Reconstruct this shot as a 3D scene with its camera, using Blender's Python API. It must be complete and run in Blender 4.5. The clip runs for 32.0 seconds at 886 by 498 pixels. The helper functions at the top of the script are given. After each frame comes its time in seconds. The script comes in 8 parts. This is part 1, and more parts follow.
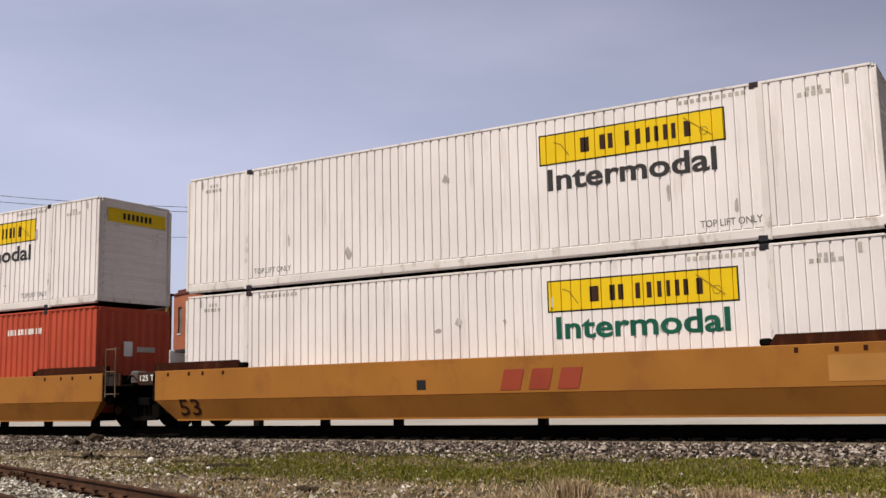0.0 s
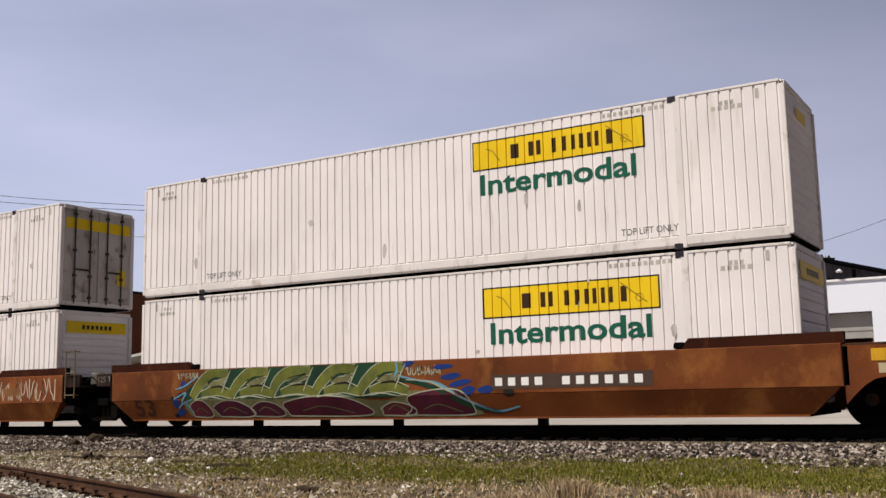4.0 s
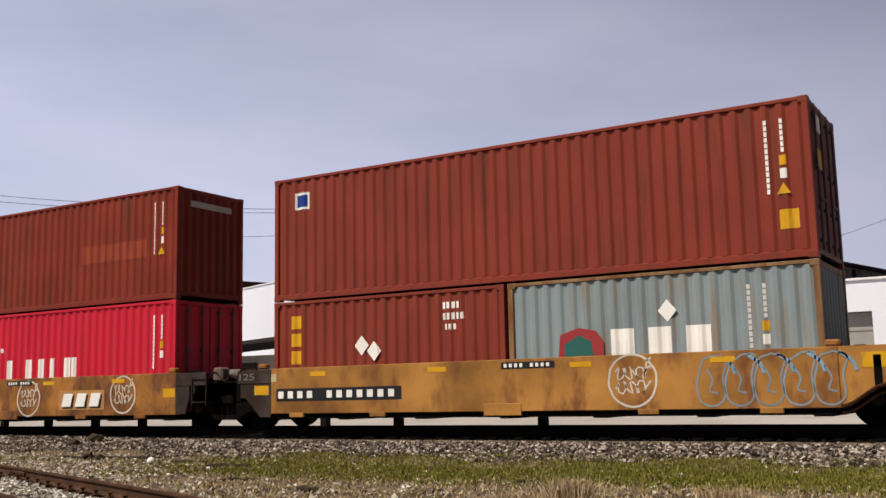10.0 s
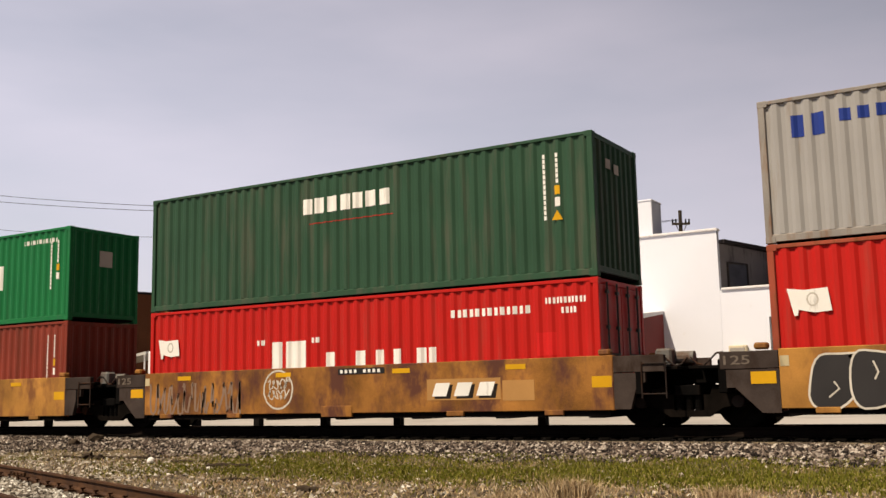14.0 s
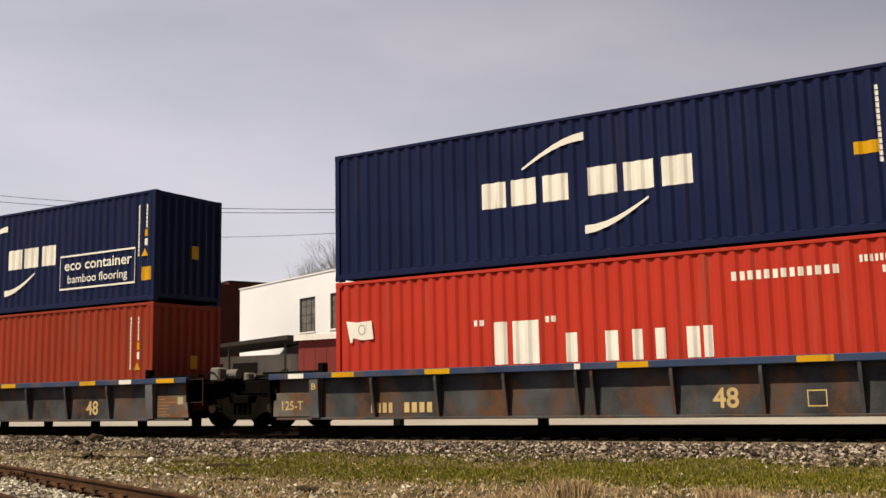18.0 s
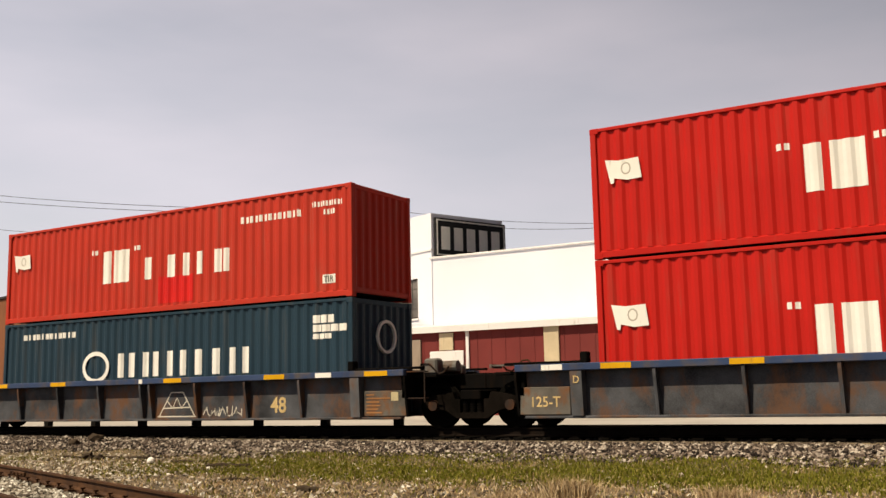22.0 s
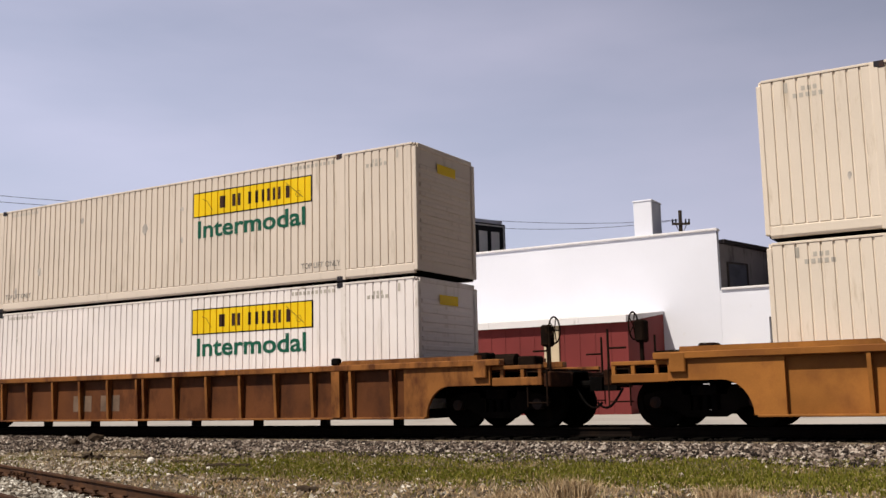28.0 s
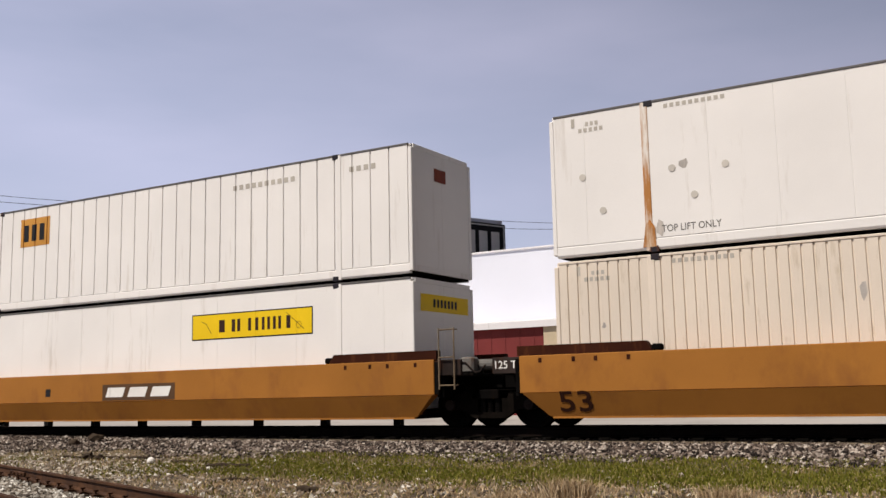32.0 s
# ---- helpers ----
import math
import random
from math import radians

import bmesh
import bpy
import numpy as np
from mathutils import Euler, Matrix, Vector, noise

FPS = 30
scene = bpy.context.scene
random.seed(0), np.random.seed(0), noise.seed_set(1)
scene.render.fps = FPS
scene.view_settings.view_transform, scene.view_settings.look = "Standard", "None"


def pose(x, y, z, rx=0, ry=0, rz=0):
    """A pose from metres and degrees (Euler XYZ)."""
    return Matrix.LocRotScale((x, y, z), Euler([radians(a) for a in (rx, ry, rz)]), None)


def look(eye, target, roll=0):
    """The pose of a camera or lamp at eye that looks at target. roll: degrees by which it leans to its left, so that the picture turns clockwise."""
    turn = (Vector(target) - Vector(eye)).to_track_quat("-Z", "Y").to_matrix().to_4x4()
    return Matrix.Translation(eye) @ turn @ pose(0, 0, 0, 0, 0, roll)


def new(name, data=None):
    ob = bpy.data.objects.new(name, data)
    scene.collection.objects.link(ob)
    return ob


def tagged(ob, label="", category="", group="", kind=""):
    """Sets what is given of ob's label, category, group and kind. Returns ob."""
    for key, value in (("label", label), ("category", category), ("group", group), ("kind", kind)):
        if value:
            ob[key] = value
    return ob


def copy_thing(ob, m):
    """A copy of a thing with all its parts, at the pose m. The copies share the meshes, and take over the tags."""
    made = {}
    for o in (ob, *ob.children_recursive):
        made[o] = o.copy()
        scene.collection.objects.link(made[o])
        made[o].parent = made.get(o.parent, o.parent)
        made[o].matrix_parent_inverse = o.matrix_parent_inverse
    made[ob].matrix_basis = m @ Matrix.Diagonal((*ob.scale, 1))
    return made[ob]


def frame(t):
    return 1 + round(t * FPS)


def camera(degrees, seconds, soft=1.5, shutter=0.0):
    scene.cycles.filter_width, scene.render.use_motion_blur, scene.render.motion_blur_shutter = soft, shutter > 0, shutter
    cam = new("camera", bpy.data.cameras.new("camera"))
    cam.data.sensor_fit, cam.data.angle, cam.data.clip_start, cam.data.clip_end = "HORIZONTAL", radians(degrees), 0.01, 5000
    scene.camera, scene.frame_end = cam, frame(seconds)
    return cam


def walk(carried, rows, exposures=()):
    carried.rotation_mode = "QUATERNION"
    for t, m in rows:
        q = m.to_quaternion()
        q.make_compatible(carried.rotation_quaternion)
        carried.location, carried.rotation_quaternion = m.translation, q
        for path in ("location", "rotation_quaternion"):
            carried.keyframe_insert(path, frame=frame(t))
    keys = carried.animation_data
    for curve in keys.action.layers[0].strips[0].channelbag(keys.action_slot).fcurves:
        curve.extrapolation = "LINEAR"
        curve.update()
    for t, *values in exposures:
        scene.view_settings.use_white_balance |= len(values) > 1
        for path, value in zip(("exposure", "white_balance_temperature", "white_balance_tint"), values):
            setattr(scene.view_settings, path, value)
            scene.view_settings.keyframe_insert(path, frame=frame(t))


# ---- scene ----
# Track runs along x, the train rolls towards +x. z = 0 is the top of the main rails.
EYE = (0.0, 0.0, 0.70)
YAW, PITCH, LEAN = radians(31.02), radians(8.21), -1.2
AIM = (EYE[0] - math.sin(YAW) * math.cos(PITCH), EYE[1] + math.cos(YAW) * math.cos(PITCH), EYE[2] + math.sin(PITCH))
CENTRE = 19.31          # y of the main track's centre line
PACE = [(0, 10.31), (4, 10.42), (8, 10.49), (12, 10.55), (18, 10.57), (22, 10.62), (26, 10.70), (29, 10.80), (32, 10.88)]   # seconds, metres a second

cam = camera(47.48, 32.0, soft=1.5)
STAND = look(EYE, AIM, LEAN)
walk(cam, [(0, STAND), (32, STAND)],
     exposures=[(0, -0.08, 6600, 9), (8, -0.08, 6450, 9), (10, -0.02, 6800, 9), (12, 0.37, 7700, 9), (14, 0.15, 7800, 9), (17, 0.02, 8000, 7), (20, 0.24, 8300, 4), (22, 0.19, 8300, 6), (24, 0.09, 8000, 7), (27, 0.0, 7000, 9), (32, -0.1, 6600, 10)])

# ---- light ----
SUN = Vector((-0.36, -0.88, 1.38)).normalized()
world = bpy.data.worlds.new("sky")
scene.world = world
world.use_nodes = True
wn, wl = world.node_tree.nodes, world.node_tree.links
back = wn["Background"]
sky = wn.new("ShaderNodeTexSky")
sky.sky_type, sky.sun_disc = "NISHITA", False
sky.sun_elevation = math.asin(SUN.z)
sky.sun_rotation = math.atan2(SUN.x, SUN.y)
sky.air_density, sky.dust_density, sky.ozone_density = 1.0, 2.0, 1.5
haze = wn.new("ShaderNodeMix")
haze.data_type = "RGBA"
haze.inputs["B"].default_value = (5.6, 5.65, 7.6, 1)
cloud = wn.new("ShaderNodeTexNoise")
cloud.inputs["Scale"].default_value, cloud.inputs["Detail"].default_value = 1.6, 5
ramp = wn.new("ShaderNodeMapRange")
ramp.inputs["From Min"].default_value, ramp.inputs["From Max"].default_value = 0.3, 0.75
ramp.inputs["To Min"].default_value, ramp.inputs["To Max"].default_value = 0.40, 0.90
co = wn.new("ShaderNodeTexCoord")
flatten = wn.new("ShaderNodeMapping")
flatten.inputs["Scale"].default_value = (1.0, 1.0, 3.5)
wl.new(co.outputs["Generated"], flatten.inputs["Vector"])
wl.new(flatten.outputs[0], cloud.inputs["Vector"])
wl.new(cloud.outputs["Fac"], ramp.inputs["Value"])
lean = wn.new("ShaderNodeVectorMath")       # haze brightens westward and low; unseen east and zenith dimmed to deepen shade
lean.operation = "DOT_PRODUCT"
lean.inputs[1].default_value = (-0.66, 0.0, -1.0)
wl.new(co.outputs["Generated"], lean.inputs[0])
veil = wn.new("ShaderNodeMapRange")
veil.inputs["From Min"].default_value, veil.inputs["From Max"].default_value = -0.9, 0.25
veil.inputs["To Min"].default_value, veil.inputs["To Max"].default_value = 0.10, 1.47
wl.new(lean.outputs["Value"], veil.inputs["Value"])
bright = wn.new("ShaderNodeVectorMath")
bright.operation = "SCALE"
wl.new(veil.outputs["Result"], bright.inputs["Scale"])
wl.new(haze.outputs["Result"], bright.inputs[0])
wl.new(ramp.outputs["Result"], haze.inputs["Factor"])
wl.new(sky.outputs["Color"], haze.inputs["A"])
wl.new(bright.outputs[0], back.inputs["Color"])
back.inputs["Strength"].default_value = 0.085
sun = new("sun", bpy.data.lights.new("sun", "SUN"))
sun.data.energy, sun.data.angle, sun.data.color = 5.0, radians(0.6), (1.0, 0.915, 0.80)
sun.matrix_world = look(SUN * 50, (0, 0, 0))

# ---- materials ----
MATS = {}


def paint(name, color, rough=0.5, metal=0.0, var=0.12, dirt=None, amount=0.3, scale=1.2, bump=0.15, grain=60.0, streak=5.0, drip=0.16, spec=0.12):
    """Weathered surface: broad tone changes, fine grain, and stains of a second colour drawn out downwards."""
    if name in MATS:
        return MATS[name]
    m = bpy.data.materials.new(name)
    m.use_nodes = True
    n, l = m.node_tree.nodes, m.node_tree.links
    b = n["Principled BSDF"]
    tc, info, add = n.new("ShaderNodeTexCoord"), n.new("ShaderNodeObjectInfo"), n.new("ShaderNodeVectorMath")
    mul = n.new("ShaderNodeMath")
    mul.operation, mul.inputs[1].default_value = "MULTIPLY", 41.0
    l.new(info.outputs["Random"], mul.inputs[0])
    l.new(tc.outputs["Object"], add.inputs[0])
    l.new(mul.outputs[0], add.inputs[1])
    big, fine = n.new("ShaderNodeTexNoise"), n.new("ShaderNodeTexNoise")
    big.inputs["Scale"].default_value, big.inputs["Detail"].default_value = scale, 4
    fine.inputs["Scale"].default_value, fine.inputs["Detail"].default_value = grain, 3
    l.new(add.outputs[0], big.inputs["Vector"])
    l.new(add.outputs[0], fine.inputs["Vector"])
    both = n.new("ShaderNodeMath")
    both.operation = "MULTIPLY_ADD"
    both.inputs[1].default_value = 0.35
    l.new(fine.outputs["Fac"], both.inputs[0])
    l.new(big.outputs["Fac"], both.inputs[2])
    mr = n.new("ShaderNodeMapRange")
    mr.inputs["From Min"].default_value, mr.inputs["From Max"].default_value = 0.42, 0.92
    mr.inputs["To Min"].default_value, mr.inputs["To Max"].default_value = 1 - var * 1.3, 1 + var * 0.7
    l.new(both.outputs[0], mr.inputs["Value"])
    sc = n.new("ShaderNodeVectorMath")
    sc.operation = "SCALE"
    sc.inputs[0].default_value = color
    l.new(mr.outputs["Result"], sc.inputs["Scale"])
    out = sc.outputs[0]
    if dirt:
        mp = n.new("ShaderNodeMapping")
        mp.inputs["Scale"].default_value = (streak, streak, streak * drip)
        st, cut, mix = n.new("ShaderNodeTexNoise"), n.new("ShaderNodeMapRange"), n.new("ShaderNodeMix")
        st.inputs["Scale"].default_value, st.inputs["Detail"].default_value, st.inputs["Roughness"].default_value = 1.0, 6, 0.65
        l.new(add.outputs[0], mp.inputs["Vector"])
        l.new(mp.outputs[0], st.inputs["Vector"])
        l.new(st.outputs["Fac"], cut.inputs["Value"])
        cut.inputs["From Min"].default_value, cut.inputs["From Max"].default_value = 0.66 - amount * 0.42, 0.80 - amount * 0.35
        cut.inputs["To Max"].default_value = min(1.0, 0.45 + amount)
        mix.data_type = "RGBA"
        l.new(cut.outputs["Result"], mix.inputs["Factor"])
        l.new(out, mix.inputs["A"])
        mix.inputs["B"].default_value = (*dirt, 1)
        out = mix.outputs["Result"]
    l.new(out, b.inputs["Base Color"])
    rr = n.new("ShaderNodeMapRange")
    rr.inputs["To Min"].default_value, rr.inputs["To Max"].default_value = max(0.05, rough - 0.12), min(1, rough + 0.15)
    l.new(big.outputs["Fac"], rr.inputs["Value"])
    l.new(rr.outputs["Result"], b.inputs["Roughness"])
    b.inputs["Metallic"].default_value = metal
    b.inputs["Specular IOR Level"].default_value = spec
    if bump:
        bp = n.new("ShaderNodeBump")
        bp.inputs["Strength"].default_value, bp.inputs["Distance"].default_value = bump, 0.01
        l.new(fine.outputs["Fac"], bp.inputs["Height"])
        l.new(bp.outputs[0], b.inputs["Normal"])
    MATS[name] = m
    return m


RUST = (0.16, 0.06, 0.025)
GRIME = (0.09, 0.075, 0.06)
DARK = paint("dark steel", (0.006, 0.0055, 0.0055), 0.9, 0.0, 0.4, (0.012, 0.008, 0.006), 0.3, spec=0.01)
WHEEL = paint("wheel steel", (0.005, 0.0045, 0.004), 0.85, 0.0, 0.3, (0.012, 0.008, 0.006), 0.25, spec=0.015)
GREYPLATE = paint("grey end plate", (0.034, 0.026, 0.024), 0.75, 0.0, 0.45, (0.075, 0.030, 0.014), 0.4, 1.2, 0.2, 60, 2.0, 0.4, 0.03)
# side-frame steel, near black: shade below the deck overhang is in the colour
SHADEDCAST = paint("shade-dark cast steel", (0.009, 0.007, 0.006), 0.9, 0.0, 0.4, (0.004, 0.0035, 0.003), 0.45, 2.0, 0.3, 60, 3.0, 0.6, 0.012)
STENCIL = paint("cream stencil paint", (0.60, 0.44, 0.22), 0.6, 0.0, 0.25)
BLACK = paint("black marking", (0.02, 0.02, 0.022), 0.5, 0.0, 0.2)
WHITEMARK = paint("white marking", (0.80, 0.79, 0.77), 0.5, 0.0, 0.1, GRIME, 0.12)
YELLOW = paint("yellow marking", (0.62, 0.33, 0.018), 0.5, 0.0, 0.15, GRIME, 0.2)
SIGNYELLOW = paint("sign yellow", (0.80, 0.55, 0.015), 0.45, 0.0, 0.08, (0.5, 0.35, 0.03), 0.1)
GREENINK = paint("dark green lettering", (0.012, 0.10, 0.065), 0.5, 0.0, 0.15)
GREYINK = paint("charcoal lettering", (0.045, 0.043, 0.045), 0.5, 0.0, 0.15)
BLUEINK = paint("blue lettering", (0.02, 0.045, 0.24), 0.45, 0.0, 0.12)
FADED = paint("faded print", (0.47, 0.44, 0.40), 0.6, 0.0, 0.2)

# ---- mesh helpers ----


def box(bm, x0, x1, y0, y1, z0, z1, bevel=0.0):
    vs = [bm.verts.new((x, y, z)) for x in (x0, x1) for y in (y0, y1) for z in (z0, z1)]
    fs = [bm.faces.new([vs[i] for i in f]) for f in ((0, 1, 3, 2), (4, 6, 7, 5), (0, 4, 5, 1), (2, 3, 7, 6), (0, 2, 6, 4), (1, 5, 7, 3))]
    if bevel:
        es = list({e for f in fs for e in f.edges})
        bmesh.ops.bevel(bm, geom=es, offset=bevel, segments=1, affect="EDGES")


def prism(bm, pts, a, b, axis="x"):
    """Closed outline pts drawn out from a to b along axis. pts are (y, z) for x, (x, z) for y, (x, y) for z."""
    put = {"x": lambda p, s: (s, p[0], p[1]), "y": lambda p, s: (p[0], s, p[1]), "z": lambda p, s: (p[0], p[1], s)}[axis]
    u, v = [bm.verts.new(put(p, a)) for p in pts], [bm.verts.new(put(p, b)) for p in pts]
    fs = [bm.faces.new(u), bm.faces.new(v[::-1])]
    k = len(pts)
    fs += [bm.faces.new((u[i], v[i], v[(i + 1) % k], u[(i + 1) % k])) for i in range(k)]
    bmesh.ops.recalc_face_normals(bm, faces=fs)


def rod(bm, p, q, r, n=8, r2=None):
    p, q = Vector(p), Vector(q)
    d = (q - p).normalized()
    a = d.orthogonal().normalized()
    c = d.cross(a)
    r2 = r if r2 is None else r2
    u = [bm.verts.new(p + (a * math.cos(t) + c * math.sin(t)) * r) for t in (2 * math.pi * i / n for i in range(n))]
    v = [bm.verts.new(q + (a * math.cos(t) + c * math.sin(t)) * r2) for t in (2 * math.pi * i / n for i in range(n))]
    fs = [bm.faces.new((u[i], u[(i + 1) % n], v[(i + 1) % n], v[i])) for i in range(n)]
    fs += [bm.faces.new(u[::-1]), bm.faces.new(v)]
    bmesh.ops.recalc_face_normals(bm, faces=fs)


def ribbon(bm, pts, width, y, closed=False, depth=0.004):
    """A flat painted stroke through (x, z) points on the plane y, facing -y."""
    pts = [Vector(p) for p in pts]
    k = len(pts)
    edge = []
    for i, p in enumerate(pts):
        a = pts[(i - 1) % k] if closed or i else p
        b = pts[(i + 1) % k] if closed or i < k - 1 else p
        d = (b - a).normalized() if (b - a).length > 1e-6 else Vector((1, 0))
        nrm = Vector((-d.y, d.x)) * width / 2
        edge.append((bm.verts.new((p.x + nrm.x, y - depth, p.y + nrm.y)), bm.verts.new((p.x - nrm.x, y - depth, p.y - nrm.y))))
    for i in range(k if closed else k - 1):
        a, b = edge[i], edge[(i + 1) % k]
        bm.faces.new((a[0], b[0], b[1], a[1]))


def done(bm, name):
    me = bpy.data.meshes.new(name)
    bm.to_mesh(me)
    bm.free()
    return me


def part(name, bm, material, parent, label=""):
    me = done(bm, name) if isinstance(bm, bmesh.types.BMesh) else bm
    if not me.materials:
        me.materials.append(material)
    ob = new(name, me)
    ob.parent = parent
    if label:
        ob["label"] = label
    return ob


def thing(name, label, category, group="", kind=""):
    return tagged(new(name), label, category, group, kind)


def solid(name, bm, material, label="", category="", group="", kind=""):
    ob = new(name, done(bm, name))
    ob.data.materials.append(material)
    return tagged(ob, label, category, group, kind)


FONTS = {}


def letters(text, size, bold=0.0, spread=1.0):
    """Mesh of a line of writing in the built-in font, standing in the xz plane, facing -y, its lower left at the origin."""
    key = (text, size, bold, spread)
    if key not in FONTS:
        cu = bpy.data.curves.new("writing", "FONT")
        cu.body, cu.size, cu.offset, cu.space_character = text, size, bold, spread
        cu.resolution_u = 3
        ob = bpy.data.objects.new("writing", cu)
        scene.collection.objects.link(ob)
        me = bpy.data.meshes.new_from_object(ob.evaluated_get(bpy.context.evaluated_depsgraph_get()))
        bpy.data.objects.remove(ob)
        me.transform(Matrix.Rotation(radians(90), 4, "X"))
        FONTS[key] = me
    return FONTS[key]


def pieces(me):
    """The separate shapes of a flat mesh, left to right, each as (points, faces)."""
    boss = list(range(len(me.vertices)))

    def top(i):
        while boss[i] != i:
            boss[i] = boss[boss[i]]
            i = boss[i]
        return i
    for p in me.polygons:
        for q in p.vertices[1:]:
            boss[top(q)] = top(p.vertices[0])
    found = {}
    for p in me.polygons:
        found.setdefault(top(p.vertices[0]), []).append(list(p.vertices))
    out = []
    for faces in found.values():
        ids = sorted({v for f in faces for v in f})
        at = {v: i for i, v in enumerate(ids)}
        out.append(([me.vertices[v].co.copy() for v in ids], [[at[v] for v in f] for f in faces]))
    return sorted(out, key=lambda q: min(p.x for p in q[0]))


def write(text, x, z, y, height, width, material, parent, bold=0.0, face="-y"):
    """Writing fitted to a width and a cap height, at x, z (lower left) on the plane y. Large words are split letter by letter."""
    me = letters(text, 1.0, bold).copy()
    xs, zs = [v.co.x for v in me.vertices], [v.co.z for v in me.vertices]
    sx, sz = width / (max(xs) - min(xs)), height / (max(zs) - min(zs))
    me.transform(Matrix.Diagonal((sx, 1, sz, 1)) @ Matrix.Translation((-min(xs), 0, -min(zs))))
    m = Matrix.Translation((x, y, z)) if face == "-y" else Matrix.Translation((y, x, z)) @ Matrix.Rotation(radians(90), 4, "Z")
    if height < 0.2:
        ob = part("lettering", me, material, parent)
        ob["kind"] = "stuff"
        ob.matrix_basis = m
        return [ob]
    out = []
    for pts, faces in pieces(me):
        bit = bpy.data.meshes.new("letter")
        bit.from_pydata(pts, [], faces)
        ob = part("letter", bit, material, parent)
        ob.matrix_basis = m
        out.append(ob)
    return out

# ---- ground ----
# siding: a rusty spur that swings away from the main line
SP = Vector((-16.42, 11.68))
SD = Vector((8.23, -3.30)).normalized()
SN = Vector((SD.y, -SD.x))


def spur_side(x, y):
    return (Vector((x, y)) - SP).dot(SN)


def ground_height(x, y):
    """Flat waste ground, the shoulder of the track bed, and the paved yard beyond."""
    west = min(1.0, max(0.0, (-x - 17) / 7))       # the shoulder stands higher up the line
    if y < 15.6:
        z = -0.56
    elif y < 17.35:
        z = -0.56 + (0.25 + 0.07 * west) * ((y - 15.6) / 1.75) ** 1.2
    elif y < 18.0:
        z = -0.31 + 0.07 * west + 0.03 * (y - 17.35) / 0.65
    elif y < 20.9:
        z = -0.23
    else:
        z = -0.23 + 0.02 * min(1.0, (y - 20.9))
    if y < 17:
        if -0.1 < spur_side(x, y) < 2.6:
            z -= 0.06
        z += 0.035 * noise.noise((x * 0.5, y * 0.5, 0)) + 0.02 * noise.noise((x * 1.9, y * 1.9, 3))
    return z


def ground_material():
    m = bpy.data.materials.new("waste ground")
    m.use_nodes = True
    n, l = m.node_tree.nodes, m.node_tree.links
    b = n["Principled BSDF"]
    tc = n.new("ShaderNodeTexCoord")
    big, mid, fine, vor = n.new("ShaderNodeTexNoise"), n.new("ShaderNodeTexNoise"), n.new("ShaderNodeTexNoise"), n.new("ShaderNodeTexVoronoi")
    for q, s in ((big, 0.35), (mid, 2.2), (fine, 40.0), (vor, 24.0)):
        q.inputs["Scale"].default_value = s
        l.new(tc.outputs["Object"], q.inputs["Vector"])
    r1 = n.new("ShaderNodeValToRGB")
    r1.color_ramp.elements[0].position, r1.color_ramp.elements[0].color = 0.35, (0.072, 0.052, 0.032, 1)
    r1.color_ramp.elements[1].position, r1.color_ramp.elements[1].color = 0.68, (0.215, 0.170, 0.112, 1)
    l.new(mid.outputs["Fac"], r1.inputs["Fac"])
    r2 = n.new("ShaderNodeValToRGB")
    r2.color_ramp.elements[0].position, r2.color_ramp.elements[0].color = 0.3, (0.45, 0.45, 0.45, 1)
    r2.color_ramp.elements[1].position, r2.color_ramp.elements[1].color = 0.7, (1.25, 1.2, 1.15, 1)
    l.new(fine.outputs["Fac"], r2.inputs["Fac"])
    mix = n.new("ShaderNodeMix")
    mix.data_type, mix.blend_type = "RGBA", "MULTIPLY"
    mix.inputs["Factor"].default_value = 1
    l.new(r1.outputs["Color"], mix.inputs["A"])
    l.new(r2.outputs["Color"], mix.inputs["B"])
    l.new(mix.outputs["Result"], b.inputs["Base Color"])
    b.inputs["Roughness"].default_value = 0.95
    bp = n.new("ShaderNodeBump")
    bp.inputs["Strength"].default_value, bp.inputs["Distance"].default_value = 0.6, 0.03
    l.new(fine.outputs["Fac"], bp.inputs["Height"])
    l.new(bp.outputs[0], b.inputs["Normal"])
    return m


def grid_sheet(name, xs, ys, height, material, label, category):
    bm = bmesh.new()
    rows = [[bm.verts.new((x, y, height(x, y))) for x in xs] for y in ys]
    for j in range(len(ys) - 1):
        for i in range(len(xs) - 1):
            bm.faces.new((rows[j][i], rows[j][i + 1], rows[j + 1][i + 1], rows[j + 1][i]))
    ob = solid(name, bm, material, label, category, "", "structure")
    for f in ob.data.polygons:
        f.use_smooth = True
    return ob


def spaced(a, b, step):
    k = max(1, round((b - a) / step))
    return [a + (b - a) * i / k for i in range(k + 1)]


grid_sheet("ground", [-3000, -600, -200, -100] + spaced(-60, 16, 0.5) + [40, 100, 300, 900, 3000],
           [-3000, -500, -100, -30, -8] + spaced(0, 8, 1) + spaced(8.25, 22, 0.25) + [30, 60, 120, 400, 1200, 3000],
           ground_height, ground_material(), "dry weedy ground of gravel, soil and dead grass", "ground")
LOT = paint("pale concrete", (0.39, 0.365, 0.345), 0.85, 0.0, 0.15, (0.25, 0.23, 0.21), 0.3, 0.3, 0.3, 25, 0.6)
bm = bmesh.new()
box(bm, -140, 140, 22.4, 39.8, -0.30, -0.185)
solid("pavement", bm, LOT, "pale sunlit concrete yard beyond the tracks", "pavement", "", "structure")

# ---- rocks and grass ----


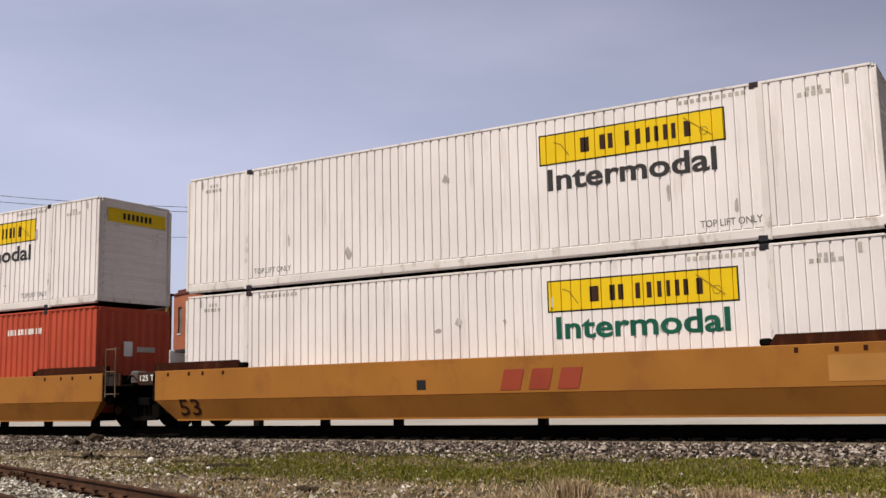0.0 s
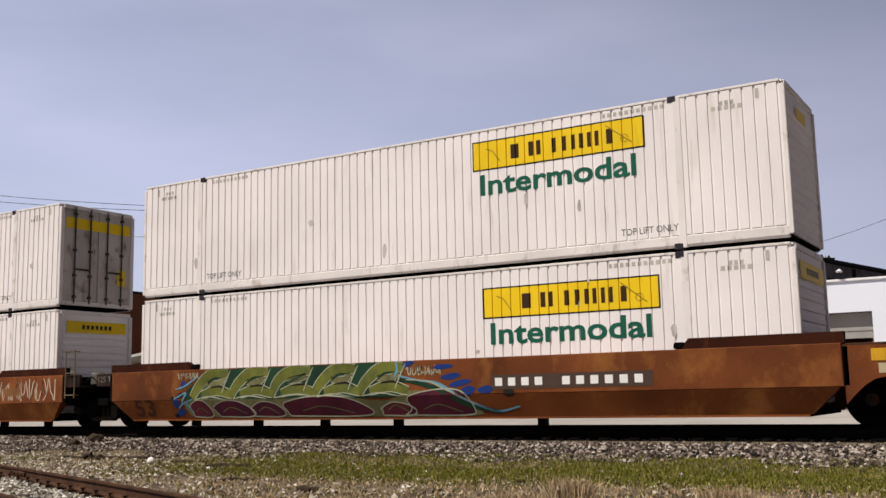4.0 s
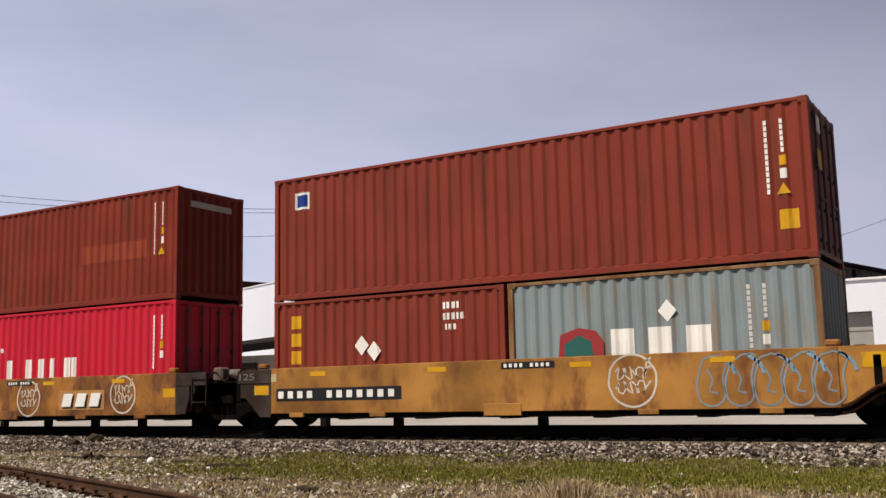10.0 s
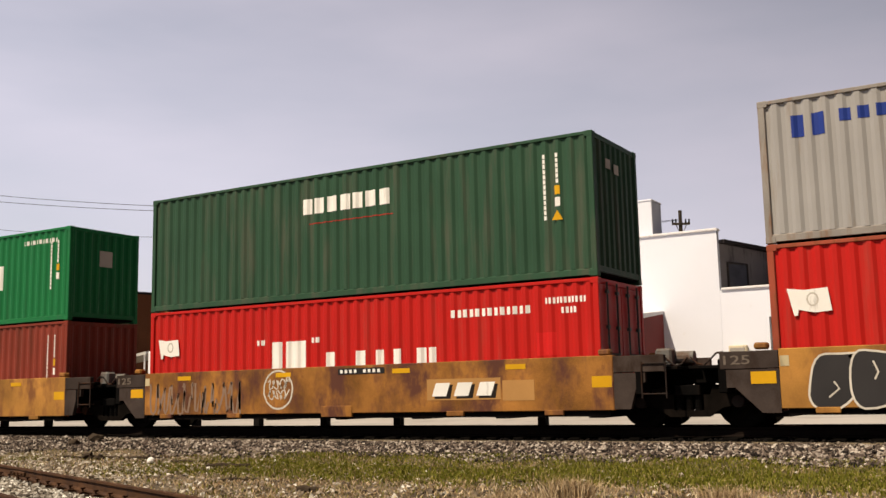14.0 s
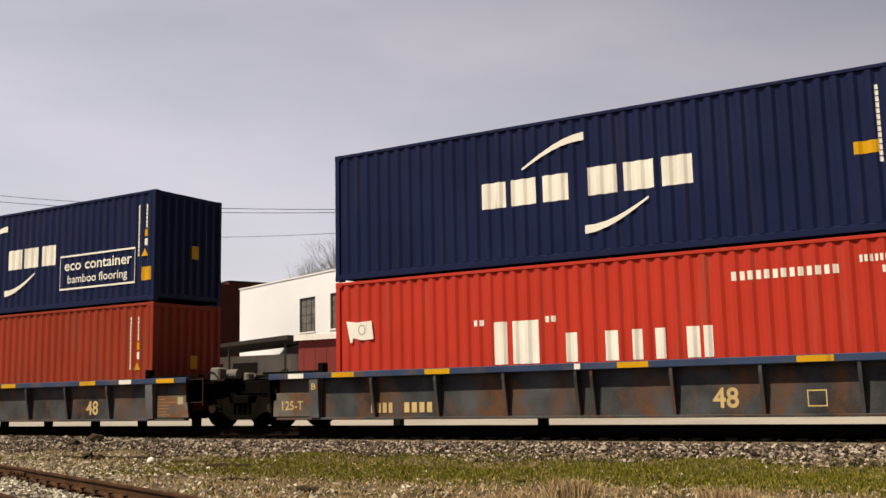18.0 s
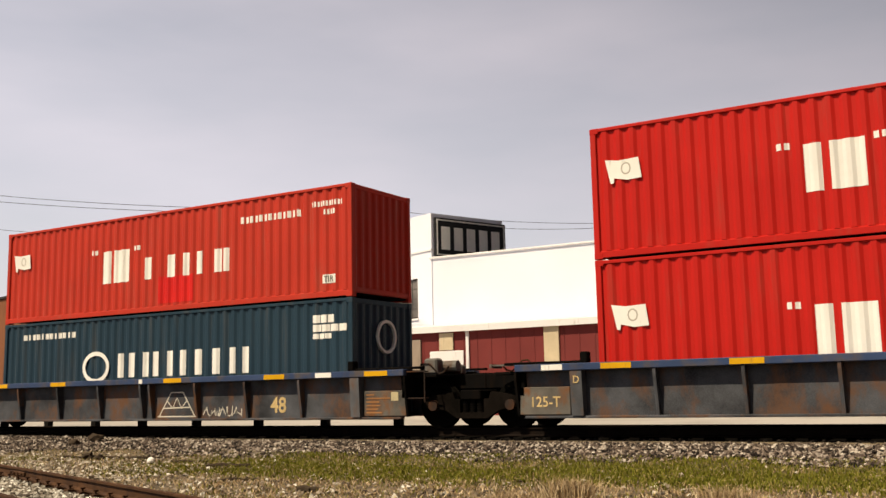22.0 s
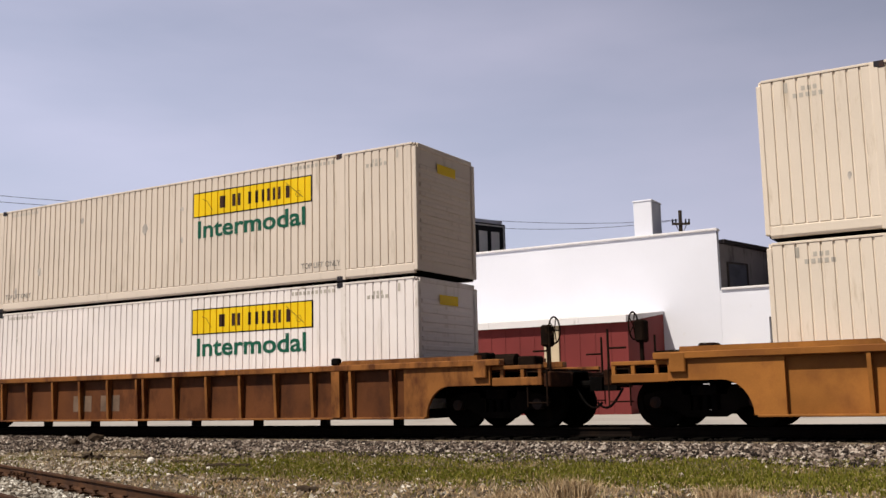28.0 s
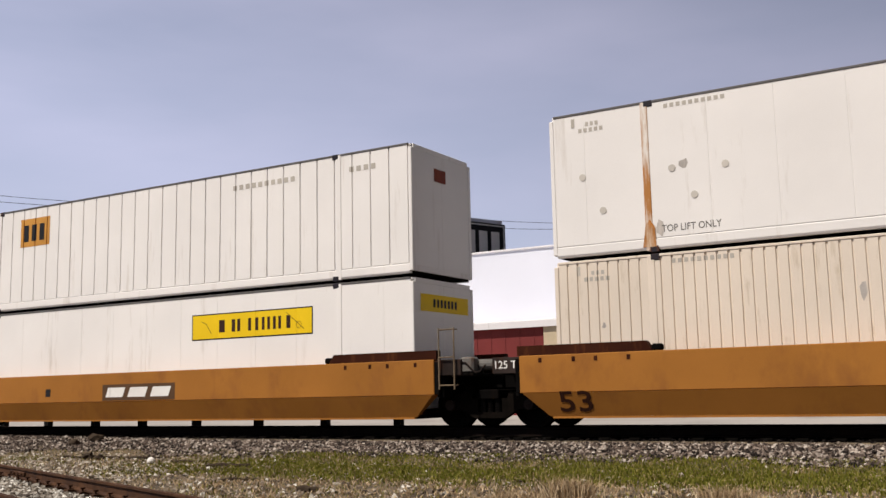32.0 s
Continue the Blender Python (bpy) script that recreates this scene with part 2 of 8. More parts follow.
def scatter_rocks(name, spots, sizes, material, label, seed):
    """Many broken stones in one mesh: jittered octahedra."""
    rng = np.random.default_rng(seed)
    base = np.array([(1, 0, 0), (-1, 0, 0), (0, 1, 0), (0, -1, 0), (0, 0, 1), (0, 0, -1)], float)
    tri = np.array([(0, 2, 4), (2, 1, 4), (1, 3, 4), (3, 0, 4), (2, 0, 5), (1, 2, 5), (3, 1, 5), (0, 3, 5)])
    k = len(spots)
    v = base[None] * rng.uniform(0.55, 1.15, (k, 6, 1)) + rng.normal(0, 0.18, (k, 6, 3))
    a = rng.uniform(0, 2 * np.pi, k)
    t = rng.uniform(-0.7, 0.7, k)
    ca, sa, ct, st = np.cos(a), np.sin(a), np.cos(t), np.sin(t)
    x, y, z = v[..., 0].copy(), v[..., 1].copy(), v[..., 2].copy()
    y, z = y * ct[:, None] - z * st[:, None], y * st[:, None] + z * ct[:, None]
    x, y = x * ca[:, None] - y * sa[:, None], x * sa[:, None] + y * ca[:, None]
    v = np.stack((x, y, z * 0.8), -1) * np.asarray(sizes)[:, None, None] + np.asarray(spots)[:, None, :]
    f = (tri[None] + (np.arange(k) * 6)[:, None, None]).reshape(-1, 3)
    me = bpy.data.meshes.new(name)
    me.from_pydata(v.reshape(-1, 3).tolist(), [], f.tolist())
    me.materials.append(material)
    return tagged(new(name, me), label, "gravel", "", "stuff")


def island_material(name, stops, rough=0.9):
    """Colour by piece, for joined stones and blades."""
    m = bpy.data.materials.new(name)
    m.use_nodes = True
    n, l = m.node_tree.nodes, m.node_tree.links
    b = n["Principled BSDF"]
    g, r = n.new("ShaderNodeNewGeometry"), n.new("ShaderNodeValToRGB")
    while len(r.color_ramp.elements) < len(stops):
        r.color_ramp.elements.new(0.5)
    for e, (p, c) in zip(r.color_ramp.elements, stops):
        e.position, e.color = p, (*c, 1)
    l.new(g.outputs["Random Per Island"], r.inputs["Fac"])
    l.new(r.outputs["Color"], b.inputs["Base Color"])
    b.inputs["Roughness"].default_value = rough
    b.inputs["Specular IOR Level"].default_value = 0.08
    return m


STONE = island_material("crushed stone", [(0, (0.010, 0.008, 0.008)), (0.3, (0.035, 0.028, 0.025)), (0.6, (0.12, 0.09, 0.075)), (0.82, (0.25, 0.205, 0.175)), (1, (0.52, 0.47, 0.42))])
PALESTONE = island_material("pale gravel", [(0, (0.05, 0.038, 0.028)), (0.4, (0.23, 0.185, 0.145)), (0.75, (0.42, 0.37, 0.315)), (1, (0.70, 0.67, 0.61))])
rng = np.random.default_rng(5)
k = 38000
px, py = rng.uniform(-33, 4, k), 15.9 + 2.1 * rng.uniform(0, 1, k) ** 0.9
keep = (py < 18.0) & (py > 16.25 + 0.25 * np.sin(px * 0.9) + 0.2 * np.sin(px * 2.3))
px, py = px[keep], py[keep]
scatter_rocks("ballast", [(x, y, ground_height(x, y) + 0.01) for x, y in zip(px, py)], rng.uniform(0.026, 0.068, len(px)), STONE, "grey and pinkish crushed stone ballast of the main track", 6)
# oily stones and bed, near black: the train's shade is put into their colour
OILYSHADE = island_material("oily shaded ballast", [(0, (0.003, 0.0025, 0.0025)), (0.7, (0.006, 0.005, 0.0045)), (1, (0.016, 0.013, 0.011))])
qx, qy = rng.uniform(-36, 4, 16000), rng.uniform(18.0, 21.2, 16000)
scatter_rocks("stained_ballast", [(x, y, ground_height(x, y) + 0.01) for x, y in zip(qx, qy)], rng.uniform(0.028, 0.065, len(qx)), OILYSHADE, "oily ballast stones under the rails, coloured black for the train's shade", 16)
bm = bmesh.new()
box(bm, -420, 420, 18.02, 21.2, -0.36, -0.226)
solid("track_bed", bm, paint("oily shaded track bed", (0.005, 0.0045, 0.004), 0.95, 0.0, 0.3, spec=0.01), "oily bed of the main track, coloured black for the train's shade", "track bed", "", "structure")

k = 52000
px, py = rng.uniform(-30, -1, k), rng.uniform(6.5, 16.2, k)
side = np.array([spur_side(x, y) for x, y in zip(px, py)])
chance = np.where(side > -0.1, 0.95, np.where(px < -13, 0.75, 0.25) * np.exp(-np.abs(side + 0.1) / 3.2))
keep = (rng.uniform(0, 1, k) < chance) & ((side > 0.30) | (side < -0.13))
px, py = px[keep], py[keep]
scatter_rocks("gravel", [(x, y, ground_height(x, y) + (0.03 if spur_side(x, y) > 0 else 0.01)) for x, y in zip(px, py)], rng.uniform(0.02, 0.055, len(px)), PALESTONE, "pale loose gravel round the rusty spur track", 7)


# whiter stone thrown up between the spur's rails
a = np.concatenate((rng.uniform(-14, 12, 14000), rng.uniform(12, 46, 12000)))
b = rng.uniform(0.18, 2.6, 26000)
spots = [SP + SD * u + SN * v for u, v in zip(a, b)]
WHITESTONE = island_material("white gravel", [(0, (0.035, 0.028, 0.022)), (0.3, (0.19, 0.165, 0.135)), (0.7, (0.40, 0.37, 0.33)), (1, (0.74, 0.72, 0.68))])
scatter_rocks("white_gravel", [(p.x, p.y, ground_height(p.x, p.y) + 0.035 + 0.02 * abs(noise.noise((p.x * 2, p.y * 2, 5)))) for p in spots], rng.uniform(0.025, 0.06, 26000), WHITESTONE, "whitish crushed stone filling the rusty spur track", 17)


def blades(name, spots, heights, material, label, seed, lean=0.5, width=0.006):
    rng = np.random.default_rng(seed)
    k = len(spots)
    p = np.asarray(spots)
    h = np.asarray(heights)
    a, b = rng.uniform(0, 2 * np.pi, k), rng.uniform(0, 2 * np.pi, k)
    side = np.stack((np.cos(a), np.sin(a), np.zeros(k)), -1) * (width * rng.uniform(0.6, 1.6, k))[:, None]
    off = np.stack((np.cos(b), np.sin(b), np.zeros(k)), -1) * (h * rng.uniform(0, lean, k))[:, None]
    up = np.stack((np.zeros(k), np.zeros(k), h), -1)
    v = np.stack((p - side, p + side, p + off * 0.4 + up * 0.6 + side * 0.7, p + off * 0.4 + up * 0.6 - side * 0.7, p + off + up), 1)
    i = (np.arange(k) * 5)[:, None]
    f = np.concatenate((i + np.array([0, 1, 2]), i + np.array([0, 2, 3]), i + np.array([3, 2, 4])))
    me = bpy.data.meshes.new(name)
    me.from_pydata(v.reshape(-1, 3).tolist(), [], f.tolist())
    me.materials.append(material)
    return tagged(new(name, me), label, "grass", "", "stuff")


GREEN = island_material("grass blade", [(0, (0.060, 0.068, 0.008)), (0.5, (0.130, 0.135, 0.017)), (0.85, (0.205, 0.185, 0.036)), (1, (0.32, 0.26, 0.10))], 0.7)
STRAW = island_material("dead grass", [(0, (0.18, 0.115, 0.06)), (0.5, (0.38, 0.275, 0.16)), (1, (0.60, 0.48, 0.33))], 0.8)


def patch(x, y, s, o):
    return noise.noise((x * s, y * s, o)) * 0.5 + 0.5


k = 260000
px, py = rng.uniform(-22, 3.5, k), rng.uniform(8.6, 16.6, k)
go, dry = [], []
for x, y, q in zip(px, py, rng.uniform(0, 1, k)):
    s = spur_side(x, y)
    if s > -0.6:
        continue
    left = min(1.0, max(0.08, (x + 0.35 * y + 11.6) / 5.2))
    near = min(1.0, max(0.05, (y - 11.5 - 1.2 * patch(x, y, 0.5, 4)) / 1.2))
    spot = max(0.0, 1 - math.hypot((x + 13.9) / 1.1, (y - 12.5) / 0.8)) + max(0.0, 1 - math.hypot((x + 20.6) / 1.2, (y - 15.0) / 0.8))
    w = 0.35 * spot + left * (0.30 + 1.1 * patch(x, y, 0.8, 1)) * near
    if q < w:
        go.append((x, y, ground_height(x, y) - 0.01))
    elif q < w + (0.30 if x + 0.35 * y < -7 else 0.55) * patch(x, y, 0.9, 7):
        dry.append((x, y, ground_height(x, y) - 0.01))
blades("grass", go, rng.uniform(0.025, 0.085, len(go)), GREEN, "short green spring grass beside the track", 8, 0.7, 0.008)
blades("dead_grass", dry, rng.uniform(0.02, 0.06, len(dry)), STRAW, "flattened straw-coloured dead grass", 9, 1.6, 0.008)
# straw tussocks in the foreground
for cx, cy, r, h, seed in ((-5.0, 11.05, 0.30, 0.34, 21), (-3.05, 10.65, 0.28, 0.26, 22), (-5.5, 10.8, 0.45, 0.14, 23)):
    g = np.random.default_rng(seed)
    spots = [(cx + g.normal(0, r * 0.5), cy + g.normal(0, r * 0.4), 0) for _ in range(900)]
    spots = [(x, y, ground_height(x, y)) for x, y, _ in spots]
    blades("tussock", spots, g.uniform(0.3, 1.0, 900) * h, STRAW, "tall tussock of dead straw-coloured grass", seed, 0.9)
# litter on the stones
DEADWOOD = paint("dead wood", (0.045, 0.032, 0.022), 0.9, 0.0, 0.3)
for x, y, l, a, r in ((-19.2, 15.45, 0.7, 10, 0.03), (-18.3, 15.6, 0.8, 24, 0.035), (-17.0, 15.7, 1.1, 28, 0.035), (-15.4, 15.35, 0.9, 12, 0.03), (-13.1, 14.0, 0.8, 30, 0.04), (-10.9, 11.9, 0.6, 30, 0.025), (-8.8, 10.95, 0.3, 20, 0.05)):
    bm = bmesh.new()
    d = Vector((math.cos(radians(a)), math.sin(radians(a)), 0)) * l / 2
    p = Vector((x, y, ground_height(x, y) + r * 0.6))
    pts = [p - d, p - d * 0.3 + Vector((0, 0.03, 0.02)), p + d * 0.4 - Vector((0, 0.02, 0)), p + d]
    for u, v in zip(pts, pts[1:]):
        rod(bm, u, v, r, 7)
    solid("stick", bm, DEADWOOD, "dark dead branch lying on the gravel", "stick", "sticks on the gravel")
for x, y, s in ((-20.6, 17.35, 0.16), (-20.75, 17.5, 0.12), (-20.9, 16.95, 0.13), (-18.3, 15.2, 0.13), (-18.0, 15.25, 0.10)):
    bm = bmesh.new()
    bmesh.ops.create_icosphere(bm, subdivisions=2, radius=s)
    for v in bm.verts:
        v.co *= 1 + 0.7 * noise.noise(v.co * 11 + Vector((x, y, 0)))
        v.co.z *= 0.8
    bmesh.ops.translate(bm, verts=bm.verts, vec=(x, y, ground_height(x, y) + s * 0.45))
    solid("clod", bm, DEADWOOD, "dark lump of broken tie on the ballast", "debris", "debris on the ballast")
bm = bmesh.new()
bmesh.ops.create_icosphere(bm, subdivisions=2, radius=0.085)
bmesh.ops.translate(bm, verts=bm.verts, vec=(-16.1, 14.95, ground_height(-16.1, 14.95) + 0.05))
solid("pale_stone", bm, paint("chalk white stone", (0.75, 0.73, 0.70), 0.8, 0, 0.1), "white stone lying on the gravel", "stone")

# ---- tracks ----
RUSTRAIL = paint("rusty rail", (0.075, 0.036, 0.019), 0.8, 0.0, 0.35, (0.035, 0.018, 0.012), 0.38, 2, 0.4)
RAILSTEEL = paint("worn rail", (0.011, 0.008, 0.007), 0.8, 0.0, 0.25, (0.016, 0.010, 0.007), 0.3, spec=0.02)
TIE = paint("weathered tie", (0.05, 0.038, 0.03), 0.85, 0.0, 0.35, (0.16, 0.13, 0.11), 0.3, 3, 0.5, 40, 9)
RAIL = [(-0.075, -0.17), (0.075, -0.17), (0.075, -0.155), (0.012, -0.13), (0.010, -0.045), (0.036, -0.032), (0.036, -0.004), (0.028, 0), (-0.028, 0), (-0.036, -0.004), (-0.036, -0.032), (-0.010, -0.045), (-0.012, -0.13), (-0.075, -0.155)]


def make_tie(length, material):
    bm = bmesh.new()
    box(bm, -0.11, 0.11, -length / 2, length / 2, -0.16, 0.0, 0.012)
    me = done(bm, "tie")
    me.materials.append(material)
    return me


main_track = thing("main_track", "main railway track with worn steel rails in ballast", "railway track", "", "structure")
for s in (-0.755, 0.755):
    bm = bmesh.new()
    prism(bm, [(CENTRE + s + y, z) for y, z in RAIL], -420, 420)
    part("rail", bm, RAILSTEEL, main_track)
spur_track = thing("spur_track", "rusty disused spur track in pale gravel", "railway track", "", "structure")
spur_track.matrix_basis = Matrix.Translation((SP.x, SP.y, -0.38)) @ Matrix.Rotation(math.atan2(SD.y, SD.x), 4, "Z")
for s in (0.0, -1.51):
    bm = bmesh.new()
    prism(bm, [(s + y, z) for y, z in RAIL], -40, 70)
    part("rail", bm, RUSTRAIL, spur_track)
for i in range(104):
    x = -9.0 + i * 0.56
    bm = bmesh.new()
    box(bm, x - 0.11, x + 0.11, -2.05, 0.55, -0.32, -0.195, 0.015)
    part("tie", bm, TIE, spur_track)
    bm = bmesh.new()
    for y in (-0.10, 0.085):
        rod(bm, (x, y, -0.175), (x, y, -0.125), 0.016, 6)
        box(bm, x - 0.025, x + 0.025, y - 0.03, y + 0.03, -0.128, -0.105)
    box(bm, x - 0.09, x + 0.09, -0.16, 0.16, -0.196, -0.160)
    part("tie_plate", bm, RUSTRAIL, spur_track)
bm = bmesh.new()
box(bm, 0.9, 1.75, -0.045, -0.016, -0.125, -0.055, 0.008)
for x in (1.0, 1.2, 1.45, 1.65):
    rod(bm, (x, -0.045, -0.09), (x, -0.075, -0.09), 0.02, 6)
part("joint_bar", bm, RUSTRAIL, spur_track)
# main ties carry oil and the shade under the cars in one dark colour
tie_mesh = make_tie(2.6, paint("oily shaded tie", (0.005, 0.0045, 0.004), 0.95, 0.0, 0.3, spec=0.01))
for i in range(110):
    t = new("tie", tie_mesh)
    t.parent = main_track
    t.matrix_basis = Matrix.Translation((-38 + i * 0.6, CENTRE, -0.168))
POST = paint("dark post", (0.009, 0.008, 0.008), 0.8, 0.0, 0.3)
for x in (-33.4, -31.1, -28.8, -26.5, -24.36, -22.07, -19.64, -17.24, -14.83, -10.66):
    x *= 21.9 / 22.24
    bm = bmesh.new()
    prism(bm, [(x - 0.10, -0.3), (x + 0.10, -0.3), (x + 0.10, 0.36), (x + 0.07, 0.40), (x - 0.07, 0.40), (x - 0.10, 0.36)], 21.80, 22.0, "y")
    solid("bollard", bm, POST, "short dark square post beside the track", "post", "posts along the track")
# ---- containers ----
CORR = {"iso": (0.278, [(0.0, 0.0), (0.075, 0.0), (0.14, 0.036), (0.21, 0.036), (0.278, 0.0)]),
        "dom": (0.210, [(0.0, 0.0), (0.166, 0.0), (0.174, 0.026), (0.196, 0.026), (0.210, 0.0)]),
        "wide": (0.235, [(0.0, 0.0), (0.09, 0.0), (0.125, 0.03), (0.19, 0.03), (0.235, 0.0)]),
        "post": (0.50, [(0.0, 0.0), (0.462, 0.0), (0.467, 0.03), (0.495, 0.03), (0.50, 0.0)]),
        "smooth": (1.22, [(0.0, 0.0), (1.20, 0.0), (1.205, 0.005), (1.215, 0.005), (1.22, 0.0)])}


def profile(style, x0, x1, phase=0.0):
    """(x, inset) corners of a pressed sheet from x0 to x1."""
    period, pts = CORR[style]

    def inset(x):
        u = (x - phase) % period
        for (a, p), (b, q) in zip(pts, pts[1:]):
            if a <= u <= b:
                return p + (q - p) * (u - a) / (b - a)
        return 0.0
    xs = {x0, x1}
    k = math.floor((x0 - phase) / period) - 1
    while k * period + phase < x1:
        for a, _ in pts[:-1]:
            x = k * period + phase + a
            if x0 < x < x1:
                xs.add(x)
        k += 1
    return [(x, inset(x)) for x in sorted(xs)]


def sheet(bm, style, x0, x1, z0, z1, y, out, phase=0.0, thick=0.045, lift=0.0):
    """A pressed wall sheet whose outer face is y, facing along out (-1 or 1 in y)."""
    pts = profile(style, x0, x1, phase)
    a = [(x, y - out * d + out * lift) for x, d in pts]
    lo, hi = [bm.verts.new((x, v, z0)) for x, v in a], [bm.verts.new((x, v, z1)) for x, v in a]
    for i in range(len(a) - 1):
        q = (lo[i], lo[i + 1], hi[i + 1], hi[i])
        bm.faces.new(q if out < 0 else q[::-1])
    if thick:
        b = y - out * thick
        c = [bm.verts.new(p) for p in ((x0, b, z0), (x1, b, z0), (x1, b, z1), (x0, b, z1))]
        bm.faces.new(c if out > 0 else c[::-1])
        bm.faces.new(hi + [c[2], c[3]])
        bm.faces.new(lo + [c[1], c[0]])
        bm.faces.new((lo[0], hi[0], c[3], c[0]))
        bm.faces.new((lo[-1], hi[-1], c[2], c[1]))


MESHES = {}


def kept(key, make):
    if key not in MESHES:
        bm = bmesh.new()
        make(bm)
        MESHES[key] = done(bm, key[0])
    return MESHES[key]


def dyed(key, make, material):
    """The kept mesh, one copy for each material."""
    k2 = (*key, material.name)
    if k2 not in MESHES:
        me = kept(key, make).copy()
        me.materials.append(material)
        MESHES[k2] = me
    return MESHES[k2]


CASTING = paint("casting steel", (0.028, 0.026, 0.034), 0.65, 0.0, 0.3, RUST, 0.25)
ROD = paint("galvanised lock rod", (0.07, 0.065, 0.06), 0.5, 0.3, 0.2, RUST, 0.2)
DOORGRIME = paint("grimy white door paint", (0.52, 0.47, 0.43), 0.6, 0.0, 0.25, (0.12, 0.06, 0.035), 0.34, 0.9, streak=2.5, drip=0.7)
MOVING = []


def container(label, skin, length=12.192, height=2.896, width=2.438, style="iso", end="front", trim=None, cap=None, group="containers on the train"):
    """A freight container, origin under its middle on the floor plane, its visible long side at -y and its leading end at +x."""
    root = thing("shipping_container", label, "shipping container", group)
    h, w, hl = height, width / 2, length / 2
    trim = trim or skin
    cap = cap or trim
    dom = length > 13
    post = 0.09 if dom else 0.12
    low = 0.27 if dom else 0.16
    high = 0.05 if dom else 0.07
    for s in (-1, 1):
        spans = [(-hl + post, hl - post)]
        if dom:
            spans = [(-hl + post, -6.096 - 0.07), (-6.096 + 0.07, 6.096 - 0.07), (6.096 + 0.07, hl - post)]
        for i, (a, b) in enumerate(spans):
            key = ("side_wall", style, a, b, h, s)
            part("side_wall", dyed(key, lambda bm: sheet(bm, style, a, b, low, h - high, s * (w - 0.012), s), skin), skin, root)
            key = ("bottom_rail", dom, a, b, s)

            def rail(bm):
                y = s * (w - 0.004)
                if dom:
                    prism(bm, [(y - s * 0.035, low), (y, low - 0.03), (y, 0.09), (y - s * 0.02, 0.05), (y - s * 0.11, 0.05), (y - s * 0.11, low)], a, b)
                else:
                    prism(bm, [(y - s * 0.03, low), (y, low - 0.02), (y, 0.03), (y - s * 0.10, 0.03), (y - s * 0.10, low)], a, b)
            part("bottom_rail", dyed(key, rail, trim), trim, root)
        key = ("top_rail", length, h, s)
        part("top_rail", dyed(key, lambda bm: box(bm, -hl + post, hl - post, *sorted((s * w, s * (w - 0.06))), h - high - 0.005, h - 0.006, 0.008), cap), cap, root)
        if dom:
            for x in (-6.096, 6.096):
                key = ("lift_post", x, h, s)
                part("lift_post", dyed(key, lambda bm: box(bm, x - 0.07, x + 0.07, *sorted((s * (w + 0.001), s * (w - 0.07))), 0.03, h - 0.02, 0.008), trim), trim, root)
        for e in (-1, 1):
            key = ("corner_post", length, h, s, e)
            part("corner_post", dyed(key, lambda bm: box(bm, *sorted((e * hl, e * (hl - post))), *sorted((s * w, s * (w - 0.12))), 0.10, h - 0.10, 0.012), trim), trim, root)
            for z in (0, h - 0.12):
                x = e * ((6.096 if dom else hl) - 0.085)
                key = ("corner_casting", x, round(z, 3), s, w, h)

                def cast(bm):
                    box(bm, x - 0.089, x + 0.089, *sorted((s * (w + 0.003), s * (w - 0.16))), z, z + 0.12, 0.01)
                    box(bm, x - 0.03, x + 0.03, *sorted((s * (w + 0.004), s * (w - 0.02))), z + 0.035, z + 0.085)
                block = CASTING if dom else trim
                part("corner_casting", dyed(key, cast, block), block, root)
    part("roof", dyed(("roof", length, h, w), lambda bm: box(bm, -hl + 0.05, hl - 0.05, -w + 0.05, w - 0.05, h - 0.05, h - 0.014), skin), skin, root)
    part("floor_pan", dyed(("floor_pan", length, w), lambda bm: box(bm, -hl + 0.05, hl - 0.05, -w + 0.10, w - 0.10, 0.06, 0.16), DARK), DARK, root)
    for e in (-1, 1):
        kind = end if e > 0 else "front"
        x = e * (hl - 0.015)
        for nm, z0, z1 in (("end_sill", 0.10, 0.22), ("end_header", h - 0.12, h - 0.01)):
            key = (nm, length, h, w, e)
            part(nm, dyed(key, lambda bm: box(bm, *sorted((x, x - e * 0.09)), -w + 0.115, w - 0.115, z0, z1, 0.008), trim), trim, root)
        if kind == "doors":
            leaf = DOORGRIME if dom else skin
            for s in (-1, 1):
                key = ("door", length, h, w, s, e)
                door = part("door", dyed(key, lambda bm: box(bm, *sorted((x, x - e * 0.05)), *sorted((s * 0.012, s * (w - 0.125))), 0.225, h - 0.125, 0.01), leaf), leaf, root)
                for y in (0.30, 0.82):
                    key = ("lock_rod", length, h, s, y, e)

                    def bars(bm):
                        rod(bm, (x + e * 0.035, s * y, 0.16), (x + e * 0.035, s * y, h - 0.07), 0.022, 8)
                        for z in (0.3, 0.9, 1.6, h - 0.3):
                            box(bm, *sorted((x, x + e * 0.06)), s * y - 0.05, s * y + 0.05, z, z + 0.07)
                        box(bm, *sorted((x + e * 0.03, x + e * 0.06)), *sorted((s * y, s * (y - 0.42 if y > 0.5 else y + 0.4))), 1.08, 1.13)
                    part("lock_rod", dyed(key, bars, ROD), ROD, door)
        elif kind == "ribs":
            key = ("end_wall", "ribs", length, h, w, e)

            def ribbed(bm):
                box(bm, *sorted((x - e * 0.03, x - e * 0.07)), -w + 0.115, w - 0.115, 0.22, h - 0.12)
            panel = part("end_wall", dyed(key, ribbed, skin), skin, root)
            for i in range(int((h - 0.7) / 0.20)):
                key = ("end_rib", length, w, e)
                rib = part("end_rib", dyed(key, lambda bm: prism(bm, [(x - e * 0.03, 0), (x, 0.02), (x, 0.10), (x - e * 0.03, 0.12)], -w + 0.2, w - 0.2, "y"), skin), skin, panel)
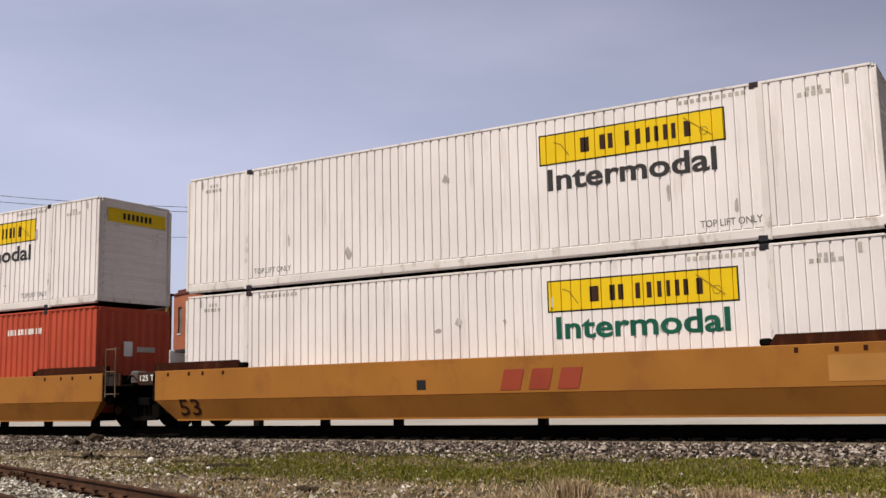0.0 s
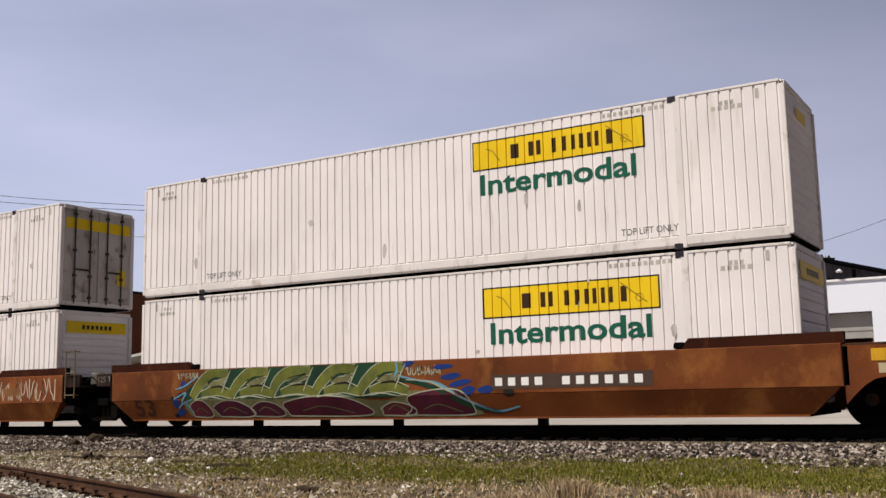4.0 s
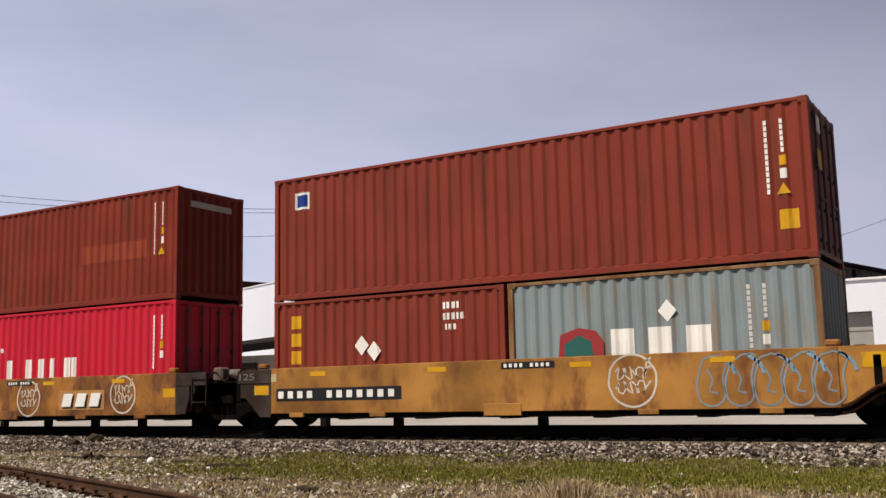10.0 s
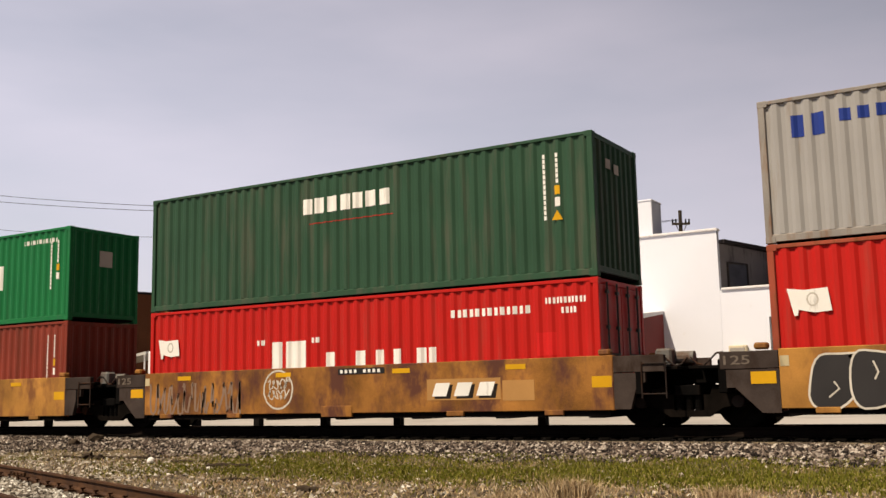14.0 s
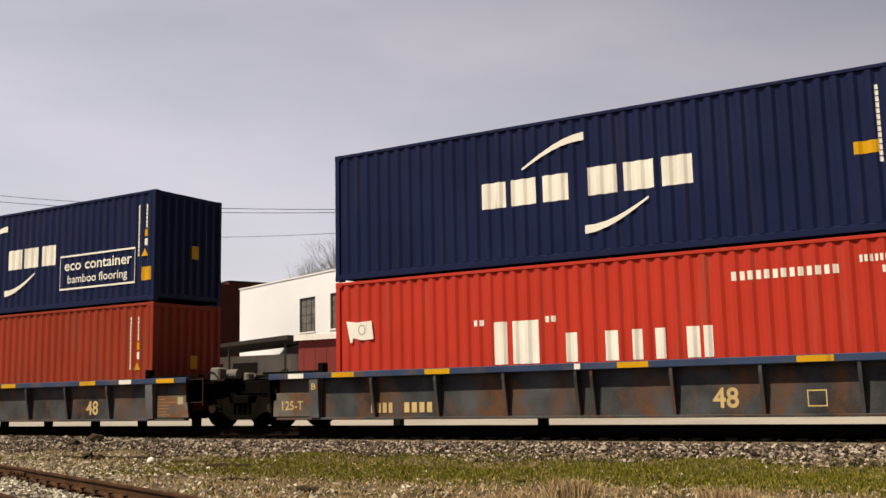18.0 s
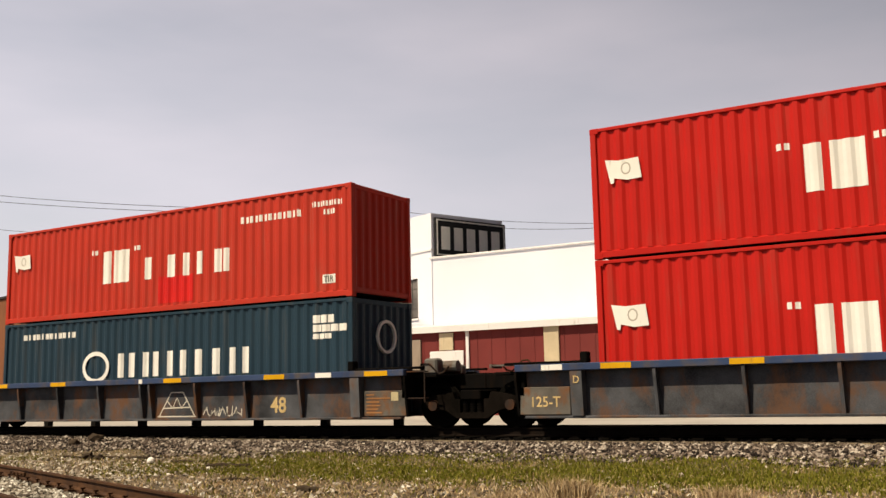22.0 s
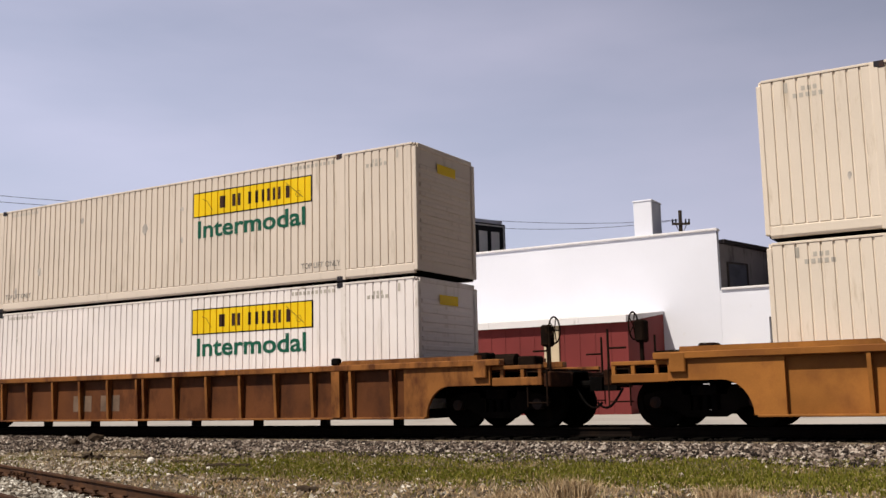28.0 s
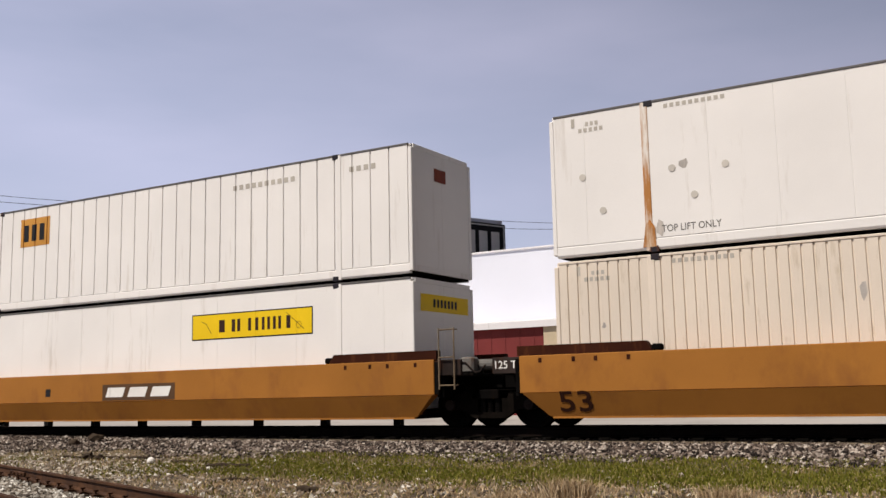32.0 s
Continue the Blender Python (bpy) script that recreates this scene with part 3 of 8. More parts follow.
                rib.matrix_basis = Matrix.Translation((0, 0, 0.34 + i * 0.20))
        else:
            key = ("end_wall", style, length, h, w, e)

            def wall(bm):
                st = "iso" if style in ("iso", "wide") else "smooth"
                tmp = profile(st, -w + 0.115, w - 0.115)
                lo = [bm.verts.new((x - e * d, y, 0.22)) for y, d in tmp]
                hi = [bm.verts.new((x - e * d, y, h - 0.12)) for y, d in tmp]
                for i in range(len(tmp) - 1):
                    bm.faces.new((lo[i], lo[i + 1], hi[i + 1], hi[i]) if e > 0 else (hi[i], hi[i + 1], lo[i + 1], lo[i]))
                b = x - e * 0.05
                c = [bm.verts.new(q) for q in ((b, -w + 0.115, 0.22), (b, w - 0.115, 0.22), (b, w - 0.115, h - 0.12), (b, -w + 0.115, h - 0.12))]
                bm.faces.new(c[::-1] if e > 0 else c)
            part("end_wall", dyed(key, wall, skin), skin, root)
    root["style"], root["half"], root["tall"], root["long"] = style, w, h, length
    return root


def decal(root, name, x0, x1, z0, z1, material, lift=0.004, label="", parent=None):
    """A painted field that follows the pressed side wall; x from the middle, z above the container's floor plane."""
    bm = bmesh.new()
    w, st = root["half"], root["style"]
    sheet(bm, st, x0, x1, z0, z1, -(w - 0.012), -1, 0.0, 0, lift)
    return part(name, bm, material, parent or root, label)


def blocks(root, x0, x1, z0, z1, count, material, lift=0.006, parent=None, fill=0.62):
    """A row of plain blocks as long as a word of that many signs."""
    bm = bmesh.new()
    w, st = root["half"], root["style"]
    step = (x1 - x0) / count
    for i in range(count):
        a = x0 + i * step
        b = a + step * fill
        sheet(bm, st, a, b, z0, z1, -(w - 0.012), -1, 0.0, 0, lift)
        if z1 - z0 > 0.22:
            part("letter_block", bm, material, parent or root)
            bm = bmesh.new()
    if z1 - z0 <= 0.22:
        part("lettering", bm, material, parent or root)["kind"] = "stuff"
    else:
        bm.free()


def end_panel(root, y0, y1, z0, z1, material, name="end_panel", lift=0.012):
    bm = bmesh.new()
    x = root["long"] / 2 - 0.015
    box(bm, x + lift - 0.004, x + lift, y0, y1, z0, z1)
    return part(name, bm, material, root)


def place(root, x, z, y=CENTRE):
    """Sets a thing of the train down at its place at the clip's start."""
    root.matrix_basis = Matrix.Translation((x, y, z))
    MOVING.append((root, x, y, z))
    return root

# ---- railway cars ----
ORANGE = paint("fresh orange car paint", (0.35, 0.145, 0.029), 0.5, 0.0, 0.16, (0.24, 0.095, 0.025), 0.34, 0.5, streak=1.2, drip=0.6)
BROWN = paint("faded brown car paint", (0.165, 0.048, 0.014), 0.55, 0.0, 0.45, (0.27, 0.105, 0.026), 0.33, 0.6, streak=1.2, drip=0.7)
OLDORANGE = paint("weathered orange car paint", (0.39, 0.185, 0.048), 0.6, 0.0, 0.45, (0.15, 0.055, 0.026), 0.40, 0.9, streak=1.9, drip=0.45)
RUSTORANGE = paint("rust-blotched orange car paint", (0.325, 0.140, 0.036), 0.65, 0.0, 0.6, (0.090, 0.034, 0.026), 0.50, 1.1, streak=1.5, drip=0.55)
RIBORANGE = paint("rusty orange car paint", (0.31, 0.125, 0.030), 0.6, 0.0, 0.34, (0.20, 0.075, 0.022), 0.40, 0.8, streak=1.2, drip=0.8)
RIBBROWN = paint("rust brown car paint", (0.26, 0.105, 0.030), 0.6, 0.0, 0.28, (0.075, 0.025, 0.011), 0.46, 0.8, streak=2.2, drip=0.4)
SLATE = paint("slate grey car paint", (0.066, 0.070, 0.082), 0.65, 0.0, 0.6, (0.125, 0.058, 0.030), 0.44, 1.3, streak=1.7, drip=0.6)
CHORDBLUE = paint("blue chord paint", (0.035, 0.06, 0.135), 0.5, 0.0, 0.25, (0.09, 0.075, 0.07), 0.42, streak=2.0, drip=1.0)
COAMING = paint("brown coaming", (0.042, 0.012, 0.006), 0.7, 0.0, 0.3, (0.10, 0.032, 0.012), 0.28, spec=0.05)
COVER = paint("cover plate paint", (0.040, 0.017, 0.010), 0.75, 0.0, 0.45, (0.085, 0.036, 0.017), 0.38, 1.6, streak=3.0, drip=0.7, spec=0.03)
BOXBROWN = paint("dull brown box paint", (0.125, 0.060, 0.032), 0.65, 0.0, 0.4, (0.055, 0.026, 0.015), 0.4, 1.5, streak=2.2, drip=0.8, spec=0.05)
ENDGREY = paint("brownish grey end paint", (0.058, 0.044, 0.040), 0.7, 0.0, 0.45, (0.030, 0.019, 0.015), 0.44, 1.2, streak=2.0, drip=0.6, spec=0.04)
GEARDARK = paint("greasy gear", (0.014, 0.009, 0.007), 0.85, 0.0, 0.45, (0.045, 0.022, 0.012), 0.32, 2.0, streak=4.0, drip=0.8, spec=0.015)
GEARGREY = paint("weathered grey gear", (0.15, 0.145, 0.14), 0.7, 0.0, 0.35, (0.10, 0.05, 0.03), 0.4, streak=3.0, drip=0.6)
TANGEAR = paint("tan ladder paint", (0.20, 0.15, 0.10), 0.7, 0.0, 0.3, (0.08, 0.04, 0.02), 0.4)
BROWNINK = paint("dark brown stencil", (0.040, 0.014, 0.008), 0.6, 0.0, 0.25)
DIMINK = paint("faded dark stencil", (0.055, 0.020, 0.010), 0.6, 0.0, 0.3, (0.15, 0.05, 0.016), 0.3)
DIMCHALK = paint("grimy white stencil", (0.16, 0.13, 0.11), 0.6, 0.0, 0.3)
SLATEPOST = paint("worn grey post paint", (0.105, 0.110, 0.125), 0.65, 0.0, 0.4, (0.13, 0.065, 0.035), 0.36, 1.4, streak=2.5, drip=0.5)
SLATEPANEL = paint("rust-washed grey panel", (0.125, 0.115, 0.105), 0.7, 0.0, 0.5, (0.17, 0.070, 0.028), 0.48, 1.6, streak=2.4, drip=0.8)
R = 0.47
LEANIN = 0.42         # slope of a smooth car's lower sill


def wheel_mesh():
    bm = bmesh.new()
    ring = [(0.0, 0.10), (0.10, 0.10), (0.12, 0.045), (0.33, 0.035), (0.37, 0.07), (R - 0.03, 0.07), (R, 0.065), (R + 0.003, -0.045), (R + 0.028, -0.06), (R + 0.02, -0.075), (0.37, -0.07), (0.33, -0.02), (0.12, -0.02), (0.10, -0.06), (0.0, -0.06)]
    n = 28
    rows = [[bm.verts.new((r * math.cos(a), -y, r * math.sin(a))) for a in (2 * math.pi * i / n for i in range(n))] for r, y in ring[1:-1]]
    for p, q in zip(rows, rows[1:]):
        for i in range(n):
            bm.faces.new((p[i], p[(i + 1) % n], q[(i + 1) % n], q[i]))
    bm.faces.new(rows[0][::-1])
    bm.faces.new(rows[-1])
    for i in range(8):
        a = 2 * math.pi * i / 8
        rod(bm, (0.075 * math.cos(a), -0.10, 0.075 * math.sin(a)), (0.075 * math.cos(a), -0.112, 0.075 * math.sin(a)), 0.012, 6)
    bmesh.ops.recalc_face_normals(bm, faces=bm.faces)
    return done(bm, "wheel")


WHEELSETS = []


def bogie_master():
    root = thing("bogie", "black four-wheel freight truck with cast side frames", "railway bogie", "bogies of the train")
    wm = wheel_mesh()
    wm.materials.append(WHEEL)
    for x in (-0.91, 0.91):
        bm = bmesh.new()
        rod(bm, (0, -0.95, 0), (0, 0.95, 0), 0.085, 12)
        axle = part("axle", bm, WHEEL, root)
        axle.matrix_basis = Matrix.Translation((x, 0, R))
        for s in (-1, 1):
            w = new("wheel", wm)
            w.parent = axle
            w.matrix_basis = pose(0, s * 0.755, 0, 0, 0, 0 if s < 0 else 180)
        WHEELSETS.append(axle)
    for s in (-1, 1):
        bm = bmesh.new()
        y0, y1 = sorted((s * 0.93, s * 1.06))
        prism(bm, [(-1.15, 0.60), (-1.15, 0.44), (-1.02, 0.40), (-0.80, 0.40), (-0.62, 0.36), (-0.36, 0.20), (0.36, 0.20), (0.62, 0.36), (0.80, 0.40), (1.02, 0.40), (1.15, 0.44), (1.15, 0.60), (0.9, 0.68), (0.45, 0.74), (0.40, 0.60), (0.28, 0.60), (0.28, 0.32), (-0.28, 0.32), (-0.28, 0.60), (-0.40, 0.60), (-0.45, 0.74), (-0.9, 0.68)], y0, y1, "y")
        part("side_frame", bm, SHADEDCAST, root)
        for x in (-0.17, 0.0, 0.17):
            bm = bmesh.new()
            for i in range(5):
                rod(bm, (x, s * 1.0, 0.325 + i * 0.05), (x, s * 1.0, 0.355 + i * 0.05), 0.07, 10)
            rod(bm, (x, s * 1.0, 0.32), (x, s * 1.0, 0.58), 0.05, 8)
            part("spring", bm, DARK, root)
        for x in (-0.91, 0.91):
            bm = bmesh.new()
            rod(bm, (x, s * 0.9, R), (x, s * 1.13, R), 0.11, 12)
            part("bearing_cap", bm, GREYPLATE, root)
    bm = bmesh.new()
    box(bm, -0.24, 0.24, -1.12, 1.12, 0.58, 0.78, 0.02)
    rod(bm, (0, 0, 0.78), (0, 0, 0.86), 0.2, 14)
    part("bolster", bm, DARK, root)
    return root


def reporting_plate(car, x0, x1, z0, z1, y, signs, ink=None, plate=None):
    """A dark field with a row of light bars in place of an owner's mark and number."""
    bm = bmesh.new()
    box(bm, x0, x1, y - 0.005, y, z0, z1)
    p = part("number_board", bm, plate or BLACK, car)
    bm = bmesh.new()
    step = (x1 - x0 - 0.12) / signs
    for i in range(signs):
        if i == 4 and signs > 6:
            continue
        a = x0 + 0.06 + i * step
        box(bm, a, a + step * 0.55, y - 0.009, y - 0.006, z0 + (z1 - z0) * 0.22, z0 + (z1 - z0) * 0.78)
    part("lettering", bm, ink or WHITEMARK, p)["kind"] = "stuff"
    return p


def flat_field(car, name, x0, x1, z0, z1, y, material, label="", lift=0.005):
    bm = bmesh.new()
    box(bm, x0, x1, y - lift, y - lift + 0.004, z0, z1)
    return part(name, bm, material, car, label)


def ladder(car, x, y, z0, z1, width=0.38, material=None):
    out = -1 if y < 0 else 1
    bm = bmesh.new()
    for d in (0, width):
        rod(bm, (x + d, y, z0), (x + d, y, z1), 0.016, 6)
    k = max(2, round((z1 - z0) / 0.36))
    for i in range(k):
        z = z0 + 0.08 + i * (z1 - z0 - 0.12) / (k - 1)
        rod(bm, (x, y, z), (x + width, y, z), 0.014, 6)
        if i in (0, k - 1):
            for d in (0, width):
                rod(bm, (x + d, y, z), (x + d, y - out * 0.14, z), 0.014, 6)
    return part("ladder", bm, material or GREYPLATE, car)


def platform(car, e, x0, x1, coupled, body):
    """The end of a car past its well, over the truck: sill, deck, plates, steps; with coupler, hand brake and rails where cars part."""
    a, b = sorted((e * x0, e * x1))
    bm = bmesh.new()
    box(bm, a, b, -0.42, 0.42, 0.80, 1.12, 0.02)
    box(bm, *sorted((e * x0, e * (x0 + 0.16))), -1.5, 1.5, 0.62, 1.22, 0.02)
    part("centre_sill", bm, DARK, car)
    gear = DARK if body is SLATE else GEARDARK
    if coupled:
        if body is OLDORANGE:
            arch = [(x0 - 0.515, 0.35), (x0 - 0.44, 0.36), (x0 - 0.30, 0.42), (x0 - 0.10, 0.56), (x0 + 0.06, 0.66), (x0 + 0.20, 0.70), (x0 + 1.40, 0.71)]
            for s in (-1, 1):
                bm = bmesh.new()
                prism(bm, [(e * x, z) for x, z in arch[:-1]] + [(e * (x0 + 0.74), 0.705), (e * (x0 + 0.74), 1.36), (e * (x0 - 0.515), 1.36)], *sorted((s * 1.495, s * 1.41)), "y")
                part("side_extension", bm, body, car)
                bm = bmesh.new()
                prism(bm, [(e * (x0 + 0.745), 0.71), (e * (x0 + 1.40), 0.71), (e * (x0 + 1.40), 1.30), (e * (x0 + 1.30), 1.36), (e * (x0 + 0.745), 1.36)], *sorted((s * 1.49, s * 1.41)), "y")
                part("side_extension", bm, BOXBROWN, car)
                for drop, wide in ((0.0, 0.035), (0.13, 0.03)):      # brake pipes that follow the arch
                    bm = bmesh.new()
                    pts = [(e * x, s * (1.50 - drop * 0.4), z - drop * 0.9 + 0.02) for x, z in arch]
                    for p, q in zip(pts, pts[1:]):
                        rod(bm, p, q, wide, 6)
                    part("brake_pipe", bm, COVER, car)
                bm = bmesh.new()
                box(bm, *sorted((e * (x0 + 1.52), e * (x0 + 2.14))), *sorted((s * 1.47, s * 1.05)), 1.02, 1.50, 0.02)
                part("end_box", bm, BOXBROWN, car)
                bm = bmesh.new()
                box(bm, *sorted((e * (x0 + 1.46), e * (x0 + 2.10))), *sorted((s * 1.46, s * 1.10)), 0.76, 0.98, 0.02)
                part("step_box", bm, COVER, car)
                bm = bmesh.new()
                box(bm, *sorted((e * (x0 - 0.16), e * (x0 + 0.30))), *sorted((s * 1.50, s * 1.494)), 1.00, 1.25)
                part("reflector", bm, YELLOW, car)
                bm = bmesh.new()
                box(bm, *sorted((e * (x0 + 0.36), e * (x0 + 0.54))), *sorted((s * 1.50, s * 1.494)), 1.02, 1.26)
                part("placard", bm, paint("cream placard", (0.52, 0.44, 0.28), 0.6, 0.0, 0.25, GRIME, 0.25), car)
        elif body in (ORANGE, BROWN):
            yo = 1.60
            for s in (-1, 1):
                bm = bmesh.new()
                arc = [(e * (x0 + 0.02 + 0.62 * t), 0.40 + 0.44 * math.sin(t * math.pi / 2)) for t in (0, 0.25, 0.5, 0.75, 1)]
                prism(bm, arc + [(e * (x0 + 1.15), 0.84), (e * (x0 + 1.15), 1.36), (e * (x0 + 0.02), 1.36)], *sorted((s * yo, s * (yo - 0.08))), "y")
                part("side_extension", bm, body, car)
                bm = bmesh.new()
                box(bm, *sorted((e * (x0 + 1.17), e * (x0 + 1.70))), *sorted((s * (yo - 0.02), s * (yo - 0.12))), 0.88, 1.50, 0.02)
                part("end_box", bm, body if body is ORANGE else BOXBROWN, car)
                bm = bmesh.new()
                box(bm, *sorted((e * (x0 + 1.22), e * (x0 + 1.64))), *sorted((s * (yo - 0.016), s * (yo - 0.021))), 1.20, 1.42)
                part("box_lid", bm, COVER, car)
                bm = bmesh.new()
                box(bm, *sorted((e * (x0 + 0.45), e * (x0 + 0.80))), *sorted((s * (yo + 0.006), s * yo)), 1.10, 1.30)
                part("reflector", bm, YELLOW, car)
                bm = bmesh.new()
                box(bm, *sorted((e * (x0 + 0.55), e * (x0 + 0.95))), *sorted((s * (yo + 0.006), s * yo)), 0.90, 1.06)
                part("placard", bm, paint("cream placard", (0.52, 0.44, 0.28), 0.6, 0.0, 0.25, GRIME, 0.25), car)
        bm = bmesh.new()
        box(bm, *sorted((e * (x0 + 0.1), e * (x1 - 0.1))), -1.35, 1.35, 1.12, 1.16, 0.01)
        part("deck", bm, COVER, car)
        bm = bmesh.new()
        box(bm, *sorted((e * (x1 - 0.16), e * x1)), -1.45, 1.45, 0.80, 1.10, 0.02)
        part("end_sill", bm, COVER, car)
        bm = bmesh.new()
        rod(bm, (e * x1, 0, 0.84), (e * (x1 + 0.34), 0, 0.84), 0.08, 10)
        prism(bm, [(e * (x1 + 0.26), -0.15), (e * (x1 + 0.52), -0.16), (e * (x1 + 0.56), -0.02), (e * (x1 + 0.40), 0.02), (e * (x1 + 0.50), 0.13), (e * (x1 + 0.28), 0.15)], 0.70, 0.98, "z")
        part("coupler", bm, DARK, car)
        bm = bmesh.new()
        for i in range(9):
            t, u = i / 9, (i + 1) / 9
            f = lambda q: (e * (x1 + 0.05 + 0.55 * q), -0.35, 0.75 - 0.38 * math.sin(q * math.pi * 0.75))
            rod(bm, f(t), f(u), 0.025, 6)
        part("air_hose", bm, DARK, car)
        for s in (-1, 1):
            for x, z, r in ((x1 - 0.06, 1.86, 0.026), (x1 - 0.42, 2.10, 0.034), (x0 + 1.75, 2.16, 0.038), (x0 + 0.75, 1.80, 0.024))[:2 if body is SLATE else 1 if body in (RIBORANGE, RIBBROWN) else 4]:
                bm = bmesh.new()
                rod(bm, (e * x, s * 1.32, 1.1), (e * x, s * 1.32, z), r, 6)
                part("hand_rail", bm, GEARDARK, car)
            bm = bmesh.new()
            rod(bm, (e * (x1 - 0.42), s * 1.32, 1.50), (e * (x1 - 0.06), s * 1.32, 1.50), 0.02, 6)
            part("cross_rail", bm, GEARDARK, car)
            ladder(car, e * (x1 - 0.5) if e > 0 else e * (x1 - 0.1), s * 1.46, 0.42, 1.14, 0.42, DARK if body is SLATE else GEARDARK)
        if body is SLATE:
            c, n, tall = Vector((e * (x0 + 2.37), -1.30, 1.99)), 20, 0.27
            bm = bmesh.new()
            for d in (-0.17, 0.17):
                rod(bm, c + Vector((d, 0.10, -0.85)), c + Vector((d * 0.8, 0.10, -0.05)), 0.035, 6)
            box(bm, c.x - 0.16, c.x + 0.16, -1.24, -1.12, 1.72, 2.10, 0.05)
            for z in (1.34, 1.60):
                box(bm, c.x - 0.18, c.x + 0.18, -1.22, -1.17, z, z + 0.05)
            part("brake_stand", bm, gear, car)
            ring = lambda i: c + Vector((tall * math.cos(2 * math.pi * i / n), 0, tall * math.sin(2 * math.pi * i / n)))
            for x in (x0 + 2.75, x0 + 3.2, x0 + 3.6):
                bm = bmesh.new()
                rod(bm, (e * x, -1.28, 1.10), (e * x, -1.28, 1.98 if x < x0 + 3.3 else 1.75), 0.03, 6)
                part("hand_rail", bm, gear, car)
            for z in (1.38, 1.24):
                bm = bmesh.new()
                rod(bm, (e * (x0 + 2.2), -1.28, z), (e * (x0 + 3.62), -1.28, z), 0.032, 6)
                part("cross_rail", bm, gear, car)
            bm = bmesh.new()
            box(bm, *sorted((e * (x0 + 2.7), e * (x0 + 3.2))), -1.47, -1.30, 0.97, 1.11, 0.01)
            part("valve_box", bm, GEARGREY, car)
            bm = bmesh.new()
            box(bm, *sorted((e * (x0 + 1.50), e * (x0 + 1.92))), -1.53, -1.505, 0.83, 1.30, 0.01)
            part("placard", bm, paint("rust-stained white plate", (0.36, 0.32, 0.28), 0.65, 0.0, 0.3, (0.20, 0.09, 0.04), 0.45, 2.0, streak=5.0, drip=0.6), car)
        else:
            c, n, tall = Vector((e * (x1 - 0.30), -0.55, 1.95)), 20, 0.27
            bm = bmesh.new()
            rod(bm, (e * (x1 - 0.45), -0.55, 1.16), (e * (x1 - 0.45), -0.55, 1.75), 0.045, 8)
            box(bm, *sorted((e * (x1 - 0.56), e * (x1 - 0.36))), -0.70, -0.40, 1.62, 2.06, 0.04)
            part("brake_stand", bm, gear, car)
            ring = lambda i: c + Vector((0, tall * math.cos(2 * math.pi * i / n), tall * math.sin(2 * math.pi * i / n)))
        bm = bmesh.new()
        for i in range(n):
            rod(bm, ring(i), ring(i + 1), 0.017, 5)
            if i % 4 == 0:
                rod(bm, c, ring(i), 0.012, 5)
        part("brake_wheel", bm, gear, car)
        bm = bmesh.new()
        rod(bm, (e * (x0 + 0.5), 0.35, 1.28 if body is SLATE else 1.36), (e * (x0 + 1.2), 0.35, 1.28 if body is SLATE else 1.36), 0.11 if body is SLATE else 0.19, 12)
        part("air_tank", bm, gear, car)
        for q, (dx, y, z, a, b, c2) in enumerate(((0.55, -0.95, 1.16, 0.22, 0.16, 0.26), (1.0, -0.75, 1.16, 0.16, 0.2, 0.38), (1.45, -1.0, 1.16, 0.12, 0.12, 0.2), (1.75, -0.1, 1.16, 0.2, 0.22, 0.3))):
            bm = bmesh.new()
            box(bm, *sorted((e * (x0 + dx - a), e * (x0 + dx + a))), y - b, y + b, z, z + c2 * (0.5 if body is SLATE else 1.0), 0.03)
            part("brake_valve" if q % 2 else "valve_box", bm, gear, car)
        if body is SLATE:
            for s in (-1, 1):
                bm = bmesh.new()
                box(bm, *sorted((e * (x0 + 0.16), e * (x1 - 0.3))), *sorted((s * 1.47, s * 1.40)), 0.74, 1.10, 0.01)
                part("side_skirt", bm, DARK, car)
                bm = bmesh.new()
                box(bm, *sorted((e * (x0 + 0.16), e * (x1 - 0.3))), *sorted((s * 1.50, s * 1.36)), 1.102, 1.17, 0.01)
                part("side_chord", bm, GEARGREY, car)
        if body in (RIBORANGE, RIBBROWN):
            for s in (-1, 1):
                for z0, z1 in ((0.84, 1.0), (1.16, 1.235)):
                    bm = bmesh.new()
                    box(bm, *sorted((e * (x0 + 1.56), e * (x1 - 0.17))), *sorted((s * 1.50, s * 1.38)), z0, z1, 0.01)
                    part("side_beam", bm, body, car)
                for x in (x0 + 1.75, x0 + 2.2, x1 - 0.25):
                    bm = bmesh.new()
                    box(bm, *sorted((e * x, e * (x + 0.07))), *sorted((s * 1.49, s * 1.42)), 1.002, 1.158)
                    part("strut", bm, body, car)
        bm = bmesh.new()
        pts = [(e * (x0 + 0.3 + 0.16 * i), -1.12, 1.22 + 0.10 * math.sin(i * 0.9)) for i in range(9)]
        for p, q in zip(pts, pts[1:]):
            rod(bm, p, q, 0.02, 6)
        part("air_pipe", bm, gear, car)
    else:
        bm = bmesh.new()
        box(bm, *sorted((e * (x0 + 0.16), e * (x0 + 0.75))), -1.30, 1.30, 1.06, 1.12, 0.01)
        rod(bm, (e * (x1 - 0.25), 0, 0.86), (e * (x1 - 0.25), 0, 1.14), 0.26, 14)
        part("deck", bm, DARK, car)
        if e > 0:
            ladder(car, x0 + 0.14, -1.64 if body in (ORANGE, BROWN) else -1.52, 0.80 if body in (ORANGE, BROWN) else 0.55, 2.05 if body in (ORANGE, BROWN) else 1.22, 0.36 if body in (ORANGE, BROWN) else 0.46, TANGEAR if body in (ORANGE, BROWN) else GREYPLATE)
        bm = bmesh.new()
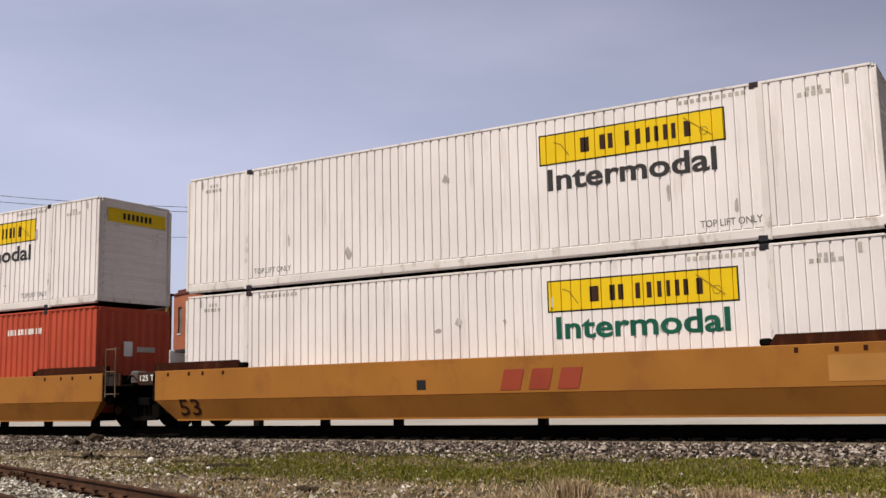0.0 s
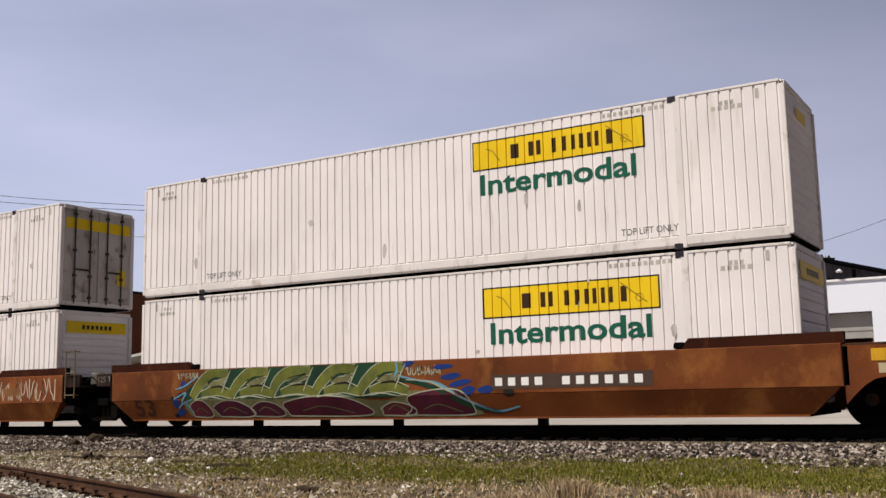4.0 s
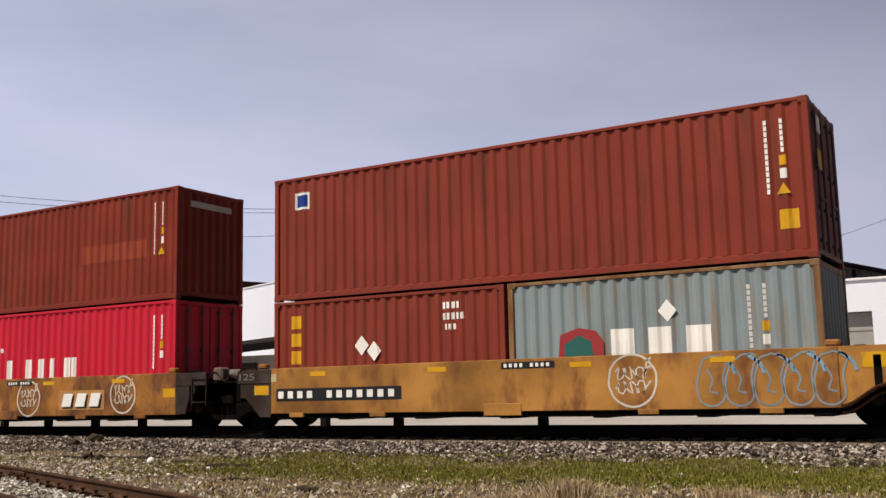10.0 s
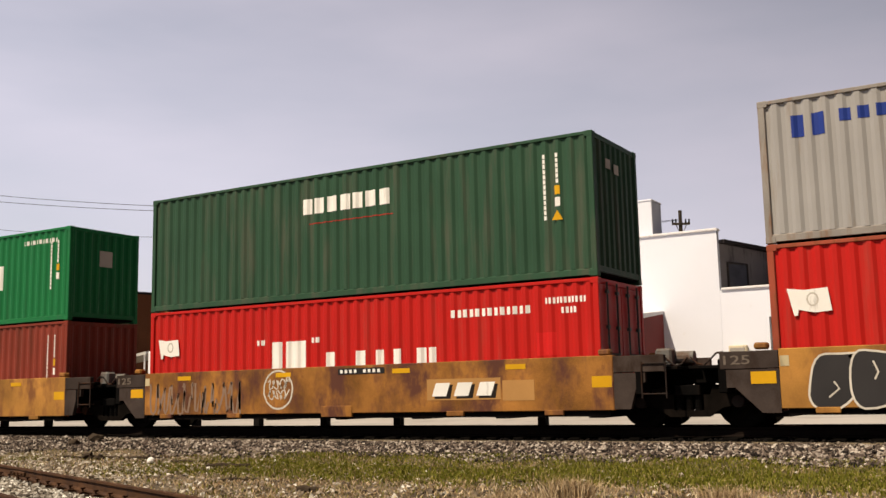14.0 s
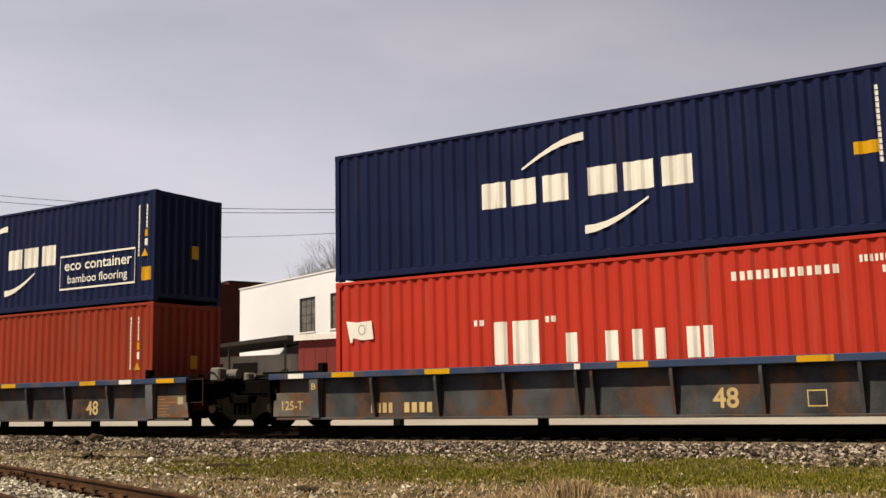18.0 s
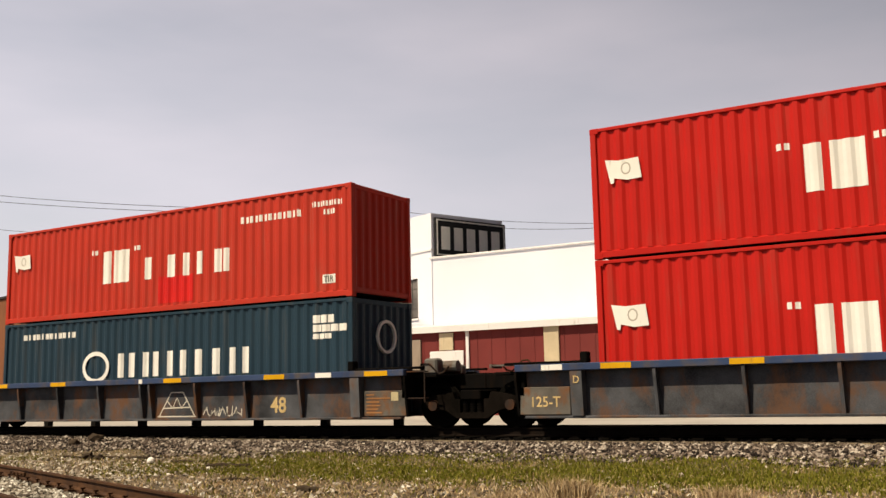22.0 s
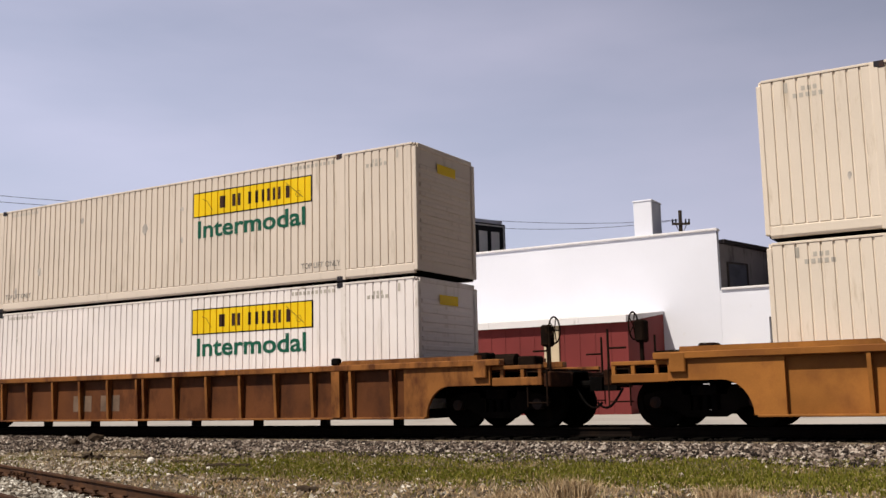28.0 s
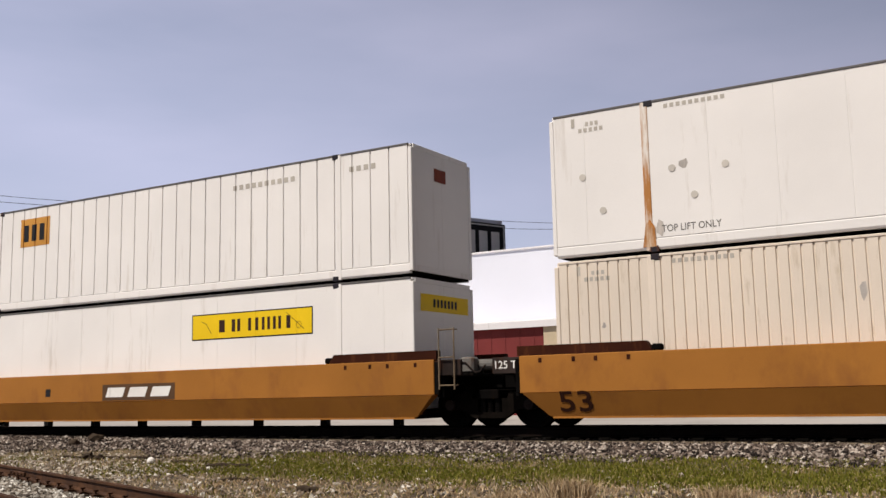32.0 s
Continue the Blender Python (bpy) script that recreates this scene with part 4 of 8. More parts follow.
        pts = [(e * (x0 + 0.1 + 0.12 * i), -0.9, 1.25 + 0.12 * math.sin(i * 1.1)) for i in range(7)]
        for p, q in zip(pts, pts[1:]):
            rod(bm, p, q, 0.018, 6)
        part("air_hose", bm, GREYPLATE, car)
        if e > 0:
            for x, y, z, a, c2, m in ((0.35, -0.75, 1.13, 0.16, 0.34, GEARGREY), (0.62, -0.35, 1.13, 0.12, 0.26, COVER), (0.30, 0.3, 1.13, 0.2, 0.22, GEARGREY)):
                bm = bmesh.new()
                box(bm, x0 + x - a, x0 + x + a, y - 0.14, y + 0.14, z, z + c2, 0.04)
                part("valve_box", bm, m, car)
            bm = bmesh.new()
            rod(bm, (x0 + 0.15, -0.55, 1.30), (x0 + 0.85, -0.55, 1.30), 0.12, 12)
            part("brake_cylinder", bm, GEARGREY, car)
        elif body is SLATE:
            bm = bmesh.new()
            for i in range(5):
                box(bm, -x0 - 0.85, -x0 - 0.2, -1.25 + i * 0.09, -1.20 + i * 0.09, 1.24, 1.27)
            box(bm, -x0 - 0.90, -x0 - 0.85, -1.27, -0.82, 1.20, 1.28)
            box(bm, -x0 - 0.20, -x0 - 0.15, -1.27, -0.82, 1.20, 1.28)
            part("step_grating", bm, GEARGREY, car)


def smooth_car(label, body, x0=8.75, reach=11.28, ends=(0, 0), lower=None):
    """53-foot well car with plain boxed side sills. ends: 1 where the car is coupled, 0 where it shares a bogie (rear, front)."""
    car = thing("well_car", label, "well car", "cars of the train")
    L = x0
    for s in (-1, 1):
        bm = bmesh.new()
        box(bm, -L, L, *sorted((s * 1.62, s * 1.36)), 0.69, 1.41, 0.012)
        part("side_sill", bm, body, car)
        bm = bmesh.new()
        pts = [(-L + 0.05, 0.688), (-L + 0.55, 0.24), (L - 0.55, 0.24), (L - 0.05, 0.688)]
        outer = [bm.verts.new((x, s * (1.62 - LEANIN * (0.69 - z)), z)) for x, z in pts]
        inner = [bm.verts.new((x, s * 1.36, z)) for x, z in pts]
        fs = [bm.faces.new(outer), bm.faces.new(inner[::-1])] + [bm.faces.new((outer[i], inner[i], inner[(i + 1) % 4], outer[(i + 1) % 4])) for i in range(4)]
        bmesh.ops.recalc_face_normals(bm, faces=fs)
        part("lower_sill", bm, lower or body, car)
        bm = bmesh.new()
        box(bm, -L + 0.6, L - 0.6, *sorted((s * 1.435, s * 1.36)), 0.20, 0.238)
        part("sill_flange", bm, body, car)
        for e in (-1, 1):
            bm = bmesh.new()
            a, b = e * 6.05, e * (L + 0.05)
            prism(bm, [(a, 1.412), (a + e * 0.12, 1.60), (b, 1.60), (b, 1.412)], *sorted((s * 1.60, s * 1.42)), "y")
            part("coaming", bm, COAMING, car)
            bm = bmesh.new()
            box(bm, e * 5.98 - 0.10, e * 5.98 + 0.10, *sorted((s * 1.56, s * 1.40)), 1.412, 1.54, 0.03)
            part("lock_bracket", bm, DARK, car)
            for x in ((6.5, 7.15, 7.6, 8.3) if body is ORANGE else ()):
                bm = bmesh.new()
                box(bm, e * x - 0.035, e * x + 0.035, *sorted((s * 1.626, s * 1.618)), 1.27, 1.36, 0.002)
                part("tie_down", bm, COAMING, car)
            bm = bmesh.new()
            box(bm, *sorted((e * L, e * (L + 0.62))), *sorted((s * 1.58, s * 1.50)), 1.08, 1.40, 0.01)
            part("end_plate", bm, GREYPLATE, car)
            bm = bmesh.new()
            box(bm, *sorted((e * (L - 0.02), e * (L + 0.1))), *sorted((s * 1.60, s * 0.6)), 0.70, 1.36, 0.01)
            part("end_post", bm, DARK, car)
    for i in range(9):
        x = -8 + 2 * i
        bm = bmesh.new()
        box(bm, x - 0.15, x + 0.15, -1.38, 1.38, 0.20, 0.28)
        part("cross_member", bm, DARK, car)
    for k, e in ((0, -1), (1, 1)):
        platform(car, e, L, reach if ends[k] else L + 0.95, ends[k], body)
    for o in write("53", -L + 0.80, 0.32, -1.473, 0.43, 0.68, DIMINK if body is BROWN else BROWNINK, car, 0.012):
        o.matrix_basis @= Matrix.Rotation(math.atan(LEANIN), 4, "X")
    if not ends[0]:
        write("125 T", -L - 0.55, 1.18, -1.586, 0.15, 0.48, DIMCHALK if body is BROWN else WHITEMARK, car, 0.01)
    return car


def flat_car(label, body, ends=(0, 0), x0=6.85):
    """40-foot well car with flat plate sides, tabs along the bottom and dark end plates."""
    car = thing("well_car", label, "well car", "cars of the train")
    L = x0
    a, b = -L + (0.52 if ends[0] else 0.90), L - (0.52 if ends[1] else 0.42)      # grey or arched ends follow
    for s in (-1, 1):
        bm = bmesh.new()
        box(bm, a, b, *sorted((s * 1.50, s * 1.34)), 0.34, 1.36, 0.012)
        part("side_plate", bm, body, car)
        bm = bmesh.new()
        box(bm, a + 0.1, b - 0.1, *sorted((s * 1.44, s * 1.30)), 0.23, 0.335)
        part("bottom_flange", bm, DARK, car)
        for x in (-5.2, -3.0, 0.0, 3.0, 5.2):
            bm = bmesh.new()
            wd = 0.42 if x == 0 else 0.2
            box(bm, x - wd, x + wd, *sorted((s * 1.515, s * 1.44)), 0.26, 0.50 if x == 0 else 0.36, 0.01)
            part("tab", bm, body, car)
        for e in (-1, 1):
            if not ends[0 if e < 0 else 1]:
                inner = 5.955 if e < 0 else 6.435
                low = [(5.955, 0.27), (6.27, 0.27), (6.72, 0.71), (6.97, 0.71), (6.97, 1.02), (5.955, 1.02)] if e < 0 else [(6.435, 0.36), (6.75, 0.36), (6.86, 0.72), (7.05, 0.86), (7.05, 1.02), (6.435, 1.02)]
                bm = bmesh.new()
                prism(bm, [(e * x, z) for x, z in low], *sorted((s * 1.497, s * 1.39)), "y")
                part("end_bracket", bm, ENDGREY, car)
                bm = bmesh.new()
                box(bm, *sorted((e * inner, e * (6.97 if e < 0 else 7.42))), *sorted((s * 1.505, s * 1.39)), 1.03, 1.34, 0.01)
                part("end_plate", bm, ENDGREY, car)
                bm = bmesh.new()
                box(bm, *(sorted((-6.44, -6.01)) if e < 0 else (6.0, 6.40)), *sorted((s * 1.503, s * 1.496)), 0.77, 0.98)
                part("reflector", bm, YELLOW, car)
                if e < 0:
                    bm = bmesh.new()
                    box(bm, -5.93, -5.78, *sorted((s * 1.506, s * 1.499)), 1.06, 1.24)
                    part("placard", bm, paint("cream placard", (0.52, 0.44, 0.28), 0.6, 0.0, 0.25, GRIME, 0.25), car)
            bm = bmesh.new()
            box(bm, e * (L - 0.6) - 0.12, e * (L - 0.6) + 0.12, *sorted((s * 1.48, s * 1.30)), 1.362, 1.48, 0.03)
            part("lock_bracket", bm, body, car)
        for x in (-4.6, -1.5, 1.7, 4.4):
            bm = bmesh.new()
            box(bm, x - 0.22, x + 0.22, *sorted((s * 1.505, s * 1.498)), 1.16, 1.26)
            part("reflector", bm, YELLOW, car)
    for i in range(7):
        bm = bmesh.new()
        box(bm, -6.15 + 2 * i, -5.85 + 2 * i, -1.34, 1.34, 0.20, 0.28)
        part("cross_member", bm, DARK, car)
    for k, e in ((0, -1), (1, 1)):
        platform(car, e, L, 9.06 if ends[k] else L + 0.87, ends[k], body)
    if not ends[0]:
        write("125", -6.90, 1.11, -1.509, 0.16, 0.46, DIMCHALK, car, 0.01)
    return car


def rib_side(car, s, x, z0, z1, body, wide, name="rib", top=1.62, foot=1.50, web=1.40):
    bm = bmesh.new()
    pts = [(s * web, z0), (s * foot, z0), (s * top, z1 - 0.12), (s * top, z1), (s * web, z1)]
    prism(bm, pts, x - wide / 2, x + wide / 2)
    part(name, bm, body, car)


def slate_car(label, ends=(0, 0), mark=3.92, letter="C"):
    """48-foot well car with ribbed grey sides and a blue top chord with yellow reflectors."""
    car = thing("well_car", label, "well car", "cars of the train")
    L = 7.55
    for s in (-1, 1):
        bm = bmesh.new()
        box(bm, -L, L, *sorted((s * 1.42, s * 1.36)), 0.24, 1.10)
        part("side_web", bm, SLATE, car)
        bm = bmesh.new()
        box(bm, -L - 0.15, L + 0.15, *sorted((s * 1.64, s * 1.36)), 1.10, 1.235, 0.012)
        part("top_chord", bm, CHORDBLUE, car)
        bm = bmesh.new()
        box(bm, -L, L, *sorted((s * 1.53, s * 1.36)), 0.20, 0.25, 0.01)
        part("bottom_chord", bm, SLATE, car)
        for x in (0.16, 1.70, 3.28, 4.88):
            for e in (-1, 1):
                rib_side(car, s, e * x, 0.252, 1.098, SLATE, 0.06)
        for e in (-1, 1):
            rib_side(car, s, e * 6.42, 0.252, 1.098, SLATEPOST, 0.24, "post", 1.62, 1.58)
            rib_side(car, s, e * (L + 0.15), 0.252, 1.098, DARK, 0.05)
            bm = bmesh.new()
            box(bm, *sorted((e * 6.6, e * (L + 0.12))), *sorted((s * 1.50, s * 1.425)), 0.27, 0.80, 0.01)
            part("end_panel", bm, SLATEPANEL, car)
        for x, m in ((-6.9, WHITEMARK), (-5.6, YELLOW), (-3.2, YELLOW), (-0.1, WHITEMARK), (1.0, YELLOW), (4.2, YELLOW), (5.6, WHITEMARK), (7.0, YELLOW)):
            bm = bmesh.new()
            wd = 0.06 if x == -0.1 else 0.30 if m is YELLOW else 0.22
            box(bm, x - wd, x + wd, *sorted((s * 1.645, s * 1.638)), 1.115, 1.22)
            part("reflector", bm, m, car)
        for e in (-1, 1):
            bm = bmesh.new()
            box(bm, *sorted((e * 6.2, e * 6.35)), *sorted((s * 1.56, s * 1.36)), 1.237, 1.45, 0.02)
            part("lock_bracket", bm, DARK, car)
            bm = bmesh.new()
            box(bm, *sorted((e * 6.352, e * 8.0)), *sorted((s * 1.50, s * 1.36)), 1.237, 1.29, 0.01)
            part("guide_rail", bm, DARK, car)
    for i in range(7):
        bm = bmesh.new()
        box(bm, -6.15 + 2 * i, -5.85 + 2 * i, -1.36, 1.36, 0.20, 0.28)
        part("cross_member", bm, DARK, car)
    for k, e in ((0, -1), (1, 1)):
        platform(car, e, L, 10.72 if ends[k] else L + 1.45, ends[k], SLATE)
    write("48", mark, 0.36, -1.425, 0.36, 0.46, STENCIL, car, 0.02)
    write("125-T", -7.4, 0.42, -1.506, 0.20, 0.60, STENCIL, car, 0.01)
    write(letter, -6.47, 0.86, -1.625, 0.14, 0.12, STENCIL, car, 0.01)
    return car


def ribbed_car(label, body, ends=(1, 1), few=False, web=None):
    """53-foot single well car with many ribs along its sides and arched ends over the bogies."""
    car = thing("well_car", label, "well car", "cars of the train")
    L = 8.35
    for s in (-1, 1):
        bm = bmesh.new()
        box(bm, -L, L, *sorted((s * 1.45, s * 1.38)), 0.24, 1.24)
        part("side_web", bm, web or body, car)
        bm = bmesh.new()
        box(bm, -L - 1.8, L + 1.8, *sorted((s * 1.62, s * 1.38)), 1.24, 1.37, 0.015)
        part("top_chord", bm, body, car)
        bm = bmesh.new()
        box(bm, -L, L, *sorted((s * 1.56, s * 1.38)), 0.20, 0.245, 0.01)
        part("bottom_chord", bm, body, car)
        xs = (0, 2.15, 4.35, 6.5) if few else [0.12] + [0.12 + 1.06 * i for i in range(1, 8)]
        for x in xs:
            for e in ((-1, 1) if x else (1,)):
                rib_side(car, s, e * x, 0.247, 1.238, body, 0.07, "rib", 1.60, 1.54, 1.44)
        for e in (-1, 1):
            rib_side(car, s, e * 6.10, 0.247, 1.238, body, 0.22, "post", 1.615, 1.60, 1.44)
            bm = bmesh.new()
            arc = [(e * (L + 0.05 + 0.55 * (1 - math.cos(t))), 0.24 + 0.62 * math.sin(t)) for t in (math.pi / 2 * i / 8 for i in range(9))]
            prism(bm, [(e * (L - 0.5), 1.238), (e * (L - 0.5), 0.24)] + arc + [(e * (L + 1.55), 0.86), (e * (L + 1.55), 1.238)], *sorted((s * 1.55, s * 1.46)), "y")
            part("arched_end", bm, body, car)
            bm = bmesh.new()
            a, b = e * 6.2, e * (L + 1.3)
            prism(bm, [(a, 1.372), (a + e * 0.1, 1.46), (b, 1.46), (b, 1.372)], *sorted((s * 1.60, s * 1.42)), "y")
            part("coaming", bm, body, car)
            bm = bmesh.new()
            box(bm, e * 6.05 - 0.10, e * 6.05 + 0.10, *sorted((s * 1.58, s * 1.42)), 1.372, 1.53, 0.03)
            part("lock_bracket", bm, DARK, car)
            bm = bmesh.new()
            box(bm, *sorted((e * (L + 1.2), e * (L + 1.5))), *sorted((s * 1.63, s * 1.55)), 1.0, 1.36, 0.02)
            part("cover_plate", bm, body, car)
    for i in range(9):
        bm = bmesh.new()
        box(bm, -8.15 + 2 * i, -7.85 + 2 * i, -1.38, 1.38, 0.20, 0.28)
        part("cross_member", bm, DARK, car)
    for k, e in ((0, -1), (1, 1)):
        platform(car, e, L, 11.18, ends[k], body)
    return car

# ---- the train ----
FLOOR = 0.30
WHITE = paint("white container paint", (0.81, 0.765, 0.765), 0.5, 0.0, 0.09, (0.55, 0.49, 0.45), 0.20, 0.5, streak=4.0, drip=0.10)
PUREWHITE = paint("clean white container paint", (0.81, 0.795, 0.79), 0.45, 0.0, 0.05, (0.55, 0.51, 0.47), 0.16, 0.5, streak=3.0, drip=0.12)
CREAM = paint("cream container paint", (0.73, 0.65, 0.565), 0.5, 0.0, 0.07, (0.42, 0.34, 0.24), 0.2, 0.5)
DULL = paint("dull white container paint", (0.66, 0.585, 0.52), 0.55, 0.0, 0.07, (0.42, 0.36, 0.29), 0.2, 0.5)
ORANGERED = paint("orange-red container paint", (0.47, 0.078, 0.042), 0.5, 0.0, 0.1, (0.34, 0.06, 0.03), 0.32, 0.7, streak=3.5, drip=0.10)
OXIDE = paint("oxide red container paint", (0.22, 0.040, 0.026), 0.5, 0.0, 0.12, (0.13, 0.035, 0.022), 0.37, 0.7, streak=3.5, drip=0.10)
RUSTRED = paint("rust brown container paint", (0.21, 0.032, 0.018), 0.5, 0.0, 0.2, (0.13, 0.035, 0.02), 0.37, 0.7, streak=3.5, drip=0.10)
BRICKRED = paint("brick orange container paint", (0.27, 0.036, 0.018), 0.5, 0.0, 0.1, (0.20, 0.055, 0.03), 0.32, 0.7, streak=3.5, drip=0.10)
RED = paint("red container paint", (0.47, 0.016, 0.014), 0.45, 0.0, 0.08, (0.36, 0.04, 0.03), 0.27, 0.7, streak=3.5, drip=0.10)
PINKRED = paint("pinkish red container paint", (0.53, 0.017, 0.04), 0.45, 0.0, 0.08, (0.36, 0.04, 0.05), 0.27, 0.7, streak=3.5, drip=0.10)
FADEDRED = paint("faded red container paint", (0.46, 0.038, 0.025), 0.5, 0.0, 0.08, (0.36, 0.07, 0.05), 0.27, 0.7, streak=3.5, drip=0.10)
GREYBOX = paint("warm grey container paint", (0.325, 0.318, 0.318), 0.5, 0.0, 0.06, (0.24, 0.18, 0.13), 0.28, 0.7, streak=3.5, drip=0.10)
BLUEGREY = paint("blue grey container paint", (0.22, 0.27, 0.29), 0.5, 0.0, 0.1, (0.24, 0.17, 0.11), 0.36, 0.7, streak=3.5, drip=0.10)
DEEPGREEN = paint("deep green container paint", (0.028, 0.075, 0.045), 0.5, 0.0, 0.12, (0.07, 0.085, 0.06), 0.37, 0.7, streak=3.5, drip=0.10)
GREENBOX = paint("bright green container paint", (0.006, 0.15, 0.05), 0.45, 0.0, 0.08, (0.03, 0.12, 0.06), 0.27, 0.7, streak=3.5, drip=0.10)
NAVY = paint("navy blue container paint", (0.007, 0.013, 0.056), 0.45, 0.0, 0.15, (0.016, 0.018, 0.045), 0.30, 0.7, streak=3.5, drip=0.10)
TEALDARK = paint("dark slate blue container paint", (0.018, 0.042, 0.066), 0.45, 0.0, 0.1, (0.05, 0.06, 0.07), 0.30, 0.7, streak=3.5, drip=0.10)
TEAL = paint("sea green container paint", (0.028, 0.185, 0.165), 0.5, 0.0, 0.1, (0.08, 0.20, 0.16), 0.32, 0.7, streak=3.5, drip=0.10)
BROWNBOX = paint("orange brown container paint", (0.225, 0.046, 0.020), 0.5, 0.0, 0.1, (0.15, 0.05, 0.025), 0.32, 0.7, streak=3.5, drip=0.10)
TANPOST = paint("rust-edged grey trim", (0.27, 0.25, 0.235), 0.6, 0.0, 0.2, (0.20, 0.10, 0.05), 0.35)
STEELRAIL = paint("bare aluminium trim", (0.13, 0.125, 0.125), 0.5, 0.2, 0.15, GRIME, 0.2)
TALL, LOW = 2.896, 2.591


def stack(x, lower, upper, gap=0.02):
    """Sets containers into a well: lower is one, or two halves with their offsets; the upper one rests on them."""
    if not isinstance(lower, list):
        lower = [(0.0, lower)]
    for dx, c in lower:
        place(c, x + dx, FLOOR)
    place(upper, x, FLOOR + lower[0][1]["tall"] + gap + (0.012 if upper["long"] > 13 else 0.0))


GRIMYRAIL = paint("grimy white rail paint", (0.74, 0.695, 0.68), 0.55, 0.0, 0.12, (0.34, 0.27, 0.22), 0.26, 0.8, streak=5.0, drip=0.5)
SCUFF = paint("grey scuff on white paint", (0.42, 0.39, 0.37), 0.65, 0.0, 0.3, (0.62, 0.57, 0.53), 0.45, 3.0)
SCUFFS = random.Random(77)


def long_box(label, skin, style="dom", end="ribs", trim=None, cap=None):
    return container(label, skin, 16.154, 2.92, 2.591, style, end, trim or (GRIMYRAIL if skin is WHITE else None), cap)


def side_y(c, lift=0.006):
    return -(c["half"] - 0.012) - lift


BOARDINK = paint("brown-black board lettering", (0.045, 0.022, 0.015), 0.5, 0.0, 0.2)


def banner(c, x0=1.70, z0=1.97, word=None, wide=3.70, high=0.57):
    """Yellow name board with dark blocks, and the green or grey word under it."""
    decal(c, "border", x0 - 0.03, x0 + wide + 0.03, z0 - 0.03, z0 + high + 0.03, BLACK, 0.004)
    f = decal(c, "name_board", x0, x0 + wide, z0, z0 + high, SIGNYELLOW, 0.007, "yellow name board with dark blocks")
    for a, b in ((0.235, 0.285), (0.345, 0.375), (0.392, 0.418), (0.485, 0.510), (0.545, 0.570), (0.600, 0.622), (0.645, 0.667), (0.692, 0.714), (0.735, 0.757), (0.800, 0.832)):
        blocks(c, x0 + wide * a, x0 + wide * b, z0 + high * 0.24, z0 + high * 0.76, 1, BOARDINK, 0.010, f, 1.0)
    bm = bmesh.new()
    ribbon(bm, [(x0 + 0.30, z0 + 0.42), (x0 + 0.45, z0 + 0.36), (x0 + 0.62, z0 + 0.12)], 0.02, side_y(c, 0.007))
    ribbon(bm, [(x0 + wide * 0.80, z0 + 0.50), (x0 + wide * 0.87, z0 + 0.30), (x0 + wide * 0.94, z0 + 0.10)], 0.02, side_y(c, 0.007))
    ribbon(bm, [(x0 + wide * (0.90 + 0.022 * math.cos(i)), z0 + 0.2 + 0.08 * math.sin(i)) for i in range(7)], 0.014, side_y(c, 0.007))
    part("emblem", bm, paint("sign shade", (0.30, 0.19, 0.02), 0.5), f)
    if word:
        write("Intermodal", x0 + 0.14, z0 - 0.56, side_y(c), 0.44, wide - 0.30, word, c, 0.022)


def small_marks(c, long=True):
    """Faded rows of small print near the ends and along the top."""
    h = c["tall"]
    if long:
        for x in (-5.85, 4.90):
            write("TOP LIFT ONLY", x, 0.36, side_y(c, 0.004), 0.13, 1.12, paint("worn grey print", (0.15, 0.145, 0.14), 0.6, 0.0, 0.3), c, 0.004)
        for x0, x1, z in ((-7.45, -6.9, h - 0.42), (6.75, 7.35, h - 0.42), (6.9, 7.2, h - 0.33), (-7.3, -7.0, h - 0.30), (4.6, 5.9, h - 0.20), (-5.7, -4.5, h - 0.20)):
            blocks(c, x0, x1, z, z + 0.08, max(3, round((x1 - x0) / 0.12)), FADED, 0.004)
        for i in range(6):
            x, z, w, d = SCUFFS.uniform(-7.5, 7.3), SCUFFS.uniform(0.4, h - 0.4), SCUFFS.uniform(0.03, 0.12), SCUFFS.uniform(0.05, 0.22)
            bm = bmesh.new()
            pts = [(x + w * math.cos(q * 0.9) * SCUFFS.uniform(0.5, 1.1), z + d * math.sin(q * 0.9) * SCUFFS.uniform(0.5, 1.1)) for q in range(7)]
            bm.faces.new([bm.verts.new((px_, side_y(c, 0.003), pz_)) for px_, pz_ in pts])
            part("scuff", bm, SCUFF, c)
        for x in (-7.6, 7.55):
            decal(c, "vent", x, x + 0.07, h - 0.30, h - 0.12, FADED, 0.006)


def iso_marks(c, ink, tri=True, x=5.45, board=False):
    """Upright column of small signs, class plates and warning triangle near the leading end."""
    h = c["tall"]
    for x0, z0, z1 in ((x, h - 1.66, h - 0.36), (x + 0.28, h - 0.90, h - 0.36)):
        bm = bmesh.new()
        z = z1
        while z > z0:
            sheet(bm, c["style"], x0, x0 + 0.055, z - 0.085, z, -(c["half"] - 0.012), -1, 0.0, 0, 0.005)
            z -= 0.105
        part("lettering", bm, ink, c)["kind"] = "stuff"
    decal(c, "class_plate", x + 0.24, x + 0.36, h - 1.20, h - 1.02, YELLOW, 0.005)
    decal(c, "class_plate", x + 0.24, x + 0.36, h - 1.44, h - 1.26, WHITEMARK, 0.005)
    if tri:
        bm = bmesh.new()
        y = side_y(c)
        prism(bm, [(x + 0.17, h - 1.72), (x + 0.41, h - 1.72), (x + 0.29, h - 1.52)], y, y - 0.003, "y")
        part("warning_triangle", bm, YELLOW, c)
    if board:
        decal(c, "placard", x + 0.18, x + 0.52, h - 2.35, h - 2.0, YELLOW, 0.005)


